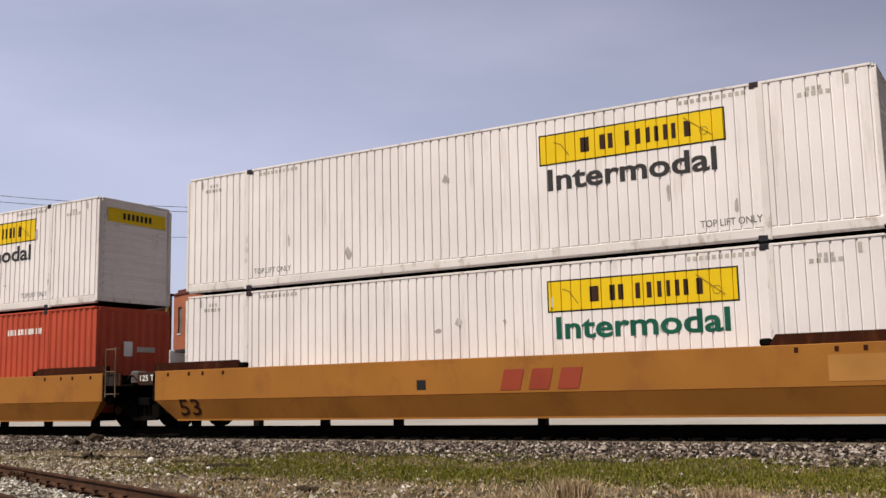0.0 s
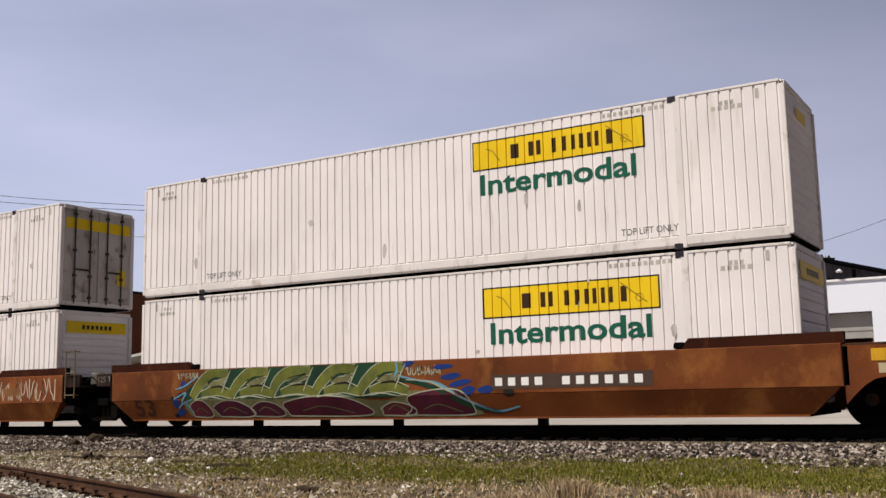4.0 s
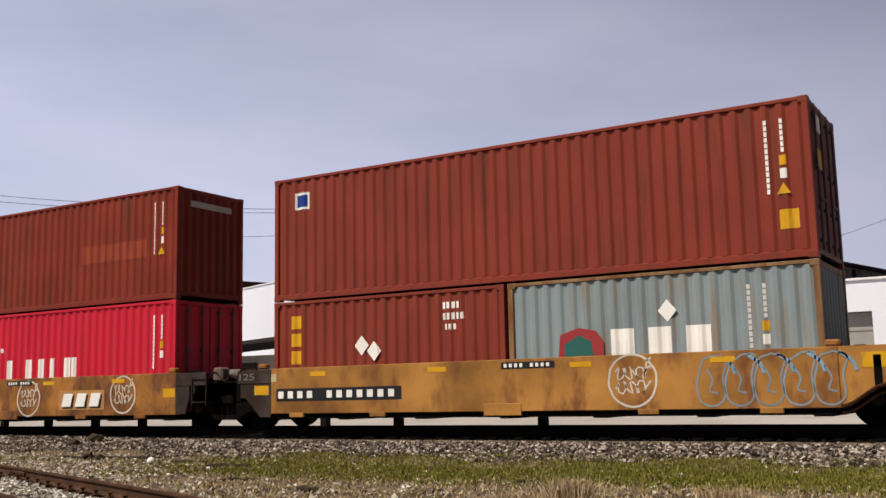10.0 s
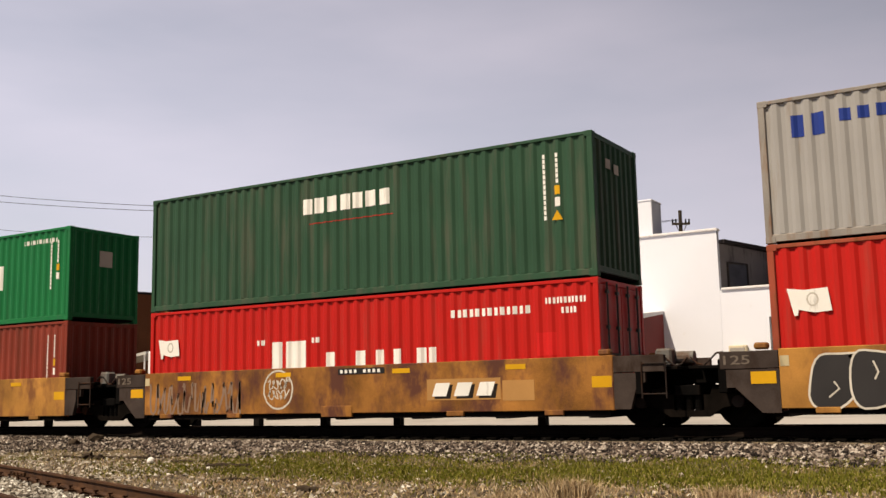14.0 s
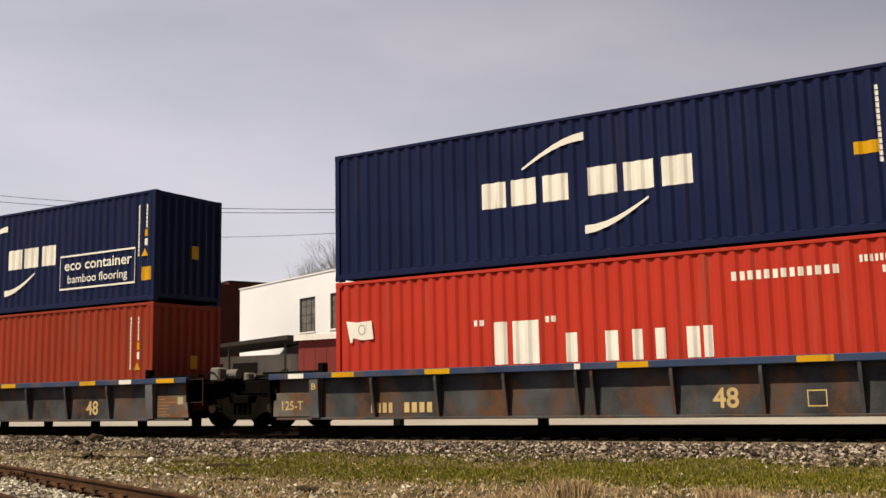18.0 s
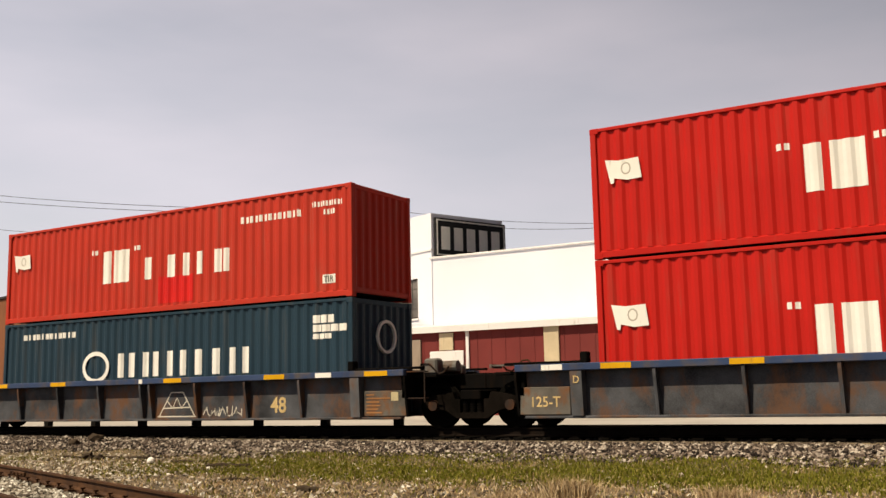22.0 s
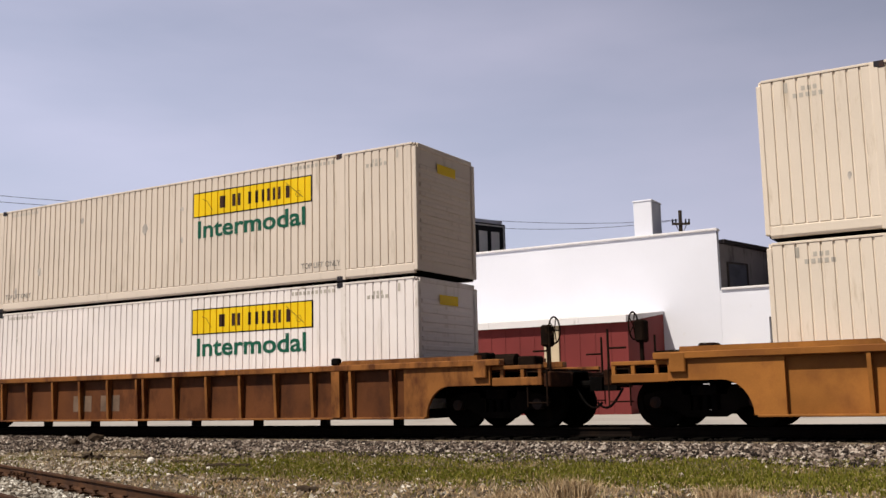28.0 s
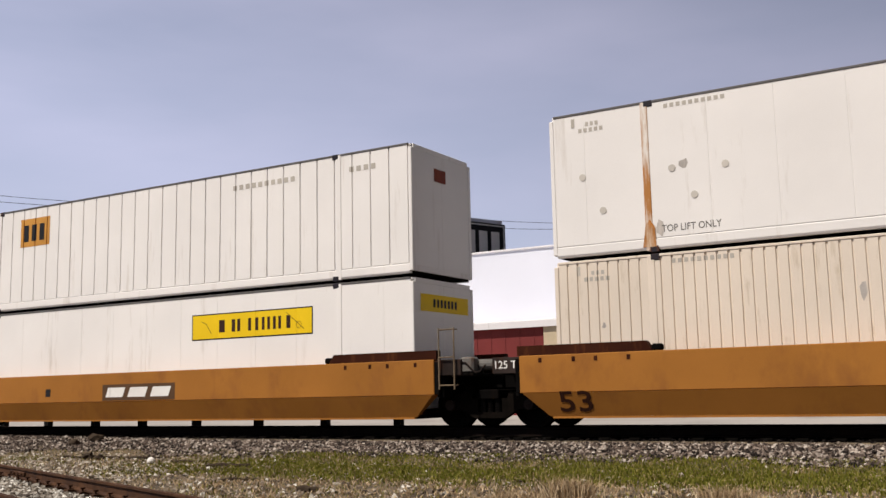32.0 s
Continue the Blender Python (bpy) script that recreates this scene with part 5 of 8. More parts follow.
def flag_line(c, z=0.95, web=True, ink=None):
    """White flag and a row of white blocks, the first one taller; small line of blocks above."""
    ink = ink or WHITEMARK
    bm = bmesh.new()
    y = side_y(c)
    prism(bm, [(-5.80, z + 1.08), (-5.52, z + 1.04), (-5.12, z + 1.06), (-5.07, z + 0.66), (-5.35, z + 0.64), (-5.62, z + 0.70), (-5.64, z + 0.60), (-5.70, z + 0.60)], y, y - 0.003, "y")
    flag = part("flag", bm, ink, c)
    bm = bmesh.new()
    ribbon(bm, [(-5.38 + 0.09 * math.cos(i * math.pi / 5), z + 0.87 + 0.11 * math.sin(i * math.pi / 5)) for i in range(10)], 0.03, y, True)
    part("emblem", bm, FADED, flag)
    for a, b in ((-2.10, -1.80), (-1.66, -1.08)):
        blocks(c, a, b, z, z + 0.86, 1, ink, fill=1.0)
    for a in (-2.56, -2.42, -0.94, -0.80):
        decal(c, "dot", a, a + 0.09, z + 0.80, z + 0.92, ink, 0.006)
    for a, b in ((-0.50, -0.26), (0.32, 0.58), (0.86, 1.05), (1.30, 1.50), (1.90, 2.14), (2.22, 2.38)):
        blocks(c, a, b, z, z + 0.57, 1, ink, fill=1.0)
    if web:
        blocks(c, 2.78, 4.66, c["tall"] - 0.62, c["tall"] - 0.46, 13, ink)
        blocks(c, 4.95, 5.85, c["tall"] - 0.46, c["tall"] - 0.34, 11, ink, fill=0.6)
        blocks(c, 5.30, 5.65, c["tall"] - 0.66, c["tall"] - 0.54, 4, ink, fill=0.6)


def end_band(c, z0=2.28, z1=2.66, y0=-1.0, y1=1.05):
    p = end_panel(c, y0, y1, z0, z1, SIGNYELLOW, "end_board")
    bm = bmesh.new()
    x = c["long"] / 2 - 0.002
    for i in range(7):
        y = y0 + (y1 - y0) * (0.25 + 0.075 * i)
        box(bm, x, x + 0.004, y, y + 0.09, z0 + 0.1, z1 - 0.1)
    part("lettering", bm, BLACK, p)["kind"] = "stuff"


def swoosh(c, pts, wide, ink):
    bm = bmesh.new()
    y = side_y(c)
    k = len(pts)
    up = [(x, z + wide * (0.25 + 0.75 * i / (k - 1)) / 2) for i, (x, z) in enumerate(pts)]
    dn = [(x, z - wide * (0.25 + 0.75 * i / (k - 1)) / 2) for i, (x, z) in enumerate(pts)]
    prism(bm, up + dn[::-1], y, y - 0.003, "y")
    part("emblem", bm, ink, c)


A0, A1, A2, A3, A4 = -10.23, -29.62, -53.22, -72.62, -92.02
B = [-113.71, -129.10, -144.57, -159.97, -175.35]
C = [-196.35, -214.33, -232.46, -250.46, -268.42]
D0, D1 = -291.31, -314.76
E0, E1 = -338.72, -358.18

cars = [
    (A0, smooth_car("orange well car, smooth sides, red block mark", ORANGE, ends=(0, 0))),
    (A1, smooth_car("orange well car, smooth sides, dark number board", ORANGE, ends=(1, 0))),
    (A2, smooth_car("brown well car with bright green and red graffiti", BROWN, ends=(0, 1))),
    (A3, smooth_car("faded brown well car with pale scribbled graffiti", BROWN, ends=(0, 0))),
    (A4, smooth_car("faded brown well car with dark number board", BROWN, ends=(1, 0))),
    (B[0], flat_car("weathered orange well car with blue graffiti outline", OLDORANGE, ends=(0, 1))),
    (B[1], flat_car("rust-blotched orange well car with ring-shaped tags", RUSTORANGE)),
    (B[2], flat_car("weathered orange well car with large black bubble graffiti", OLDORANGE)),
    (B[3], flat_car("stained orange well car with white block mark", RUSTORANGE)),
    (B[4], flat_car("weathered orange well car with black number board", OLDORANGE, ends=(1, 0))),
    (C[0], slate_car("grey ribbed well car with blue top chord", ends=(0, 1), mark=2.38, letter="B")),
    (C[1], slate_car("grey ribbed well car with rust-streaked panels")),
    (C[2], slate_car("dark grey ribbed well car with white chalk tags", letter="D")),
    (C[3], slate_car("dark grey ribbed well car with scrawled white tags", letter="E")),
    (C[4], slate_car("grey ribbed well car with faded stencils", ends=(1, 0), mark=2.38, letter="A")),
    (D0, ribbed_car("rusty orange well car with few broad panels", RIBORANGE, few=True)),
    (D1, ribbed_car("rust brown well car with many narrow ribs", RIBBROWN, web=paint("rust-darkened panel paint", (0.125, 0.045, 0.017), 0.65, 0.0, 0.3, (0.05, 0.018, 0.009), 0.4, 0.8, streak=1.6, drip=0.6))),
    (E0, smooth_car("clean orange well car with dark number board", ORANGE, reach=11.6, ends=(0, 1))),
    (E1, smooth_car("clean orange well car, white block mark on dark field", ORANGE, ends=(0, 0))),
]
for x, car in cars:
    place(car, x, 0.0)

bogie = bogie_master()
spots = [(A0 + A1) / 2, (A2 + A3) / 2, (A3 + A4) / 2, (E0 + E1) / 2, A0 + 9.7, E1 - 9.7]
spots += [(p + q) / 2 for p, q in zip(B, B[1:])] + [(p + q) / 2 for p, q in zip(C, C[1:])]
spots += [A1 - 9.6, A2 + 10.0, A4 - 9.6, B[0] + 7.75, B[4] - 7.3, C[0] + 9.05, C[4] - 8.6, D0 + 9.8, D0 - 9.4, D1 + 9.8, D1 - 9.4, E0 + 10.0]
for i, x in enumerate(spots):
    b = bogie if i == 0 else copy_thing(bogie, Matrix())
    if i:
        WHEELSETS.extend(o for o in b.children if o.name.startswith("axle"))
    place(b, x, 0.0)

# first five: domestic boxes, mostly white
JB = "ribbed domestic container with yellow name board"
lo, up = long_box("white " + JB, WHITE), long_box("white " + JB, WHITE)
banner(up, 1.73, 1.97, GREYINK), banner(lo, 1.80, 1.97, GREENINK)
small_marks(up), small_marks(lo)
stack(A0, lo, up)
lo, up = long_box("orange-red long container with white house emblem", ORANGERED, "wide", "front"), long_box("white " + JB, WHITE)
banner(up, 1.73, 1.99, GREYINK)
end_band(up)
small_marks(up)
bm = bmesh.new()
y = side_y(lo)
prism(bm, [(-1.70, 1.10), (-0.36, 1.10), (-0.36, 1.90), (-1.03, 2.24), (-1.70, 1.90)], y, y - 0.003, "y")
house = part("emblem", bm, WHITEMARK, lo, "white house-shaped emblem with dark red bars")
MAROON = paint("dark red emblem bar", (0.16, 0.025, 0.03), 0.5)
for x0, x1, z0, z1 in ((-1.36, -1.27, 1.12, 1.80), (-1.10, -1.04, 1.55, 1.80), (-0.80, -0.71, 1.12, 1.80), (-1.265, -0.805, 1.42, 1.49)):
    bm = bmesh.new()
    prism(bm, [(x0, z0), (x1, z0), (x1, z1), (x0, z1)], y - 0.0035, y - 0.006, "y")
    part("emblem_bar", bm, MAROON, house)
blocks(lo, 0.10, 1.02, 1.50, 1.84, 3, WHITEMARK, fill=0.8), blocks(lo, -0.22, 2.05, 1.10, 1.44, 9, WHITEMARK, fill=0.72)
blocks(lo, 4.36, 5.87, 2.28, 2.44, 10, WHITEMARK), blocks(lo, -0.62, 0.92, 2.49, 2.58, 14, FADED)
end_panel(lo, -0.35, -0.05, 1.6, 2.0, WHITEMARK, "emblem"), end_panel(lo, 0.1, 0.75, 1.72, 1.86, FADED, "lettering")
stack(A1, lo, up)
lo, up = long_box("white " + JB, WHITE), long_box("white " + JB, WHITE)
banner(up, 1.72, 2.06, GREENINK), banner(lo, 1.87, 1.93, GREENINK)
end_panel(up, -0.4, 0.4, 2.36, 2.58, SIGNYELLOW, "end_board"), end_band(lo, 2.3, 2.62)
small_marks(up), small_marks(lo)
stack(A2, lo, up)
lo, up = long_box("white " + JB, WHITE), long_box("white domestic container with dark-framed end doors", WHITE, "dom", "doors")
banner(up, -5.35, 1.93, GREENINK), banner(lo, 1.78, 1.83)
end_band(lo, 2.3, 2.62), small_marks(up), small_marks(lo)
end_panel(up, -1.12, 1.12, 2.25, 2.55, SIGNYELLOW, "end_board"), end_panel(up, 0.7, 0.98, 0.75, 1.2, SIGNYELLOW, "placard")
stack(A3, lo, up)
lo, up = long_box("white " + JB, WHITE), long_box("white domestic container with dark-framed end doors", WHITE, "dom", "doors")
banner(up, -5.34, 1.98, GREENINK), banner(lo, 1.60, 1.98, GREENINK)
end_panel(lo, -0.35, 0.35, 2.36, 2.58, SIGNYELLOW, "end_board"), small_marks(up), small_marks(lo)
end_panel(up, -1.12, 1.12, 2.25, 2.55, SIGNYELLOW, "end_board"), end_panel(up, 0.7, 0.98, 0.75, 1.2, SIGNYELLOW, "placard")
stack(A4, lo, up)

# five articulated 40-foot wells
red20 = container("oxide red twenty-foot container, yellow side letters", OXIDE, 6.058, LOW)
grey20 = container("blue grey twenty-foot container, rust at the corner", BLUEGREY, 6.058, LOW, trim=paint("rust stained trim", (0.25, 0.15, 0.08), 0.6, 0, 0.25, RUST, 0.45))
up = container("oxide red forty-foot container with end doors", OXIDE, height=TALL, end="doors")
for z in (1.95, 1.55, 1.15):
    blocks(red20, -2.52, -2.22, z, z + 0.3, 1, YELLOW, fill=1.0)
for dx in (0.0, 0.33):
    bm = bmesh.new()
    y = side_y(red20)
    prism(bm, [(-0.72 + dx, 1.50 - dx * 0.4), (-0.53 + dx, 1.28 - dx * 0.4), (-0.34 + dx, 1.50 - dx * 0.4), (-0.53 + dx, 1.72 - dx * 0.4)], y, y - 0.003, "y")
    part("placard", bm, WHITEMARK, red20)
blocks(red20, 1.55, 2.0, 2.18, 2.32, 4, WHITEMARK), blocks(red20, 1.55, 2.1, 1.95, 2.09, 5, WHITEMARK), blocks(red20, 1.6, 1.9, 1.74, 1.86, 3, WHITEMARK)
bm = bmesh.new()
y = side_y(grey20)
prism(bm, [(-1.95, 1.0), (-1.0, 1.0), (-1.0, 1.35), (-1.15, 1.55), (-1.5, 1.62), (-1.9, 1.5)], y, y - 0.003, "y")
part("emblem", bm, paint("red emblem", (0.30, 0.04, 0.045), 0.5), grey20)
bm = bmesh.new()
prism(bm, [(-1.80, 1.0), (-1.2, 1.0), (-1.25, 1.35), (-1.5, 1.48), (-1.82, 1.3)], y - 0.0035, y - 0.006, "y")
part("emblem", bm, paint("teal emblem", (0.03, 0.12, 0.11), 0.5), grey20)
blocks(grey20, -0.85, 1.35, 1.05, 1.56, 3, WHITEMARK, fill=0.62)
bm = bmesh.new()
prism(bm, [(0.10, 1.85), (0.28, 1.64), (0.46, 1.85), (0.28, 2.06)], y, y - 0.003, "y")
part("placard", bm, WHITEMARK, grey20)
iso_marks(grey20, WHITEMARK, False, 1.75)
decal(up, "emblem", -5.48, -5.08, 2.12, 2.52, WHITEMARK, 0.005), decal(up, "emblem", -5.43, -5.13, 2.18, 2.46, BLUEINK, 0.008)
iso_marks(up, WHITEMARK, True, 5.30, True)
end_panel(up, -0.95, -0.6, 1.62, 1.98, YELLOW, "placard", 0.07), end_panel(up, -0.85, -0.55, 2.3, 2.6, WHITEMARK, "emblem", 0.07)
stack(B[0], [(-3.07, red20), (3.07, grey20)], up)
lo, up = container("pinkish red forty-foot container with white blocks", PINKRED, height=TALL, end="doors"), container("rust brown container, repaint patch, blue name strip", RUSTRED, height=TALL)
decal(up, "emblem", -5.57, -5.11, 2.20, 2.50, WHITEMARK, 0.005), decal(up, "name_strip", -5.57, -5.14, 0.42, 2.18, BLUEINK, 0.005)
for i in range(6):
    decal(up, "lettering", -5.48, -5.24, 0.50 + i * 0.28, 0.69 + i * 0.28, WHITEMARK, 0.008)
decal(up, "repaint_patch", 2.56, 5.01, 1.15, 1.62, paint("repaint patch", (0.285, 0.055, 0.028), 0.5, 0, 0.15, (0.20, 0.04, 0.025), 0.4, 1.0, streak=3.0), 0.004)
iso_marks(up, WHITEMARK, True, 5.25)
end_panel(up, -0.75, 0.75, 2.42, 2.58, FADED, "lettering", 0.006)
flag_line(lo, 1.02, False), iso_marks(lo, WHITEMARK, False, 5.3)
stack(B[1], lo, up)
lo, up = container("red forty-foot container with white blocks", RED, height=TALL, end="doors", trim=paint("rusty red trim", (0.34, 0.075, 0.045), 0.6, 0, 0.2, RUST, 0.4)), container("warm grey container with blue block letters", GREYBOX, height=LOW, trim=TANPOST)
flag_line(lo, 1.02, False), iso_marks(lo, WHITEMARK, False, 5.3)
blocks(up, -5.53, -4.83, 1.85, 2.25, 2, BLUEINK, fill=0.6), blocks(up, -4.72, -3.52, 2.03, 2.25, 4, BLUEINK)
for x0, x1 in ((-2.88, -2.11), (-1.67, -0.84), (-0.38, 0.34), (0.78, 1.58), (2.0, 2.84)):
    bm = bmesh.new()
    y, cx, rx = side_y(up), (x0 + x1) / 2, (x1 - x0) / 2 - 0.09
    ribbon(bm, [(cx + rx * math.cos(i * math.pi / 10), 1.42 + 0.31 * math.sin(i * math.pi / 10)) for i in range(20)], 0.165, y, True)
    part("marking_ring", bm, BLUEINK, up)
iso_marks(up, BLACK, False, 5.3)
bm = bmesh.new()
prism(bm, [(5.05, 1.50), (5.29, 1.50), (5.17, 1.68)], y, y - 0.003, "y")
part("warning_triangle", bm, YELLOW, up)
stack(B[2], lo, up)
lo, up = container("red forty-foot container with white blocks", RED, height=LOW, end="doors"), container("deep green forty-foot container, white block name", DEEPGREEN, height=TALL)
flag_line(lo, 0.82), decal(lo, "repaint_patch", 4.74, 5.16, 1.11, 1.57, paint("bright red patch", (0.60, 0.02, 0.02), 0.4), 0.004)
blocks(up, -1.18, 1.34, 1.98, 2.34, 7, WHITEMARK, fill=0.75), decal(up, "underline", -1.0, 1.35, 1.74, 1.765, paint("red line", (0.35, 0.04, 0.03), 0.5), 0.005)
iso_marks(up, WHITEMARK, True, 5.0)
end_panel(up, -0.55, -0.3, 2.25, 2.45, FADED, "placard"), end_panel(up, -0.1, 0.15, 2.2, 2.4, FADED, "placard")
stack(B[3], lo, up)
fade20, ox20 = container("faded red twenty-foot container with white blocks", FADEDRED, 6.058, LOW), container("oxide red twenty-foot container, white letter strip", OXIDE, 6.058, LOW)
up = container("bright green forty-foot container with white blocks", GREENBOX, height=LOW)
blocks(up, -3.30, 3.42, 1.00, 1.70, 9, WHITEMARK, fill=0.70)
decal(up, "stain", -3.54, -2.84, 0.35, 0.75, paint("dark stain", (0.03, 0.09, 0.045), 0.6, 0, 0.5), 0.004)
blocks(up, 4.1, 5.6, 2.2, 2.32, 11, WHITEMARK, fill=0.55), iso_marks(up, WHITEMARK, False, 5.3)
end_panel(up, -0.2, 0.25, 1.55, 2.0, FADED, "emblem")
blocks(fade20, -1.42, -0.20, 1.02, 1.50, 2, WHITEMARK), blocks(fade20, 0.0, 1.82, 1.02, 1.32, 4, WHITEMARK), blocks(fade20, 1.95, 2.85, 2.12, 2.26, 10, WHITEMARK, fill=0.55)
y = side_y(fade20)
for dx in (0.0, 0.33):
    bm = bmesh.new()
    prism(bm, [(0.48 + dx, 1.70 - dx * 0.3), (0.66 + dx, 1.50 - dx * 0.3), (0.84 + dx, 1.70 - dx * 0.3), (0.66 + dx, 1.90 - dx * 0.3)], y, y - 0.003, "y")
    part("placard", bm, WHITEMARK, fade20)
bm = bmesh.new()
prism(bm, [(-2.28, 1.74), (-1.76, 1.68), (-1.78, 1.44), (-2.2, 1.48)], y, y - 0.003, "y")
part("flag", bm, WHITEMARK, fade20)
decal(ox20, "letter_strip", -2.15, -1.75, 1.1, 2.2, WHITEMARK, 0.005)
for i in range(3):
    decal(ox20, "lettering", -2.06, -1.84, 1.2 + i * 0.34, 1.42 + i * 0.34, BLACK, 0.008)
iso_marks(ox20, WHITEMARK, False, 2.2)
stack(B[4], [(-3.07, fade20), (3.07, ox20)], up)

# five articulated 48-foot wells


def cargo_line(c, dx):
    """Two groups of heavy white blocks between two strokes."""
    blocks(c, -2.25 + dx, -0.15 + dx, 1.22, 1.76, 3, WHITEMARK, fill=0.80)
    blocks(c, 0.14 + dx, 2.38 + dx, 1.24, 1.80, 3, WHITEMARK, fill=0.80)
    swoosh(c, [(-1.29 + 1.38 * i / 6 + dx, 1.95 + 0.50 * math.sin(i / 6 * math.pi / 2)) for i in range(7)], 0.17, WHITEMARK)
    swoosh(c, [(1.37 - 1.32 * i / 6 + dx, 1.07 - 0.50 * math.sin(i / 6 * math.pi / 2)) for i in range(7)], 0.17, WHITEMARK)


lo, up = container("faded red forty-foot container with white blocks", FADEDRED, height=2.93), container("navy blue forty-foot container with heavy white blocks", NAVY, height=TALL)
flag_line(lo, 0.97), cargo_line(up, -0.05), iso_marks(up, WHITEMARK, False, 5.40)
decal(up, "placard", 5.0, 5.42, 1.36, 1.58, YELLOW, 0.005)
stack(C[0], lo, up, 0.026)
lo, up = container("brick orange forty-foot container", BRICKRED, height=TALL), container("navy blue container with white framed wording", NAVY, height=TALL)
cargo_line(up, 0.0), iso_marks(up, WHITEMARK, True, 5.45, True)
y = side_y(up)
bm = bmesh.new()
ribbon(bm, [(2.45, 0.52), (5.38, 0.52), (5.38, 1.42), (2.45, 1.42)], 0.05, y, True)
part("frame", bm, WHITEMARK, up)
write("eco container", 2.62, 1.02, y, 0.27, 2.64, WHITEMARK, up, 0.012), write("bamboo flooring", 2.76, 0.60, y, 0.30, 2.34, WHITEMARK, up, 0.004)
bm = bmesh.new()
prism(bm, [(-5.05 + 0.19 * math.cos(i * math.pi / 8), 2.25 + 0.18 * math.sin(i * math.pi / 8)) for i in range(16)], side_y(lo), side_y(lo) - 0.003, "y")
part("emblem", bm, paint("bright blue emblem", (0.02, 0.16, 0.50), 0.4), lo)
iso_marks(lo, WHITEMARK, True, 5.25)
for c in (lo, up):
    end_panel(c, 0.1, 0.35, 1.2, 1.55, YELLOW, "placard")
stack(C[1], lo, up, 0.03)
lo, up = container("red forty-foot container with white blocks", RED, height=TALL), container("red forty-foot container with white blocks, end doors", RED, height=LOW, end="doors")
flag_line(lo, 0.94), flag_line(up, 0.85, False), iso_marks(up, WHITEMARK, False, 5.25)
decal(lo, "placard", 5.3, 5.68, 1.22, 1.55, YELLOW, 0.005), decal(up, "placard", 5.2, 5.6, 0.28, 0.52, BLACK, 0.005), write("TIR", 5.25, 0.32, side_y(up, 0.009), 0.15, 0.30, WHITEMARK, up, 0.01)
stack(C[2], lo, up)
lo, up = container("dark slate blue container with white blocks", TEALDARK, height=LOW), container("faded red container with bright red patch", FADEDRED, height=LOW)
flag_line(up, 0.87), decal(up, "repaint_patch", -0.02, 1.21, 0.22, 0.90, paint("bright red patch", (0.60, 0.02, 0.02), 0.4), 0.0045)
decal(up, "placard", 5.25, 5.63, 0.34, 0.54, WHITEMARK, 0.005), write("TIR", 5.30, 0.37, side_y(up, 0.009), 0.14, 0.28, BLACK, up, 0.01)
y = side_y(lo)
bm = bmesh.new()
ribbon(bm, [(-2.26 + 0.46 * math.cos(i * math.pi / 12), 1.29 + 0.36 * math.sin(i * math.pi / 12)) for i in range(24)], 0.11, y, True)
part("emblem", bm, WHITEMARK, lo)
for a, b in ((-1.46, -1.24), (-1.02, -0.80), (-0.50, -0.30), (-0.16, 0.06), (0.36, 0.56), (0.78, 0.98), (1.28, 1.52), (1.86, 2.10), (2.42, 2.62), (2.86, 3.06)):
    blocks(lo, a, b, 1.0, 1.62, 1, WHITEMARK, fill=1.0)
blocks(lo, -5.25, -3.07, 2.12, 2.27, 12, WHITEMARK)
blocks(lo, 4.97, 5.60, 2.06, 2.24, 3, WHITEMARK, fill=0.9), blocks(lo, 4.97, 5.95, 1.86, 2.02, 4, WHITEMARK, fill=0.92), blocks(lo, 4.97, 5.5, 1.70, 1.82, 3, WHITEMARK, fill=0.9)
bm = bmesh.new()
x = 6.10
for i in range(16):
    a, b = i * math.pi / 8, (i + 1) * math.pi / 8
    rod(bm, (x, 0.1 + 0.36 * math.cos(a), 1.75 + 0.36 * math.sin(a)), (x, 0.1 + 0.36 * math.cos(b), 1.75 + 0.36 * math.sin(b)), 0.045, 4)
part("emblem", bm, WHITEMARK, lo)
stack(C[3], lo, up)
lo, up = container("sea green container with white letter strip", TEAL, height=LOW), container("orange brown forty-foot container", BROWNBOX, height=TALL)
decal(lo, "letter_strip", -5.42, -5.02, 1.02, 2.18, WHITEMARK, 0.005)
for i in range(6):
    decal(lo, "lettering", -5.33, -5.12, 1.10 + i * 0.18, 1.22 + i * 0.18, BLACK, 0.008)
iso_marks(lo, WHITEMARK, True, 5.1), iso_marks(up, WHITEMARK, True, 5.33, True)
stack(C[4], lo, up)
# last four: domestic boxes again
lo, up = long_box("cream " + JB, CREAM), long_box("cream " + JB, CREAM)
banner(up, 1.54, 2.09, GREENINK), banner(lo, 1.67, 1.84, GREYINK), small_marks(up), small_marks(lo)
end_panel(up, -0.4, 0.4, 2.36, 2.58, SIGNYELLOW, "end_board"), end_panel(lo, -0.4, 0.4, 2.36, 2.58, SIGNYELLOW, "end_board")
stack(D0, lo, up)
lo, up = long_box("white " + JB, WHITE), long_box("dull cream " + JB, DULL)
banner(up, 1.48, 1.95, GREENINK), banner(lo, 1.50, 1.99, GREENINK), small_marks(up), small_marks(lo)
for c in (lo, up):
    end_panel(c, -0.4, 0.4, 2.36, 2.58, SIGNYELLOW, "end_board")
stack(D1, lo, up)
lo, up = long_box("cream " + JB, CREAM), long_box("smooth white container with rust-streaked posts", PUREWHITE, "smooth", "front", None, STEELRAIL)
banner(up, 1.80, 2.05), banner(lo, 1.78, 1.95, GREENINK), small_marks(lo), small_marks(up)
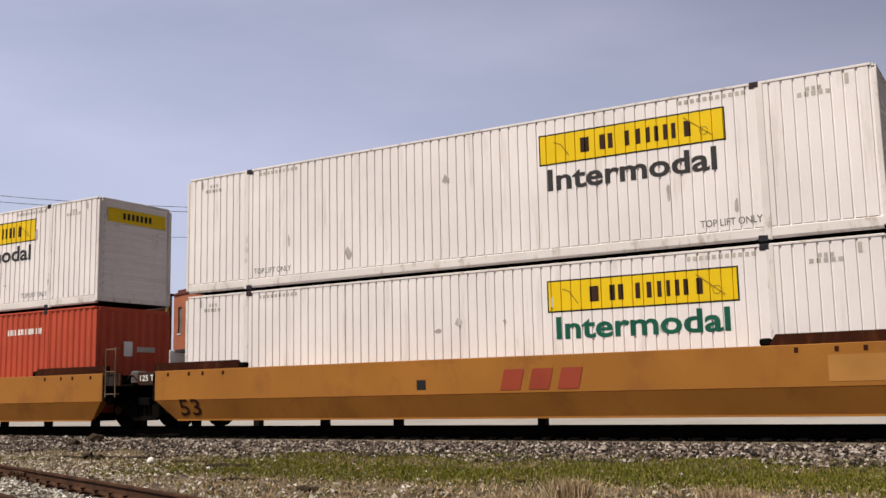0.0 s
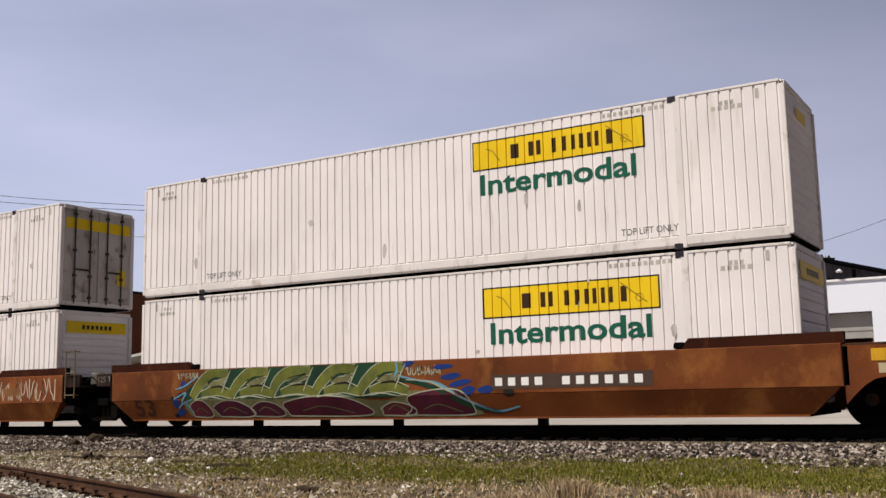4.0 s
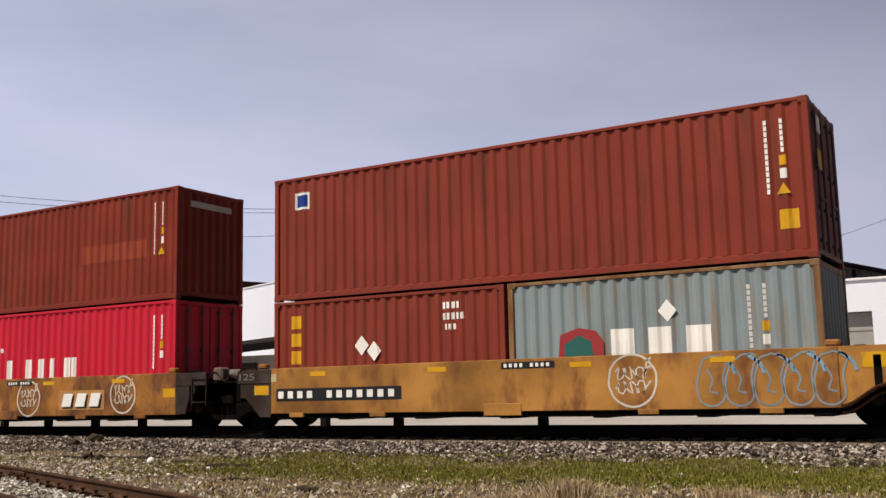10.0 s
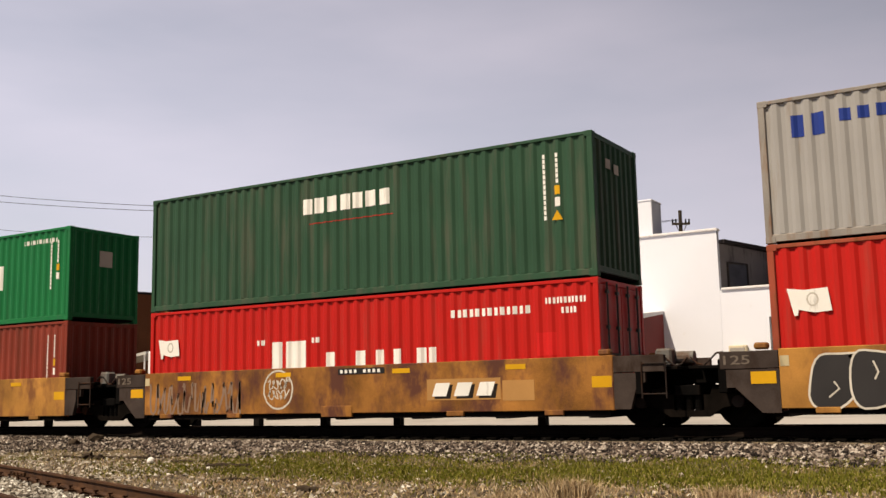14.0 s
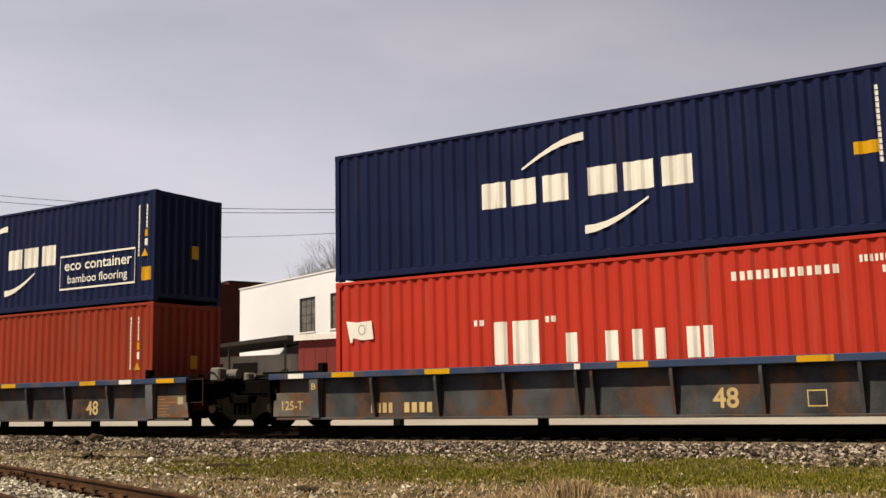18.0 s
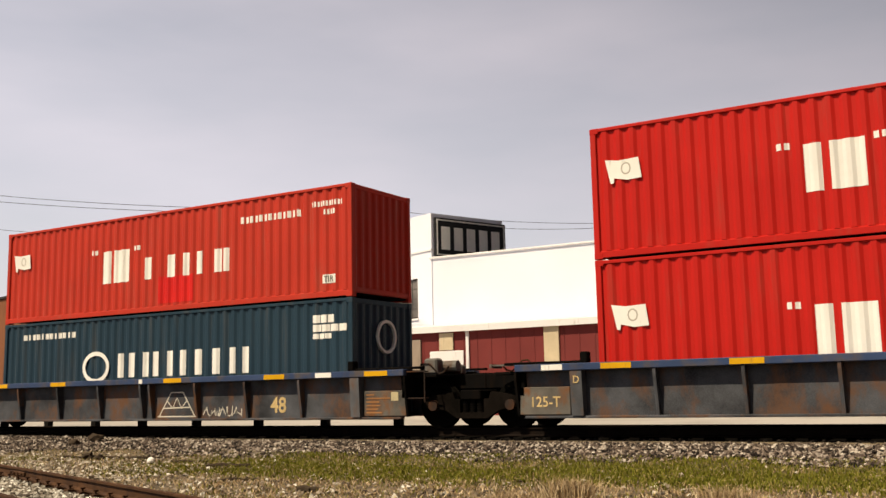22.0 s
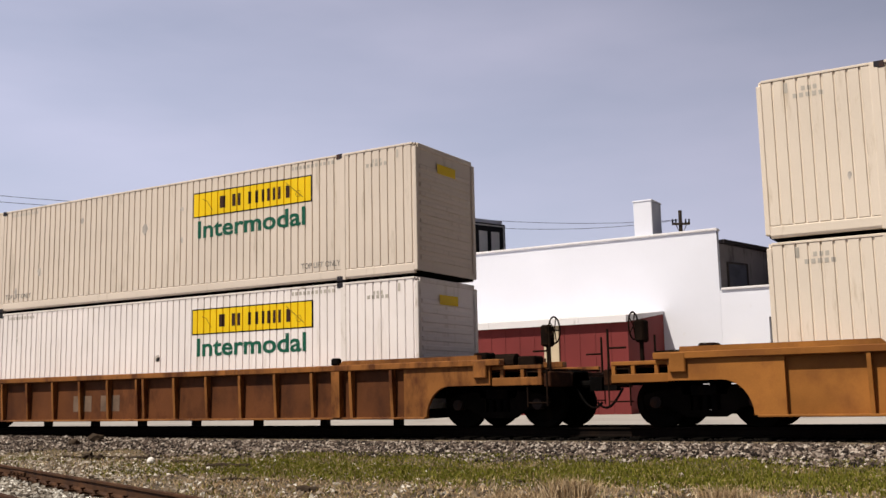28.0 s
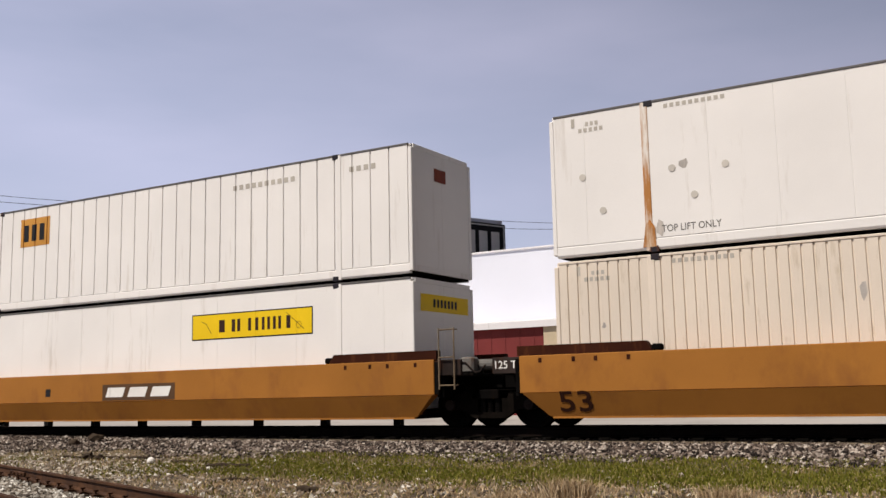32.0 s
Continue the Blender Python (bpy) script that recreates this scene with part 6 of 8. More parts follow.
RUSTRUN = paint("orange rust run", (0.42, 0.17, 0.04), 0.7, 0.0, 0.3, (0.62, 0.50, 0.38), 0.5, 2.0)
for x in (-6.096, 6.096):
    for z0, z1, wd in ((0.10, 0.62, 0.13),):
        bm = bmesh.new()
        yy = -(up["half"] + 0.001) - 0.004
        prism(bm, [(x - wd, z0), (x + wd, z0), (x + wd * 0.9, z0 + (z1 - z0) * 0.7), (x + wd * 0.2, z1), (x - wd * 0.5, z0 + (z1 - z0) * 0.8)], yy, yy + 0.003, "y")
        part("rust_stain", bm, RUSTRUN, up)
RUSTPOST = paint("rust-streaked white post", (0.74, 0.70, 0.66), 0.6, 0.0, 0.1, (0.42, 0.19, 0.06), 0.62, 0.6, streak=7.0, drip=0.12)
for o in up.children:
    if o.name.startswith("lift_post"):
        o.data = o.data.copy()
        o.data.materials[0] = RUSTPOST
for x, z in ((-7.4, 1.6), (-7.0, 0.9), (-5.6, 1.55), (-5.2, 1.0), (-4.6, 1.5), (3.6, 1.1), (4.9, 1.75), (4.9, 1.15), (-1.0, 1.6)):
    bm = bmesh.new()
    rod(bm, (x, side_y(up, 0.0), z), (x, side_y(up, 0.01), z), 0.07, 10)
    part("patch_plate", bm, paint("patch plate", (0.55, 0.52, 0.48), 0.6), up)
end_band(up, 2.3, 2.62), end_panel(lo, -0.4, 0.4, 2.36, 2.58, SIGNYELLOW, "end_board")
stack(E0, lo, up)
lo, up = long_box("smooth white container with yellow name board", PUREWHITE, "smooth", "front", None, STEELRAIL), long_box("white panelled container, dark rail, orange square emblem", PUREWHITE, "post", "front", None, STEELRAIL)
banner(lo, 1.62, 1.85), end_band(lo, 2.2, 2.58)
decal(up, "emblem", -5.15, -3.90, 1.80, 2.60, paint("amber emblem", (0.55, 0.27, 0.06), 0.5), 0.005), blocks(up, -5.0, -4.0, 1.95, 2.42, 3, BLACK, 0.009)
blocks(up, 2.9, 4.9, 2.46, 2.58, 10, FADED, 0.005), blocks(up, 6.4, 7.2, 2.46, 2.58, 4, FADED, 0.005)
end_panel(up, -0.35, 0.15, 2.2, 2.5, BROWNBOX, "emblem")
stack(E1, lo, up)

# ---- marks and graffiti on the cars ----
CAR = [c for _, c in cars]
CHALK = paint("white spray paint", (0.62, 0.58, 0.52), 0.6, 0.0, 0.25)
BLACKSPRAY = paint("black spray paint", (0.018, 0.014, 0.012), 0.6, 0.0, 0.2)
BLUESPRAY = paint("pale blue spray paint", (0.20, 0.33, 0.45), 0.6, 0.0, 0.25)
CLEANPATCH = paint("newer orange patch", (0.27, 0.115, 0.028), 0.55, 0.0, 0.5, (0.17, 0.055, 0.016), 0.42, 1.2, streak=2.0)
YF, YS = -1.50, -1.62


def block_mark(car, x0, x1, z0, z1, y, ink, plate, shadow=None):
    """Owner's mark: three slanted blocks on a field."""
    if plate:
        flat_field(car, "mark_field", x0 - 0.08, x1 + 0.08, z0 - 0.08, z1 + 0.08, y, plate, "", 0.005)
    w = (x1 - x0) / 3
    for i in range(3):
        a = x0 + i * w
        if shadow:
            bm = bmesh.new()
            prism(bm, [(a + 0.10, z0 - 0.05), (a + w - 0.04, z0 - 0.05), (a + w + 0.02, z1 - 0.04), (a + 0.14, z1 - 0.04)], y - 0.0075, y - 0.0055, "y")
            part("mark_shade", bm, shadow, car)
        bm = bmesh.new()
        prism(bm, [(a + 0.04, z0), (a + w - 0.14, z0), (a + w - 0.04, z1), (a + 0.14, z1)], y - 0.009, y - 0.006, "y")
        part("mark_block", bm, ink, car)


def tag_ring(car, x, z, r, y, ink, seed):
    """A round hand-sprayed tag: ring with looping strokes inside."""
    rnd = random.Random(seed)
    bm = bmesh.new()
    ribbon(bm, [(x + r * (0.95 + 0.05 * rnd.random()) * math.cos(i * math.pi / 14), z + r * math.sin(i * math.pi / 14)) for i in range(28)], 0.04, y, True)
    for row in (0.28, -0.25):
        pts = [(x - r * 0.68 + r * 1.36 * i / 26 + 0.05 * math.sin(i * 1.3), z + r * row + r * 0.24 * math.sin(i * 1.05 + row) + rnd.uniform(-0.02, 0.02)) for i in range(27)]
        ribbon(bm, pts, 0.03, y)
    ribbon(bm, [(x + r * 0.5, z + r * 0.1), (x + r * 0.62, z + r * 0.75), (x + r * 0.78, z + r * 0.85)], 0.035, y)
    part("graffiti_tag", bm, ink, car)


def scrawl(car, x0, x1, z0, z1, y, ink, strokes, width=0.03, seed=1):
    rnd = random.Random(seed)
    bm = bmesh.new()
    for s in range(strokes):
        a = x0 + (x1 - x0) * s / strokes
        w = (x1 - x0) / strokes * 1.15
        ph = rnd.uniform(0, 6)
        pts = [(a + w * i / 12 + 0.12 * w * math.sin(i * 0.9 + ph), (z0 + z1) / 2 + (z1 - z0) / 2 * math.sin(i * (0.55 + 0.4 * rnd.random()) + ph)) for i in range(13)]
        ribbon(bm, pts, width, y)
        part("graffiti_stroke", bm, ink, car)
        bm = bmesh.new()
    bm.free()


# first five cars
c = CAR[0]
block_mark(c, 0.80, 2.65, 0.76, 1.16, YS, paint("faded red mark", (0.30, 0.055, 0.03), 0.55), None)
flat_field(c, "stencil", -1.11, -0.89, 0.80, 1.0, YS, BLACK), flat_field(c, "data_panel", 7.0, 8.2, 0.78, 1.22, YS, paint("data panel", (0.42, 0.20, 0.055), 0.55))
c = CAR[1]
reporting_plate(c, -4.70, -1.50, 0.74, 1.02, YS, 11)
write("B", -1.10, 0.80, YS - 0.004, 0.22, 0.26, BLACK, c, 0.02)
bm = bmesh.new()
ribbon(bm, [(-0.42, 0.80), (-0.16, 0.80), (-0.16, 1.0), (-0.42, 1.0)], 0.02, YS, True)
part("data_frame", bm, paint("worn stencil", (0.12, 0.06, 0.03), 0.6), c)
for z0, x1 in ((0.90, 1.55), (0.80, 1.35), (1.30, 0.7)):
    flat_field(c, "data_line", 0.12 if z0 < 1.2 else -0.2, x1, z0, z0 + 0.045, YS, paint("worn stencil", (0.12, 0.06, 0.03), 0.6), "", 0.0045)
c = CAR[2]
reporting_plate(c, 2.2, 5.5, 0.78, 1.06, YS, 11, plate=paint("worn number board", (0.07, 0.045, 0.035), 0.6))
rnd = random.Random(11)
REDS = [paint("mural maroon", (0.075, 0.014, 0.025), 0.5, 0, 0.4, (0.045, 0.012, 0.03), 0.4, 1.0), paint("mural wine", (0.10, 0.020, 0.030), 0.5, 0, 0.3)]
RIMS = [paint("mural pale outline", (0.36, 0.37, 0.27), 0.5, 0, 0.3), paint("mural sky blue", (0.12, 0.30, 0.42), 0.5, 0, 0.1)]
MURALBLUE = paint("mural blue", (0.012, 0.035, 0.17), 0.5, 0, 0.15)


def shard(car, pts, y, ink, name="graffiti_panel"):
    bm = bmesh.new()
    vs = [bm.verts.new((x, y if z > 0.69 else y + LEANIN * (0.69 - z) - 0.004, z)) for x, z in pts]
    bm.faces.new(vs)
    return part(name, bm, ink, car)


def wall_y(z, lift):
    """The car's side at height z: upright above, leaning in below."""
    return -1.62 + (LEANIN * (0.69 - z) if z < 0.69 else 0.0) - lift


def bend(points, step=0.06):
    """Points joined by a smooth curve through them."""
    pts = [Vector(p) for p in points]
    pts = [pts[0] * 2 - pts[1]] + pts + [pts[-1] * 2 - pts[-2]]
    out = []
    for a, b, p, q in zip(pts, pts[1:], pts[2:], pts[3:]):
        k = max(2, int((p - b).length / step))
        for i in range(k):
            t = i / k
            out.append(0.5 * (2 * b + (p - a) * t + (2 * a - 5 * b + 4 * p - q) * t * t + (3 * b - a - 3 * p + q) * t ** 3))
    return out + [pts[-2]]


def sprayed(car, points, wide, ink, lift, taper=0.0, closed=False, name="graffiti_stroke"):
    """A sprayed line of changing width on the car's side."""
    pts = bend(points + [points[0]] if closed else points)
    k = len(pts)
    bm = bmesh.new()
    rim = []
    for i, p in enumerate(pts):
        d = (pts[min(i + 1, k - 1)] - pts[max(i - 1, 0)]).normalized()
        h = wide / 2 * (1 - taper * abs(2 * i / (k - 1) - 1) ** 2)
        row = []
        for g in (h, -h):
            x, z = p.x - d.y * g, min(1.405, max(0.25, p.y + d.x * g))
            row.append(bm.verts.new((x, wall_y(z, lift), z)))
        rim.append(row)
    for a, b in zip(rim, rim[1:]):
        bm.faces.new((a[0], b[0], b[1], a[1]))
    return part(name, bm, ink, car)


def sprayed_field(car, points, ink, lift, name="graffiti_fill"):
    """A filled patch cut along the sill's fold, so that it lies on both faces."""
    pts = bend(points + [points[0]])[:-1]
    bm = bmesh.new()
    bm.faces.new([bm.verts.new((p.x, 0, min(1.405, max(0.25, p.y)))) for p in pts])
    bmesh.ops.triangulate(bm, faces=bm.faces[:])
    bmesh.ops.bisect_plane(bm, geom=bm.verts[:] + bm.edges[:] + bm.faces[:], plane_co=(0, 0, 0.69), plane_no=(0, 0, 1))
    for v in bm.verts:
        v.co.y = wall_y(v.co.z, lift)
    return part(name, bm, ink, car)


LIME, DEEP, PALELIME = paint("mural moss", (0.135, 0.145, 0.028), 0.55, 0, 0.4, (0.075, 0.095, 0.03), 0.42, 1.5, streak=2.5, drip=0.8), paint("mural dark green", (0.015, 0.045, 0.024), 0.5, 0, 0.3), paint("mural pale green", (0.17, 0.16, 0.075), 0.55, 0, 0.4, (0.09, 0.08, 0.04), 0.4, 1.5)
sprayed_field(c, [(-6.2, 0.62), (-5.3, 0.66), (-3.4, 0.68), (-1.2, 0.66), (0.15, 0.72), (0.0, 1.10), (-0.05, 1.38), (-1.6, 1.39), (-3.2, 1.39), (-4.7, 1.38), (-5.5, 1.20), (-6.1, 0.95)], DEEP, 0.005)
for i in range(5):                       # big green letters, each a bowl, an arm and a spur
    x = -5.95 + i * 1.22
    j = rnd.uniform(-0.08, 0.08)
    for pts, wide in (([(x, 0.74), (x + 0.22, 1.02 + j), (x + 0.60, 1.27), (x + 1.15, 1.29)], 0.25),
                      ([(x + 0.30, 0.80), (x + 0.80, 0.90), (x + 1.28, 0.79)], 0.22),
                      ([(x + 0.50, 1.08), (x + 0.85, 1.06 + j), (x + 1.02, 1.18)], 0.15)):
        sprayed(c, pts, wide + 0.04, RIMS[0], 0.0062 + 0.0008 * (i % 2), 0.25, name="graffiti_outline")
        sprayed(c, pts, wide, LIME if wide > 0.2 else PALELIME, 0.0082 + 0.0008 * (i % 2), 0.3, name="graffiti_letter")
    sprayed(c, [(x + 0.45, 1.0), (x + 0.68, 1.16 - j), (x + 0.95, 1.19)], 0.06, DEEP, 0.0102, 0.9)
    sprayed(c, [(x + 0.55, 0.96), (x + 0.90, 0.99), (x + 1.15, 0.90 + j)], 0.05, BLACKSPRAY, 0.0104, 0.9)
    sprayed(c, [(x + 0.95, 0.84), (x + 1.05, 1.05), (x + 1.22, 1.36)], 0.035, RIMS[0], 0.0106, 0.5)
    sprayed(c, [(x + 0.1, 0.70), (x + 0.55, 0.76), (x + 1.1, 0.68 + j)], 0.03, RIMS[0], 0.0108, 0.5)
sprayed_field(c, [(-6.1, 0.30), (-4.0, 0.27), (-1.5, 0.27), (1.8, 0.28), (1.0, 0.62), (0.3, 0.80), (-0.4, 0.60), (-1.6, 0.70), (-3.4, 0.68), (-5.2, 0.70), (-6.2, 0.66)], PALELIME, 0.0055)
for x0, x1, top, lean_ in ((-6.05, -5.35, 0.68, 0.1), (-5.30, -4.05, 0.66, 0.25), (-4.15, -3.15, 0.62, 0.12), (-3.15, -0.75, 0.72, 0.2), (-0.55, 0.35, 0.56, 0.05), (0.20, 1.75, 0.80, -0.25)):
    w = x1 - x0                          # red letters under them, like fat drops
    pts = [(x0 + lean_ * 0.6, 0.29), (x1 - w * 0.15, 0.28), (x1 - 0.02, 0.40), (x1 - w * 0.25 - lean_ * 0.4, top - 0.04), (x0 + w * 0.35 - lean_ * 0.3, top), (x0 - 0.02, top - 0.14), (x0 + 0.03, 0.42)]
    sprayed_field(c, pts, REDS[1] if w < 1 else REDS[0], 0.0085)
    sprayed(c, pts, 0.028, RIMS[0], 0.0110, closed=True, name="graffiti_outline")
    sprayed(c, [(x0 + w * 0.2, 0.40), (x0 + w * 0.45, 0.50), (x0 + w * 0.8, 0.34)], 0.022, PALELIME, 0.0112, 0.4)
for pts, wide in (([(0.0, 1.10), (0.45, 1.00), (0.95, 0.92), (1.50, 0.62), (2.20, 0.36), (2.75, 0.44)], 0.05), ([(0.05, 1.02), (0.5, 0.93), (1.0, 0.78), (1.6, 0.48), (2.3, 0.34)], 0.10), ([(-0.1, 1.40), (-0.06, 1.24), (-0.14, 1.08)], 0.05)):
    sprayed(c, pts, wide, RIMS[1] if wide < 0.06 else DEEP, 0.0095, 0.4)
sprayed(c, [(0.15, 1.02), (0.7, 0.97), (1.2, 0.76), (1.8, 0.50)], 0.03, RIMS[0], 0.0112, 0.4)
for pts in ([(-6.55, 0.72), (-6.15, 0.86), (-6.3, 0.62), (-5.95, 0.70)], [(-6.5, 0.95), (-6.2, 1.02), (-5.8, 1.22)], [(-6.45, 0.50), (-6.2, 0.62), (-6.0, 0.40)]):
    sprayed(c, pts, 0.035, RIMS[1], 0.0114, 0.3)
scrawl(c, 0.15, 0.95, 1.10, 1.32, YS, RIMS[0], 5, 0.025, 31), scrawl(c, -6.45, -5.75, 1.18, 1.34, YS, RIMS[0], 5, 0.02, 32)
for x, z, w, h in ((-6.35, 0.80, 0.12, 0.07), (-6.50, 0.62, 0.09, 0.12), (-6.25, 1.06, 0.07, 0.10), (-6.40, 0.40, 0.13, 0.08), (-6.58, 0.33, 0.07, 0.05), (-6.62, 0.74, 0.06, 0.05), (0.15, 1.33, 0.2, 0.06), (1.25, 1.06, 0.22, 0.07), (1.45, 0.92, 0.25, 0.06), (1.62, 0.76, 0.16, 0.10), (2.05, 0.78, 0.18, 0.08), (2.55, 0.72, 0.13, 0.09), (1.05, 1.26, 0.25, 0.05)):
    a = rnd.uniform(0, 3)
    sprayed_field(c, [(x + w * math.cos(q * 1.05) * (1 + 0.25 * math.sin(q * 2.3 + a)), z + h * math.sin(q * 1.05) + 0.3 * w * math.cos(q * 1.05) * math.sin(a)) for q in range(6)], MURALBLUE if (x * 7) % 2 < 1.4 else BLACKSPRAY, 0.0045)
c = CAR[3]
block_mark(c, -1.05, 1.49, 0.80, 1.12, YS, WHITEMARK, paint("worn number board", (0.07, 0.045, 0.035), 0.6))
shard(c, [(-1.27, 0.25), (1.66, 0.25), (1.66, 0.66), (-1.27, 0.66)], YS - 0.006, CLEANPATCH, "repaint_patch")
scrawl(c, 5.6, 8.4, 0.76, 1.34, YS, paint("pale chalk", (0.50, 0.40, 0.31), 0.7), 8, 0.035, 4), scrawl(c, -5.8, -3.9, 0.74, 1.15, YS, paint("worn chalk", (0.40, 0.26, 0.17), 0.7), 5, 0.03, 5)
for x0, x1, z0, z1 in ((3.9, 4.5, 0.95, 1.2), (6.3, 7.0, 0.9, 1.1)):
    flat_field(c, "repaint_patch", x0, x1, z0, z1, YS, paint("faded tan patch", (0.25, 0.11, 0.04), 0.6, 0.0, 0.4), "", 0.0045)
c = CAR[4]
reporting_plate(c, -4.96, -1.82, 0.78, 1.05, YS, 11, plate=paint("worn number board", (0.07, 0.045, 0.035), 0.6))
shard(c, [(-1.43, 0.26), (1.43, 0.26), (1.43, 0.66), (-1.43, 0.66)], YS - 0.006, CLEANPATCH, "repaint_patch")
for x0, x1, z0, z1 in ((7.6, 8.37, 0.97, 1.19), (6.28, 6.83, 1.05, 1.2), (-7.9, -6.9, 0.95, 1.25), (-6.5, -5.9, 1.1, 1.3)):
    flat_field(c, "repaint_patch", x0, x1, z0, z1, YS, CLEANPATCH if x0 > 0 else paint("faded tan patch", (0.25, 0.11, 0.04), 0.6, 0.0, 0.4), "", 0.0045)
# forty-foot set
c = CAR[5]
reporting_plate(c, -5.78, -2.38, 0.62, 0.90, YF, 12), reporting_plate(c, 0.0, 1.16, 1.17, 1.30, YF, 9)
tag_ring(c, 2.72, 0.88, 0.48, YF, CHALK, 1)
PALEBLUE = paint("faded blue spray", (0.22, 0.27, 0.31), 0.6, 0.0, 0.3)
for i in range(5):
    x, q = 4.05 + i * 0.50, 0.06 * (i % 2)
    for pts, ink in (([(x, 1.22 - q), (x - 0.12, 0.80), (x - 0.06, 0.48), (x + 0.18, 0.40), (x + 0.36, 0.55), (x + 0.34, 0.90), (x + 0.42, 1.20 + q), (x + 0.20, 1.28)], PALEBLUE), ([(x + 0.06, 1.05), (x + 0.16, 0.85), (x + 0.10, 0.66), (x + 0.24, 0.62)], PALEBLUE), ([(x + 0.30, 1.27), (x + 0.50, 1.12), (x + 0.56, 0.95)], BLUESPRAY)):
        bm = bmesh.new()
        ribbon(bm, [(px_, pz_) for px_, pz_ in bend(pts)], 0.035 if ink is PALEBLUE else 0.06, YF, len(pts) > 6)
        part("graffiti_outline", bm, ink, c)
f = flat_field(c, "data_frame", 7.64, 8.14, 0.85, 1.26, -1.49, paint("grey data plate", (0.40, 0.37, 0.33), 0.6, 0.0, 0.2), "", 0.006)
for i in range(4):
    bm = bmesh.new()
    x, z = 7.68 + 0.23 * (i % 2), 0.89 + 0.18 * (i // 2)
    box(bm, x, x + 0.19, -1.4995, -1.4965, z, z + 0.15)
    part("data_field", bm, DARK, f)
c = CAR[6]
tag_ring(c, 0.88, 0.82, 0.47, YF, CHALK, 2), tag_ring(c, 4.57, 0.86, 0.46, YF, CHALK, 3)
block_mark(c, 2.20, 3.80, 0.58, 0.92, YF, WHITEMARK, paint("tan patch", (0.42, 0.22, 0.08), 0.6), BLACKSPRAY)
scrawl(c, -6.2, -3.8, 0.45, 1.2, YF, CHALK, 7, 0.03, 9), scrawl(c, -6.3, -3.6, 0.6, 0.95, YF, CHALK, 3, 0.04, 19), scrawl(c, -3.5, -1.1, 1.0, 1.3, YF, BLACKSPRAY, 8, 0.035, 10), reporting_plate(c, -0.05, 1.0, 1.17, 1.30, YF, 9)
c = CAR[7]
for i, (x, tilt) in enumerate(((-5.05, 0.10), (-4.42, 0.02), (-3.72, -0.06), (-3.08, 0.04), (-2.45, 0.10))):
    pts = []
    for j in range(24):
        a = j * math.pi / 12
        rz = 0.46 * (1 + 0.10 * math.sin(3 * a + i))
        pts.append((x + 0.40 * math.copysign(abs(math.cos(a)) ** 0.6, math.cos(a)) + tilt * math.sin(a) * 1.4, 0.82 + rz * math.copysign(abs(math.sin(a)) ** 0.65, math.sin(a))))
    lift = YF - 0.005 - 0.002 * i
    bm = bmesh.new()
    bm.faces.new([bm.verts.new((px_, lift, pz_)) for px_, pz_ in pts])
    bubble = part("graffiti_bubble", bm, paint("charcoal spray fill", (0.035, 0.033, 0.035), 0.6, 0, 0.15), c)
    bm = bmesh.new()
    ribbon(bm, pts, 0.035, lift + 0.003, True)
    part("graffiti_outline", bm, CHALK, bubble)
    bm = bmesh.new()
    ribbon(bm, [(x - 0.05 + tilt, 1.10), (x + 0.04, 0.92), (x - 0.02, 0.80)] if i % 2 else [(x - 0.02 - tilt, 0.52), (x + 0.05, 0.66), (x - 0.03, 0.78)], 0.03, lift + 0.003)
    part("graffiti_stroke", bm, CHALK, bubble)
block_mark(c, -2.1, -1.6, 0.58, 0.84, YF, WHITEMARK, BLACKSPRAY)
for x, z, ink in ((-1.05, 0.85, CHALK), (1.14, 0.90, BLACKSPRAY), (2.64, 0.88, CHALK), (4.13, 0.92, BLACKSPRAY)):
    tag_ring(c, x, z, 0.44, YF, ink, int(x * 100))
reporting_plate(c, 0.2, 1.25, 1.16, 1.29, YF, 9)
c = CAR[8]
tag_ring(c, -1.65, 0.88, 0.43, YF, CHALK, 12)
block_mark(c, 2.42, 3.98, 0.66, 0.93, YF, WHITEMARK, paint("tan patch", (0.42, 0.22, 0.08), 0.6), BLACKSPRAY), reporting_plate(c, 0.05, 1.28, 1.17, 1.30, YF, 9)
flat_field(c, "repaint_patch", 4.1, 4.8, 0.55, 0.95, YF, paint("tan patch", (0.42, 0.22, 0.08), 0.6), "", 0.0045)
scrawl(c, -5.8, -2.8, 0.35, 1.1, YF, paint("dull spray", (0.24, 0.16, 0.12), 0.7), 8, 0.06, 13)
c = CAR[9]
reporting_plate(c, -5.67, -2.12, 0.60, 0.90, YF, 12), reporting_plate(c, 0.0, 1.3, 0.85, 0.97, YF, 9)
scrawl(c, -1.9, -0.25, 0.92, 1.28, YF, BLACKSPRAY, 6, 0.03, 14), scrawl(c, -4.6, -3.9, 1.05, 1.3, YF, BLACKSPRAY, 4, 0.03, 15), tag_ring(c, 2.0, 0.88, 0.40, YF, CHALK, 16)
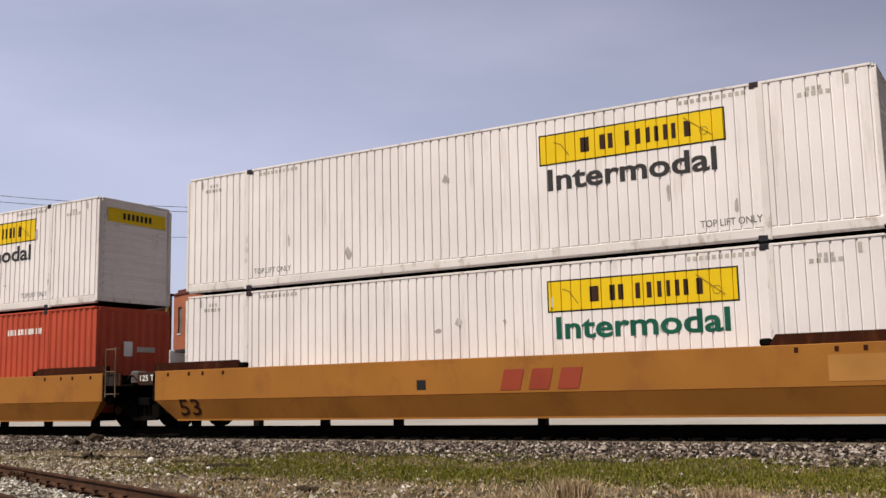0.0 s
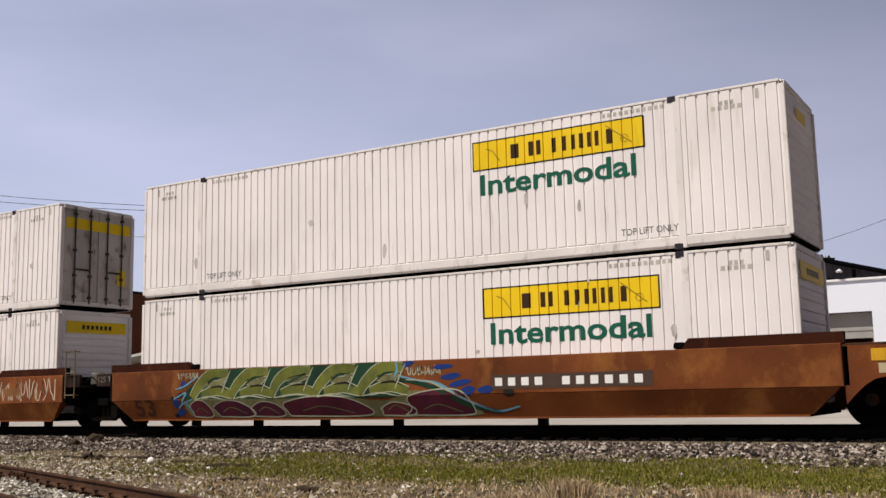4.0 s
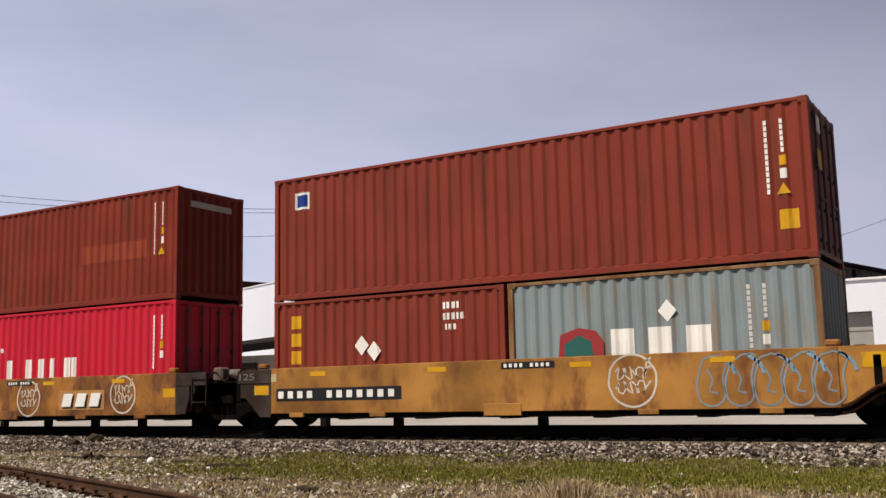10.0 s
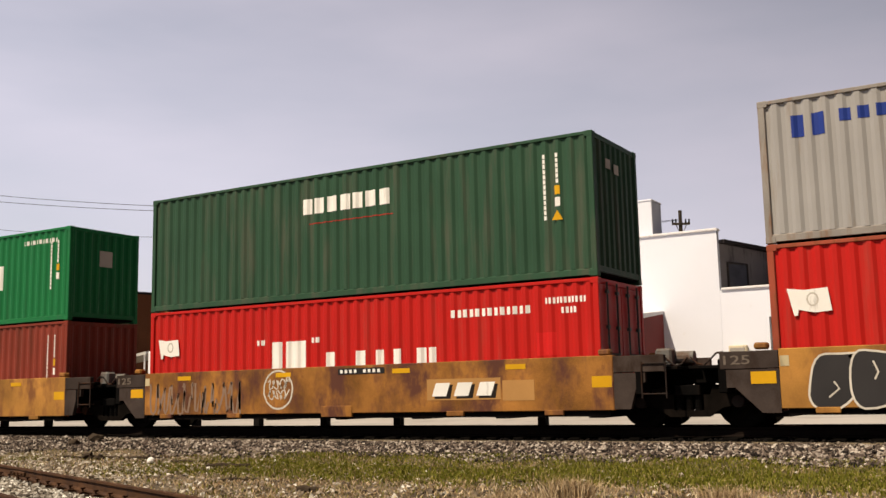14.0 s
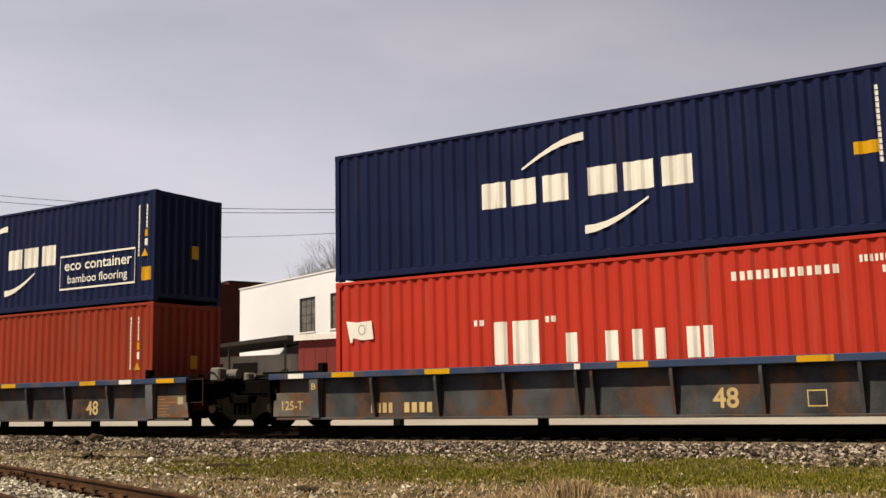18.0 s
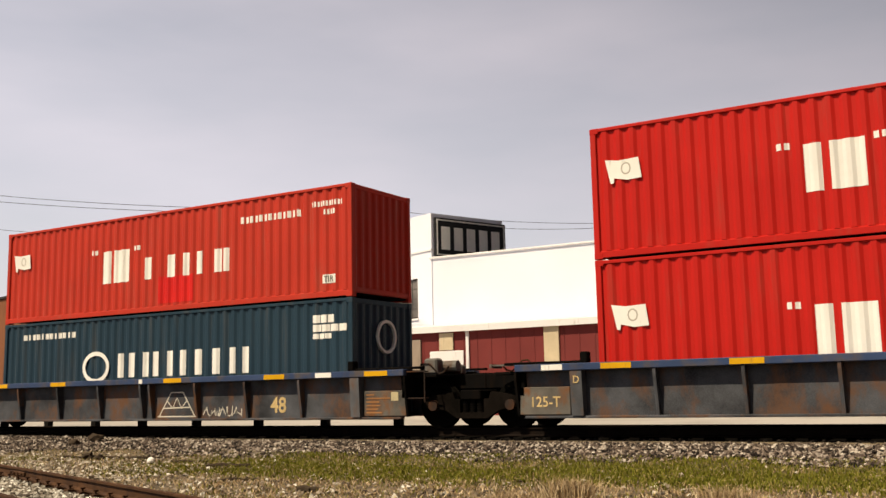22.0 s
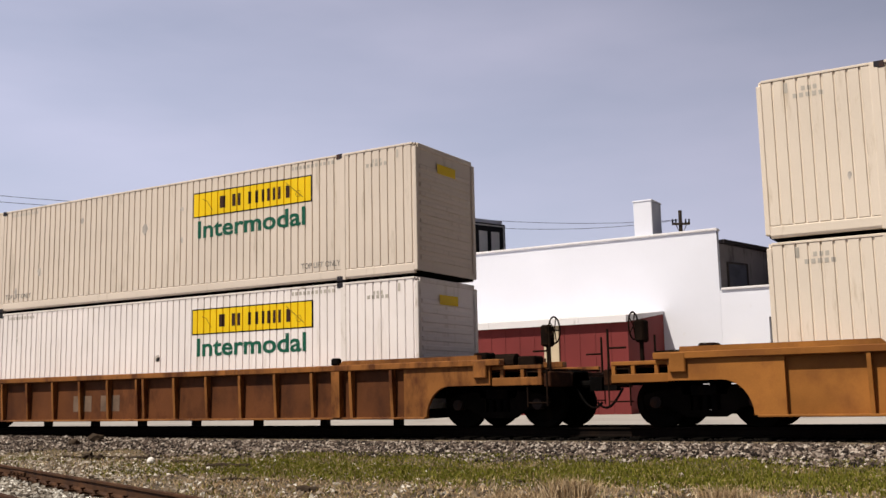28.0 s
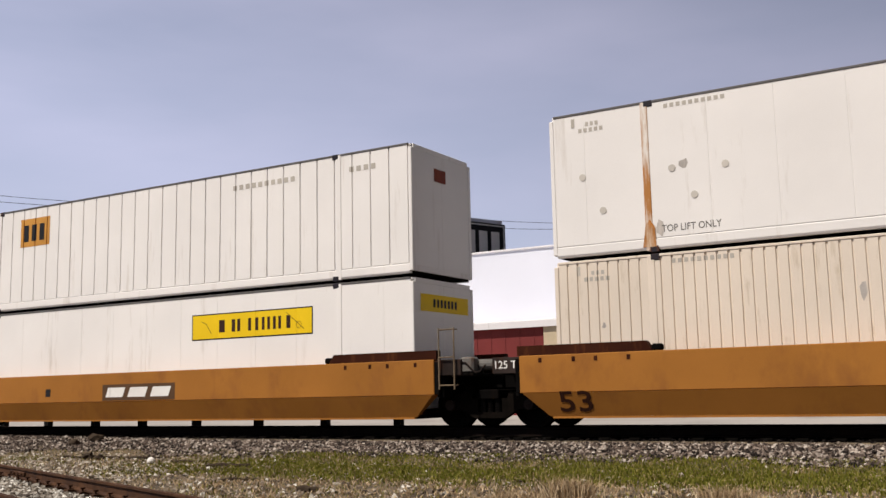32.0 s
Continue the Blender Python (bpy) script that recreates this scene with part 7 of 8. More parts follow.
# forty-eight-foot set
YW = -1.42
for k, i in enumerate(range(10, 15)):
    c = CAR[i]
    if k in (0, 4):
        for a, b in ((-5.0, -4.4), (-4.15, -3.4)):
            bm = bmesh.new()
            for q in range(4):
                w = (b - a) / 4
                box(bm, a + q * w, a + q * w + w * 0.65, YW - 0.008, YW - 0.004, 0.34, 0.55)
            part("lettering", bm, STENCIL, c)["kind"] = "stuff"
    for q, w in enumerate((0.40, 0.30, 0.36, 0.34, 0.62, 0.20)):
        bm = bmesh.new()
        box(bm, 6.66, 6.66 + w, -1.506, -1.502, 0.33 + q * 0.075, 0.358 + q * 0.075)
        part("data_line", bm, paint("rust orange print", (0.34, 0.16, 0.07), 0.6, 0.0, 0.3), c)
    flat_field(c, "placard", 7.30, 7.48, 0.59, 0.77, -1.50, paint("cream placard", (0.52, 0.44, 0.28), 0.6, 0.0, 0.25, GRIME, 0.25))
    if k in (2, 3):
        scrawl(c, 1.85, 3.0, 0.30, 0.52, YW, CHALK, 5, 0.025, 20 + k)
        bm = bmesh.new()
        for pts in ([(0.35, 0.30), (0.75, 0.88), (1.15, 0.88), (1.55, 0.30)], [(0.30, 0.30), (1.6, 0.30)], [(0.5, 0.5), (1.4, 0.52)], [(0.6, 0.7), (0.8, 0.5), (0.95, 0.75), (1.1, 0.5), (1.3, 0.7)]):
            ribbon(bm, pts, 0.03, YW)
        part("graffiti_tag", bm, CHALK, c)
    if k in (0, 4):
        bm = bmesh.new()
        ribbon(bm, [(4.0, 0.38), (4.3, 0.38), (4.3, 0.64), (4.0, 0.64)], 0.03, YW, True)
        part("data_frame", bm, STENCIL, c)
# single cars
c = CAR[15]
write("53", 5.45, 0.66, -1.456, 0.28, 0.5, BLACK, c, 0.01)
block_mark(c, 2.4, 3.95, 0.66, 0.92, -1.45, paint("worn mark", (0.16, 0.10, 0.06), 0.7), paint("worn field", (0.22, 0.11, 0.05), 0.7))
flat_field(c, "data_field", 7.0, 7.35, 0.45, 0.72, -1.45, DARK)
c = CAR[16]
for x in (-2.6, -1.55):
    flat_field(c, "worn_panel", x, x + 0.7, 0.45, 0.85, -1.45, paint("grey scuff", (0.19, 0.13, 0.095), 0.7, 0.0, 0.4))
# last two
c = CAR[17]
reporting_plate(c, 2.0, 5.27, 0.72, 1.02, YS, 11, plate=paint("brown number board", (0.10, 0.055, 0.03), 0.6))
write("B", 1.37, 0.76, YS - 0.004, 0.20, 0.24, BLACK, c, 0.02)
flat_field(c, "data_frame", 7.94, 8.42, 0.72, 0.95, YS, WHITEMARK), flat_field(c, "data_field", 7.97, 8.39, 0.75, 0.92, YS, DARK, "", 0.0095)
c = CAR[18]
block_mark(c, -1.10, 1.30, 0.80, 1.04, YS, WHITEMARK, paint("brown number board", (0.10, 0.055, 0.03), 0.6))
flat_field(c, "stencil", -3.4, -3.2, 0.85, 1.05, YS, BLACK)

# ---- buildings beyond the yard ----
WHITEWALL = paint("whitewashed wall", (0.71, 0.735, 0.83), 0.8, 0.0, 0.04, (0.58, 0.56, 0.56), 0.03, 0.3, 0.3, 30, 2.2, 0.7)
REDWALL = paint("dark red wall", (0.17, 0.034, 0.034), 0.75, 0.0, 0.12, (0.12, 0.035, 0.035), 0.2, 0.6)
TRIM = paint("white trim", (0.72, 0.71, 0.74), 0.7, 0.0, 0.06, GRIME, 0.12)
DARKROOF = paint("dark roofing", (0.035, 0.03, 0.032), 0.85, 0.0, 0.2)
GLASSDARK = paint("dusty window glass", (0.17, 0.155, 0.15), 0.3, 0.0, 0.45, (0.09, 0.085, 0.085), 0.45, 0.9, streak=1.4, drip=1.0)
GLASSSHADE = paint("dim hall glass", (0.10, 0.10, 0.125), 0.2, 0.0, 0.3)
FRAMEDARK = paint("dark window frame", (0.05, 0.042, 0.04), 0.6, 0.0, 0.2)
SHUTTER = paint("grey roller door", (0.31, 0.295, 0.28), 0.6, 0.0, 0.1)
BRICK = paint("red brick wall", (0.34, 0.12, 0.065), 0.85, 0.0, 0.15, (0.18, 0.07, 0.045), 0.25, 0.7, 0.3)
# darker copy of the brick: the unlit side's shade is in the colour
BRICKSHADE = paint("shade-dark brick wall", (0.13, 0.045, 0.035), 0.85, 0.0, 0.15, (0.07, 0.03, 0.025), 0.25, 0.7, 0.3)
WEATHERED = paint("weathered boarding", (0.25, 0.225, 0.23), 0.85, 0.0, 0.2, (0.05, 0.045, 0.045), 0.3, 0.8)


def wall_frame(ax, ay, bx, by):
    """Pose with x along the wall from a to b and -y out of it towards the tracks."""
    return Matrix.Translation((ax, ay, 0)) @ Matrix.Rotation(math.atan2(by - ay, bx - ax), 4, "Z")


def wall_with(bm, length, z0, z1, holes, thick=0.3):
    xs = sorted({0, length, *[h[0] for h in holes], *[h[1] for h in holes]})
    zs = sorted({z0, z1, *[h[2] for h in holes], *[h[3] for h in holes]})
    for a, b in zip(xs, xs[1:]):
        for c, d in zip(zs, zs[1:]):
            if not any(h[0] <= (a + b) / 2 <= h[1] and h[2] <= (c + d) / 2 <= h[3] for h in holes):
                box(bm, a, b, 0, thick, c, d)
    bmesh.ops.remove_doubles(bm, verts=bm.verts, dist=1e-4)
    inner = [f for f in bm.faces if sum(1 for g in bm.faces if g is not f and (g.calc_center_median() - f.calc_center_median()).length < 1e-4)] if len(bm.faces) < 900 else []
    bmesh.ops.delete(bm, geom=inner, context="FACES_ONLY")


def window(parent, m, x0, x1, z0, z1, cols=3, rows=4):
    bm = bmesh.new()
    for a, b, c, d in ((x0, x0 + 0.06, z0, z1), (x1 - 0.06, x1, z0, z1), (x0 + 0.06, x1 - 0.06, z0, z0 + 0.07), (x0 + 0.06, x1 - 0.06, z1 - 0.06, z1)):
        box(bm, a, b, 0.06, 0.16, c, d)
    for i in range(1, cols):
        x = x0 + (x1 - x0) * i / cols
        box(bm, x - 0.012, x + 0.012, 0.09, 0.13, z0 + 0.07, z1 - 0.06)
    for i in range(1, rows):
        z = z0 + (z1 - z0) * i / rows
        box(bm, x0 + 0.06, x1 - 0.06, 0.092, 0.128, z - 0.012, z + 0.012)
    w = part("window", bm, FRAMEDARK, parent)
    w.matrix_basis = m
    bm = bmesh.new()
    box(bm, x0 + 0.05, x1 - 0.05, 0.11, 0.125, z0 + 0.05, z1 - 0.05)
    part("pane", bm, GLASSDARK, w)
    bm = bmesh.new()
    box(bm, x0 - 0.05, x1 + 0.05, -0.06, 0.06, z0 - 0.09, z0 - 0.004)
    part("sill", bm, TRIM, w)
    return w


GZ = -0.25
warehouse = thing("warehouse", "whitewashed two-storey warehouse with red lean-to and chimney", "building", "buildings beyond the yard")
# long front, parallel to the track, with a lower wing at its end
bm = bmesh.new()
wall_with(bm, 13.6, GZ, 7.08, [])
part("wall", bm, WHITEWALL, warehouse).matrix_basis = wall_frame(-24.95, 40.5, -11.35, 40.5)
bm = bmesh.new()
wall_with(bm, 16.0, GZ, 4.62, [(1.87, 5.64, GZ, 3.46)])
part("wall", bm, WHITEWALL, warehouse).matrix_basis = wall_frame(-11.345, 40.5, 4.65, 40.5)
for x0, x1, y, z in ((-25.1, -11.3, 40.42, 7.08), (-11.28, 4.7, 40.42, 4.62)):
    bm = bmesh.new()
    box(bm, x0, x1, y, y + 0.42, z, z + 0.10, 0.02)
    part("coping", bm, TRIM, warehouse)
bm = bmesh.new()
prism(bm, [(-24.9, 40.82), (-11.7, 40.82), (-3.3, 62.7), (-16.5, 62.7)], 5.30, 5.45, "z")
part("roof", bm, DARKROOF, warehouse)
bm = bmesh.new()
box(bm, -9.46, -5.73, 40.86, 40.90, GZ, 3.44)
part("roller_door", bm, SHUTTER, warehouse, "plain grey roller door set back in its opening")
DOORLIP = paint("grey door lip", (0.27, 0.26, 0.25), 0.6, 0.0, 0.1)
for i in range(5):
    z = GZ + 0.12 + i * 0.72
    bm = bmesh.new()
    box(bm, -9.43, -5.76, 40.835, 40.858, z, z + 0.05)
    part("door_slat", bm, DOORLIP, warehouse)
bm = bmesh.new()
box(bm, -14.98, -14.16, 40.9, 42.1, 5.46, 8.70, 0.02)
box(bm, -15.01, -14.13, 40.87, 42.13, 8.702, 8.78, 0.02)
part("chimney", bm, WHITEWALL, warehouse)
# tower with the sign on its side
WA = radians(-21)
wx, wy = math.cos(WA), math.sin(WA)
LEFT = 20.05
lw = Matrix.Translation((-25.0 - LEFT * wx, 40.5 - LEFT * wy, 0)) @ Matrix.Rotation(WA, 4, "Z")
holes = [(LEFT - d - 1.75, LEFT - d, 4.35, 6.28) for d in (1.15, 4.25, 7.45, 10.8)]
bm = bmesh.new()
wall_with(bm, LEFT, GZ, 7.5, holes)
part("wall", bm, WHITEWALL, warehouse).matrix_basis = lw
for h in holes:
    window(warehouse, lw, *h)
bm = bmesh.new()
box(bm, -0.05, LEFT, -0.05, 0.35, 7.502, 7.58)
part("coping", bm, TRIM, warehouse).matrix_basis = lw
bm = bmesh.new()
box(bm, LEFT - 4.15, LEFT - 0.02, 0.02, 4.55, 7.59, 9.33)
part("tower", bm, WHITEWALL, warehouse).matrix_basis = lw
bm = bmesh.new()
box(bm, 0.3, LEFT, 0.31, 9.0, 6.9, 7.1)
part("roof", bm, DARKROOF, warehouse).matrix_basis = lw
bm = bmesh.new()
box(bm, 0, 0.3, 0.31, 9.0, GZ, 7.5)
part("wall", bm, WHITEWALL, warehouse).matrix_basis = lw
# red lean-to along the foot
bm = bmesh.new()
prism(bm, [(36.33, GZ), (40.49, GZ), (40.49, 3.80), (36.33, 3.30)], -29.7, -13.76)
part("lean_to", bm, REDWALL, warehouse, "dark red boarded lean-to")
bm = bmesh.new()
prism(bm, [(36.10, 3.27), (40.485, 3.815), (40.485, 3.93), (36.10, 3.53)], -29.8, -13.72)
part("lean_to_roof", bm, TRIM, warehouse)
for i in range(24):
    x = -29.4 + i * 0.65
    bm = bmesh.new()
    box(bm, x - 0.02, x + 0.02, 36.312, 36.328, GZ + 0.05, 3.26)
    part("batten", bm, REDWALL, warehouse)
sign = thing("rooftop_sign", "black rooftop sign board with white border and blocks", "sign", "")
sm = Matrix.Translation((-25.03, 40.45, 0)) @ Matrix.Rotation(WA + radians(90), 4, "Z")
bm = bmesh.new()
box(bm, 0.2, 4.66, -0.16, -0.03, 7.25, 9.12, 0.01)
part("board", bm, BLACK, sign)
bm = bmesh.new()
for a, b, c, d in ((0.28, 4.58, 8.98, 9.04), (0.28, 0.34, 7.36, 8.98), (4.52, 4.58, 7.36, 8.98), (0.28, 4.58, 7.31, 7.36)):
    box(bm, a, b, -0.175, -0.161, c, d)
part("border", bm, WHITEMARK, sign)
for i in range(5):
    bm = bmesh.new()
    box(bm, 0.55 + i * 0.79, 1.08 + i * 0.79, -0.18, -0.161, 7.58, 8.70)
    part("letter_block", bm, WHITEMARK, sign)
sign.matrix_basis = sm
# long weathered hall behind the lower wing, square to the signed wing
shed = thing("hall", "long dark weathered hall with a low eave, its side in shade", "building", "buildings beyond the yard")
sw = Matrix.Translation((-11.36, 40.86, 0)) @ Matrix.Rotation(WA + radians(90), 4, "Z")
FALL = 0.0394


def eave(x):
    return 6.58 - FALL * x


bm = bmesh.new()
prism(bm, [(0, GZ), (23.2, GZ), (23.2, eave(23.2)), (0, eave(0))], 0.0, 0.3, "y")
part("wall", bm, WEATHERED, shed).matrix_basis = sw
bm = bmesh.new()
prism(bm, [(-0.05, eave(0) + 0.004), (23.5, eave(23.5) + 0.004), (23.5, eave(23.5) + 0.15), (-0.05, eave(0) + 0.15)], -0.28, 0.9, "y")
part("roof", bm, DARKROOF, shed).matrix_basis = sw
for x in (3.35, 6.7, 10.05, 13.4, 16.75, 20.1):
    bm = bmesh.new()
    box(bm, x - 0.10, x + 0.10, -0.10, -0.002, GZ, eave(x) - 0.06, 0.01)
    part("pilaster", bm, DARKROOF, shed).matrix_basis = sw
for x0, x1, z0, z1 in ((0.40, 1.78, 3.9, 5.85), (4.75, 5.75, 5.0, 5.72), (7.6, 9.2, 4.9, 5.6), (11.0, 12.6, 4.8, 5.45), (14.3, 15.9, 4.7, 5.3)):
    bm = bmesh.new()
    for a, b, c, d in ((x0, x0 + 0.07, z0, z1), (x1 - 0.07, x1, z0, z1), (x0 + 0.07, x1 - 0.07, z1 - 0.07, z1), (x0 + 0.07, x1 - 0.07, z0, z0 + 0.07)):
        box(bm, a, b, -0.07, -0.002, c, d)
    w = part("window", bm, FRAMEDARK, shed)
    w.matrix_basis = sw
    bm = bmesh.new()
    box(bm, x0 + 0.07, x1 - 0.07, -0.035, -0.004, z0 + 0.07, z1 - 0.07)
    part("pane", bm, GLASSSHADE, w)
# roof and far side of the lower wing
bm = bmesh.new()
prism(bm, [(-11.25, 40.83), (4.3, 40.83), (4.3, 60.0), (-3.9, 60.0)], 3.9, 4.05, "z")
part("wing_roof", bm, DARKROOF, warehouse)
bm = bmesh.new()
box(bm, 4.35, 4.65, 40.81, 60.0, GZ, 4.4)
part("wall", bm, WHITEWALL, warehouse)
vent = thing("roof_vent", "small white vent pipe on the wing roof", "vent")
bm = bmesh.new()
box(bm, -9.60, -9.12, 42.2, 42.6, 4.06, 5.45, 0.02)
part("stack", bm, TRIM, vent)
lampw = thing("wall_lamp", "grey wall lamp on a short bracket", "lamp")
bm = bmesh.new()
rod(bm, (-6.72, 40.48, 4.80), (-6.72, 40.30, 5.02), 0.02, 6)
part("bracket", bm, FRAMEDARK, lampw)
bm = bmesh.new()
rod(bm, (-6.72, 40.31, 5.08), (-6.72, 40.29, 4.99), 0.05, 10, 0.13)
part("shade", bm, TRIM, lampw)
# dock and steps at the foot of the wing
steps = thing("yard_steps", "yellow painted timber steps by the wing", "steps")
YELLOWTIMBER = paint("yellow timber", (0.55, 0.42, 0.10), 0.7, 0, 0.15, GRIME, 0.2)
for i in range(4):
    bm = bmesh.new()
    box(bm, -8.75, -7.65, 38.7 + i * 0.3, 39.0 + i * 0.3, GZ + 0.06, GZ + 0.21 * (i + 1), 0.01)
    part("tread", bm, YELLOWTIMBER, steps)
PALLETWOOD = paint("grey pallet wood", (0.42, 0.36, 0.28), 0.8, 0.0, 0.2, GRIME, 0.25)
for level in range(4):
    pallet = thing("pallet", "weathered timber pallet in a low stack by the wall", "pallet", "stack of pallets")
    for j in range(5):
        bm = bmesh.new()
        box(bm, -10.95, -9.85, 38.6 + j * 0.21, 38.75 + j * 0.21, 0.10, 0.125)
        part("deck_board", bm, PALLETWOOD, pallet)
    for j in (0, 1, 2):
        bm = bmesh.new()
        box(bm, -10.95 + j * 0.50, -10.85 + j * 0.50, 38.6, 39.59, 0.0, 0.098)
        part("bearer", bm, PALLETWOOD, pallet)
    pallet.matrix_basis = Matrix.Translation((0.02 * (level % 2), 0, -0.183 + level * 0.127))
CREAMBOX = paint("cream box paint", (0.60, 0.53, 0.40), 0.7, 0.0, 0.12, GRIME, 0.2)
meter = thing("meter_box", "cream utility box on the wall", "box")
bm = bmesh.new()
box(bm, -11.06, -10.35, 40.2, 40.49, 1.3, 2.38, 0.03)
part("case", bm, CREAMBOX, meter)
bm = bmesh.new()
box(bm, -11.0, -10.42, 40.16, 40.198, 1.4, 2.28, 0.01)
part("cover", bm, SHUTTER, meter)
# openings and trim of the lean-to
CREAMBOARD = paint("cream boarding", (0.55, 0.46, 0.33), 0.75, 0.0, 0.15, GRIME, 0.15)
GREYBOARD = paint("grey-tan boarding", (0.30, 0.24, 0.20), 0.75, 0.0, 0.15, GRIME, 0.2)
for x0, x1, z0, z1, m, nm in ((-26.90, -26.76, GZ, 3.25, TRIM, "downpipe"), (-26.49, -25.13, 1.1, 2.49, TRIM, "window_board"), (-24.70, -23.01, 0.6, 3.01, GREYBOARD, "boarded_opening"), (-22.08, -21.41, 2.52, 3.23, CREAMBOARD, "window_board"), (-22.55, -20.92, 0.3, 2.49, TRIM, "door"), (-20.80, -20.66, GZ, 3.27, TRIM, "downpipe"), (-17.24, -16.59, GZ, 3.27, CREAMBOARD, "boarded_door")):
    bm = bmesh.new()
    box(bm, x0, x1, 36.24, 36.308, z0, z1, 0.01)
    part(nm, bm, m, warehouse)
# low garage with a dark canopy beside the warehouse
garage = thing("garage", "low pale garage with a dark sagging canopy", "building", "buildings beyond the yard")
bm = bmesh.new()
box(bm, -46.5, -36.2, 43.6, 47.0, GZ, 3.1)
part("wall", bm, paint("pale grey boarding", (0.42, 0.41, 0.40), 0.8, 0, 0.12, GRIME, 0.2), garage)
bm = bmesh.new()
prism(bm, [(-44.0, 3.3), (-34.6, 3.75), (-34.6, 3.98), (-44.0, 3.45)], 41.4, 45.5, "y")
part("canopy", bm, DARKROOF, garage)
for x in (-43.0, -39.0, -35.0):
    bm = bmesh.new()
    rod(bm, (x, 41.7, GZ), (x, 41.7, 3.5), 0.07, 8)
    part("post", bm, FRAMEDARK, garage)
for x0, x1 in ((-45.9, -45.3), (-42.6, -41.2), (-40.4, -38.6)):
    bm = bmesh.new()
    box(bm, x0, x1, 43.52, 43.595, 1.2, 2.7, 0.01)
    part("window", bm, FRAMEDARK, garage)
van = thing("box_trailer", "plain white box trailer parked in the yard", "trailer")
bm = bmesh.new()
box(bm, -44.6, -42.85, 41.0, 43.2, 0.5, 3.5, 0.05)
part("body", bm, TRIM, van)
bm = bmesh.new()
box(bm, -44.4, -43.05, 41.2, 43.0, 0.25, 0.499)
part("chassis", bm, DARK, van)
for x in (-44.15, -43.3):
    for y in (41.25, 42.95):
        bm = bmesh.new()
        rod(bm, (x, y - 0.12, 0.23), (x, y + 0.12, 0.23), 0.42, 16)
        part("wheel", bm, DARK, van)
awning = thing("awning", "pale sloping canvas awning on thin posts", "awning")
bm = bmesh.new()
prism(bm, [(-48.7, 2.92), (-44.75, 3.34), (-44.75, 3.50), (-48.7, 3.02)], 41.0, 43.4, "y")
part("canopy", bm, paint("grey-white canvas", (0.46, 0.45, 0.43), 0.8, 0, 0.15, GRIME, 0.2), awning)
for x in (-48.5, -46.6, -44.95):
    for y in (41.1, 43.3):
        bm = bmesh.new()
        rod(bm, (x, y, -0.19), (x, y, 2.93 + (x + 48.7) * 0.106), 0.05, 8)
        part("post", bm, TRIM, awning)
# brick blocks down the street
brick_house = thing("brick_building", "red brick commercial building with narrow windows", "building", "buildings beyond the yard")
FACE = Matrix.Translation((-59.9 - 6.5 * wx, 61.2 - 6.5 * wy, 0)) @ Matrix.Rotation(WA, 4, "Z")
SIDE = Matrix.Translation((-59.9, 61.2, 0)) @ Matrix.Rotation(WA + radians(90), 4, "Z")
holes = [(0.95 + i * 1.95, 1.75 + i * 1.95, z, z + 2.3) for i in range(3) for z in (6.4, 2.6)]
bm = bmesh.new()
wall_with(bm, 6.5, GZ, 9.74, holes)
part("wall", bm, BRICK, brick_house).matrix_basis = FACE
for h in holes:
    window(brick_house, FACE, *h, 1, 2)
bm = bmesh.new()
box(bm, -0.08, 6.50, -0.10, 0.295, 9.74, 9.94, 0.02)
part("cornice", bm, BRICKSHADE, brick_house).matrix_basis = FACE
# receding side of the same building, its shade painted by the darker brick
bm = bmesh.new()
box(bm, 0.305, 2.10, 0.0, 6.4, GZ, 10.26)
part("rear_wall", bm, BRICKSHADE, brick_house).matrix_basis = SIDE
bm = bmesh.new()
box(bm, 3.5, 4.2, 0.8, 1.5, 8.0, 10.64, 0.02)
part("chimney", bm, BRICKSHADE, brick_house).matrix_basis = FACE
bm = bmesh.new()
rod(bm, (6.42, -0.08, GZ), (6.42, -0.08, 9.69), 0.09, 8)
part("downpipe", bm, TRIM, brick_house).matrix_basis = FACE
annex = thing("brick_annex", "taller brick building behind, shade put into its dark wall colour", "building", "buildings beyond the yard")
bm = bmesh.new()
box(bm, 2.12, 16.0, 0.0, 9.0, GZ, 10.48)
part("wall", bm, BRICKSHADE, annex).matrix_basis = SIDE
bm = bmesh.new()
box(bm, 2.06, 16.1, -0.08, 9.08, 10.48, 10.60)
part("coping", bm, DARKROOF, annex).matrix_basis = SIDE
dark_house = thing("brick_warehouse", "long brown brick building, its side in shade", "building", "buildings beyond the yard")
bm = bmesh.new()
prism(bm, [(-68.5, 48.0), (-59.1, 45.7), (-56.9, 54.6), (-66.3, 57.0)], GZ, 8.5, "z")
part("wall", bm, paint("brown brick wall", (0.21, 0.085, 0.045), 0.85, 0.0, 0.15, (0.12, 0.05, 0.03), 0.25, 0.7, 0.3), dark_house)
bm = bmesh.new()
prism(bm, [(-68.6, 47.9), (-59.0, 45.6), (-56.8, 54.7), (-66.2, 57.1)], 8.502, 8.68, "z")
part("coping", bm, DARKROOF, dark_house)
bm = bmesh.new()
box(bm, -64.2, -63.6, 46.9, 47.02, 4.5, 6.6)
part("window", bm, FRAMEDARK, dark_house)
bm = bmesh.new()
rod(bm, (-56.75, 54.0, GZ), (-56.75, 54.0, 8.4), 0.13, 8)
part("downpipe", bm, paint("ochre pipe", (0.36, 0.22, 0.09), 0.7), dark_house)

# ---- poles, wires and trees ----
POLEWOOD = paint("creosoted pole", (0.05, 0.038, 0.03), 0.85, 0.0, 0.2)


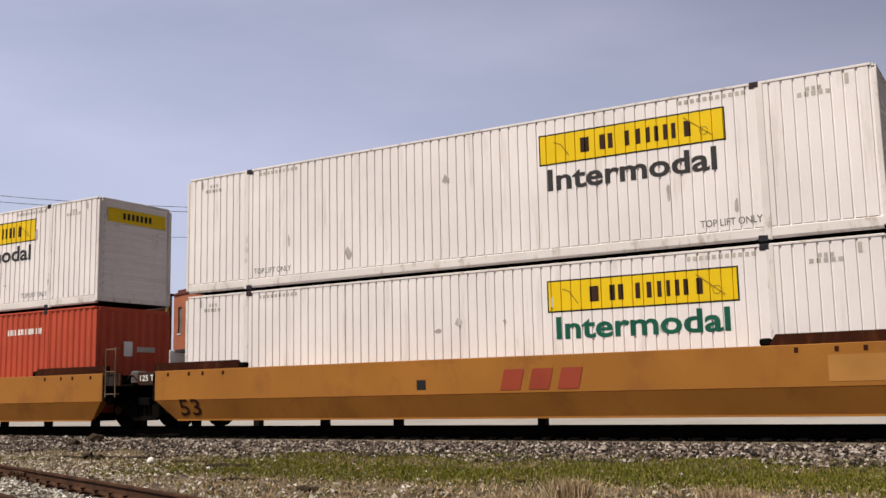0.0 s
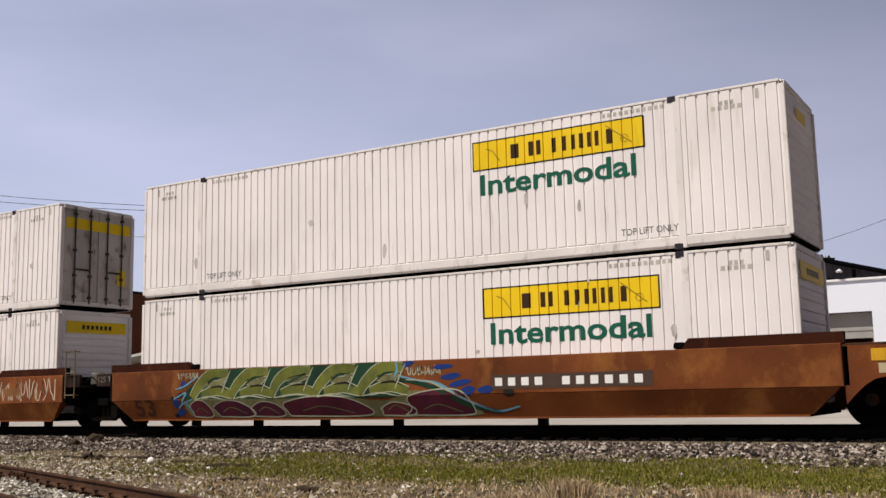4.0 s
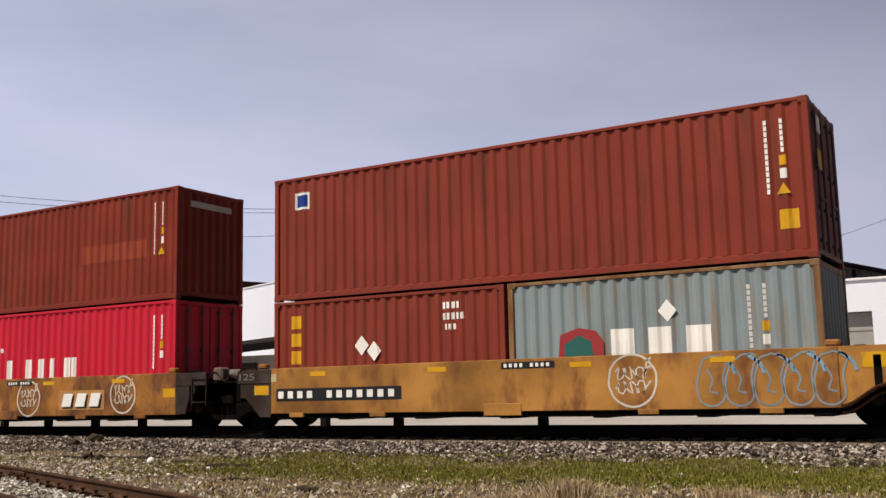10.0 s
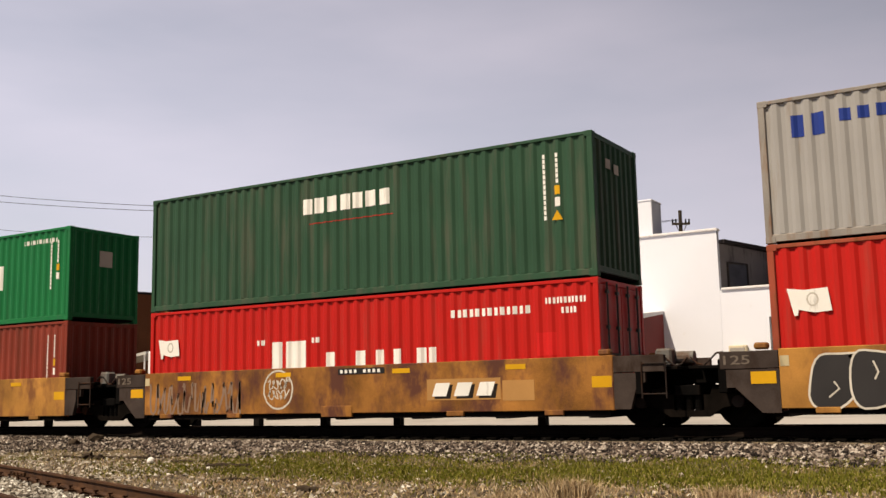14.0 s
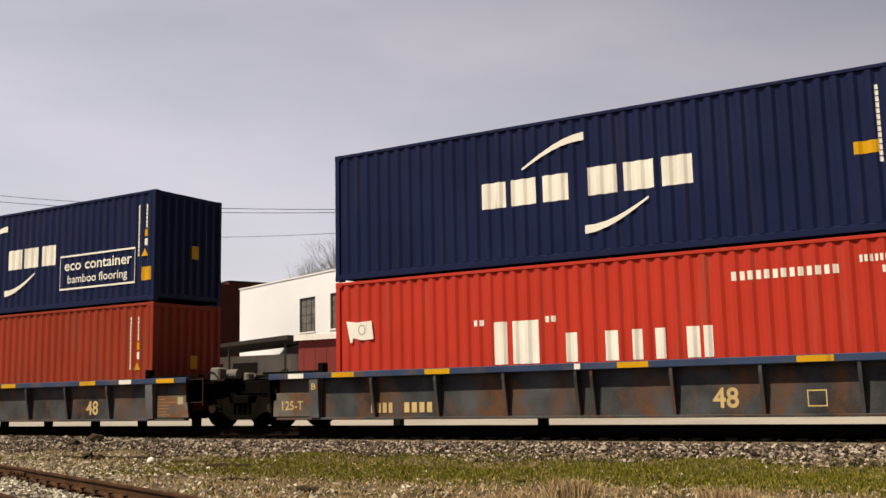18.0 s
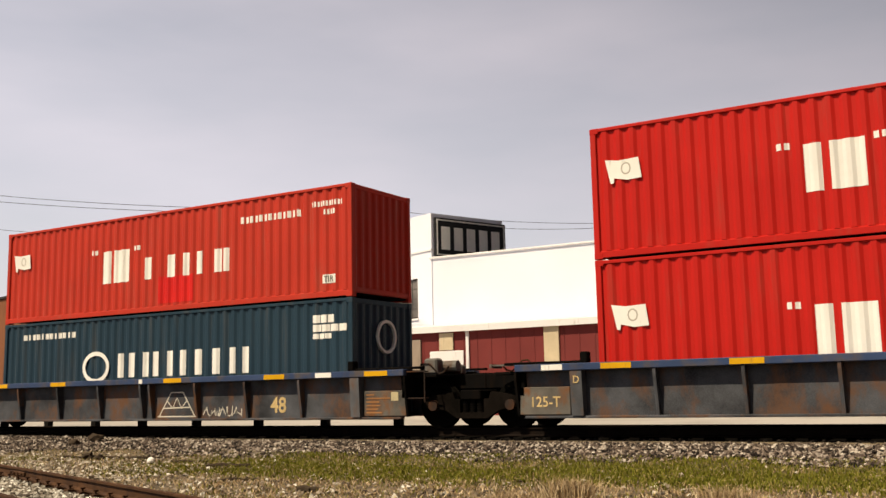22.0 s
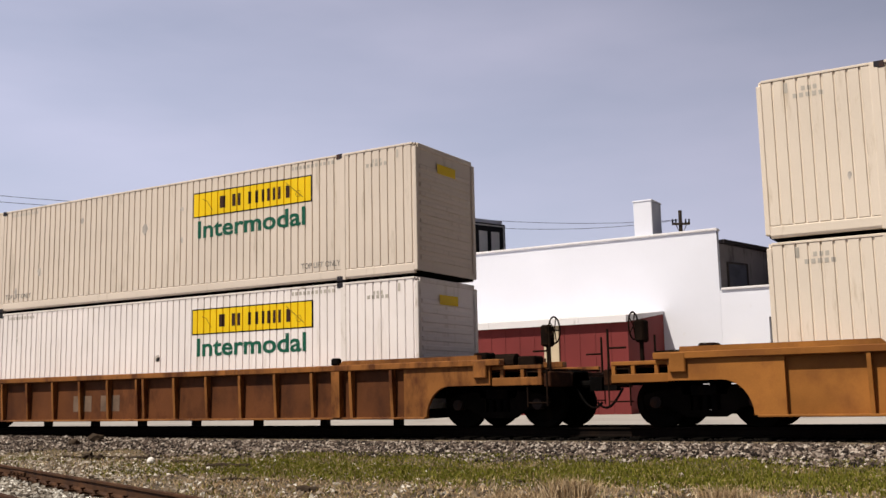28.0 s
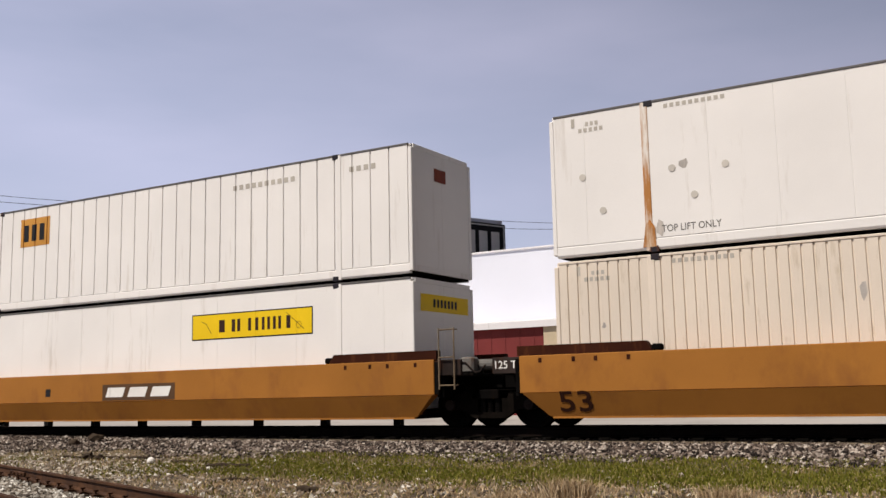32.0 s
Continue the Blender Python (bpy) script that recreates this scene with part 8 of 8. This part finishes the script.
def utility_pole(x, y, top, turn, arms):
    pole = thing("utility_pole", "dark wooden utility pole with cross-arm and insulators", "utility pole", "utility poles")
    bm = bmesh.new()
    rod(bm, (0, 0, GZ), (0, 0, top), 0.17, 10, 0.11)
    part("pole", bm, POLEWOOD, pole)
    for z, half in arms:
        bm = bmesh.new()
        box(bm, -half, half, -0.16, -0.05, z - 0.07, z + 0.07, 0.01)
        part("cross_arm", bm, POLEWOOD, pole)
        for q in (-0.92, -0.55, 0.55, 0.92):
            bm = bmesh.new()
            rod(bm, (q * half, -0.10, z + 0.07), (q * half, -0.10, z + 0.30), 0.05, 8)
            part("insulator", bm, DARK, pole)
        bm = bmesh.new()
        for s in (-1, 1):
            rod(bm, (s * half * 0.6, -0.17, z - 0.05), (0, -0.17, z - 0.75), 0.025, 6)
        part("brace", bm, POLEWOOD, pole)
    bm = bmesh.new()
    rod(bm, (0.32, -0.05, top - 3.1), (0.32, -0.05, top - 2.3), 0.2, 12)
    part("transformer", bm, GREYPLATE, pole)
    pole.matrix_basis = Matrix.Translation((x, y, 0)) @ Matrix.Rotation(turn, 4, "Z")


utility_pole(-34.97, 50.1, 12.36, radians(31), [(11.75, 0.85)])
utility_pole(-18.95, 59.9, 11.6, radians(31), [(10.75, 0.55)])


def wire(a, b, sag, r=0.018):
    a, b, n = Vector(a), Vector(b), 16
    cu = bpy.data.curves.new("overhead_wire", "CURVE")
    cu.dimensions, cu.bevel_depth, cu.bevel_resolution = "3D", r, 1
    line = cu.splines.new("POLY")
    line.points.add(n)
    for i, p in enumerate(line.points):
        p.co = (*(a.lerp(b, i / n) - Vector((0, 0, sag * 4 * (i / n) * (1 - i / n)))), 1)
    cu.materials.append(DARK)
    tagged(new("overhead_wire", cu), "thin dark overhead wire", "wire", "overhead wires")


wire((-34.5, 50.3, 12.05), (-66.0, 40.0, 15.6), 0.5)
wire((-35.5, 49.8, 11.9), (-66.0, 39.4, 15.1), 0.5)
wire((-34.9, 50.1, 10.7), (-66.0, 40.0, 13.2), 0.7, 0.014)
wire((-34.5, 50.3, 12.05), (-18.95, 59.8, 11.0), 0.5, 0.014)
wire((-35.5, 49.8, 11.9), (-19.2, 59.8, 11.0), 0.8, 0.014)
wire((-9.75, 45.2, 6.55), (-4.36, 50.0, 8.90), 0.15, 0.010)
TWIG = paint("bare twigs", (0.16, 0.13, 0.115), 0.9, 0.0, 0.2)


def bare_tree(x, y, height, spread, seed):
    tree = thing("bare_tree", "leafless grey tree with fine twigs", "tree", "bare trees")
    rnd = random.Random(seed)
    trunk, crown = bmesh.new(), bmesh.new()
    rod(trunk, (0, 0, 0), (0, 0, height * 0.4), 0.2, 8, 0.13)

    def grow(p, d, length, r, depth):
        q = p + d * length
        rod(trunk if depth < 2 else crown, p, q, r, 5 if depth < 2 else 3, r * 0.6)
        if depth < 4:
            for _ in range(4 if depth < 3 else 3):
                v = Vector((rnd.gauss(0, 1) * spread, rnd.gauss(0, 1) * spread, 0.4 + abs(rnd.gauss(0, 0.8)))).normalized()
                grow(p.lerp(q, rnd.uniform(0.55, 1.0)), (d * 0.6 + v * 0.6).normalized(), length * rnd.uniform(0.55, 0.8), r * 0.5, depth + 1)
    for i in range(5):
        a = i * 1.257 + rnd.random()
        grow(Vector((0, 0, height * rnd.uniform(0.25, 0.4))), Vector((math.cos(a) * 0.5 * spread, math.sin(a) * 0.5 * spread, 0.8)).normalized(), height * 0.24, 0.09, 0)
    part("trunk", trunk, TWIG, tree)
    part("crown", crown, TWIG, tree)
    tree.matrix_basis = Matrix.Translation((x, y, GZ))


bare_tree(-48.6, 63.3, 15.0, 1.0, 3)
bare_tree(-46.0, 64.5, 16.5, 1.0, 4)
bare_tree(-47.3, 67.0, 16.0, 1.0, 6)
bare_tree(-43.6, 66.0, 15.5, 1.0, 5)
LEAF = island_material("young leaf", [(0, (0.03, 0.045, 0.015)), (0.6, (0.06, 0.08, 0.03)), (1, (0.11, 0.12, 0.05))], 0.8)


def leafy_tree(x, y, height, r, seed):
    tree = thing("tree", "small distant tree with thin young leaves", "tree", "distant trees")
    g = np.random.default_rng(seed)
    bm = bmesh.new()
    rod(bm, (0, 0, 0), (0, 0, height - r), 0.2, 8, 0.08)
    for i in range(7):
        a = i * 0.9
        rod(bm, (0, 0, height - r * 1.7), (r * 0.8 * math.cos(a), r * 0.8 * math.sin(a), height - r * 0.5), 0.07, 5, 0.02)
    part("trunk", bm, POLEWOOD, tree)
    k = 2600
    d = g.normal(size=(k, 3))
    d /= np.linalg.norm(d, axis=1)[:, None]
    c = d * (r * g.uniform(0.2, 1.0, k) ** 0.5 * (0.75 + 0.3 * np.sin(d[:, 0] * 5 + d[:, 2] * 4)))[:, None] * np.array([1.1, 1.1, 0.75]) + np.array([0, 0, height - r * 0.8])
    u, v = g.normal(size=(k, 3)) * 0.14, g.normal(size=(k, 3)) * 0.14
    me = bpy.data.meshes.new("crown")
    me.from_pydata(np.stack((c - u, c + v, c + u, c - v), 1).reshape(-1, 3).tolist(), [], (np.arange(k * 4).reshape(-1, 4)).tolist())
    me.materials.append(LEAF)
    o = new("crown", me)
    o.parent = tree
    tree.matrix_basis = Matrix.Translation((x, y, GZ))


leafy_tree(-18.9, 92.7, 13.5, 1.9, 31)
leafy_tree(-17.0, 93.7, 12.7, 1.4, 32)


def run(t):
    """Metres run by the train since the start."""
    d = 0.0
    for (a, u), (b, v) in zip(PACE, PACE[1:]):
        if t > a:
            e = min(t, b)
            w = u + (v - u) * (e - a) / (b - a)
            d += (u + w) / 2 * (e - a)
    return d


def motions():
    """The train rolls through at a steady pace."""
    rows = [(t, run(t)) for t in range(33)]
    for root, x, y, z in MOVING:
        walk(root, [(t, pose(x + d, y, z)) for t, d in rows])
    turns = [(i / 15, math.degrees(run(i / 15) / R)) for i in range(481)]
    for axle in WHEELSETS:
        x = axle.location.x
        walk(axle, [(t, pose(x, 0, R, 0, a, 0)) for t, a in turns])


motions()
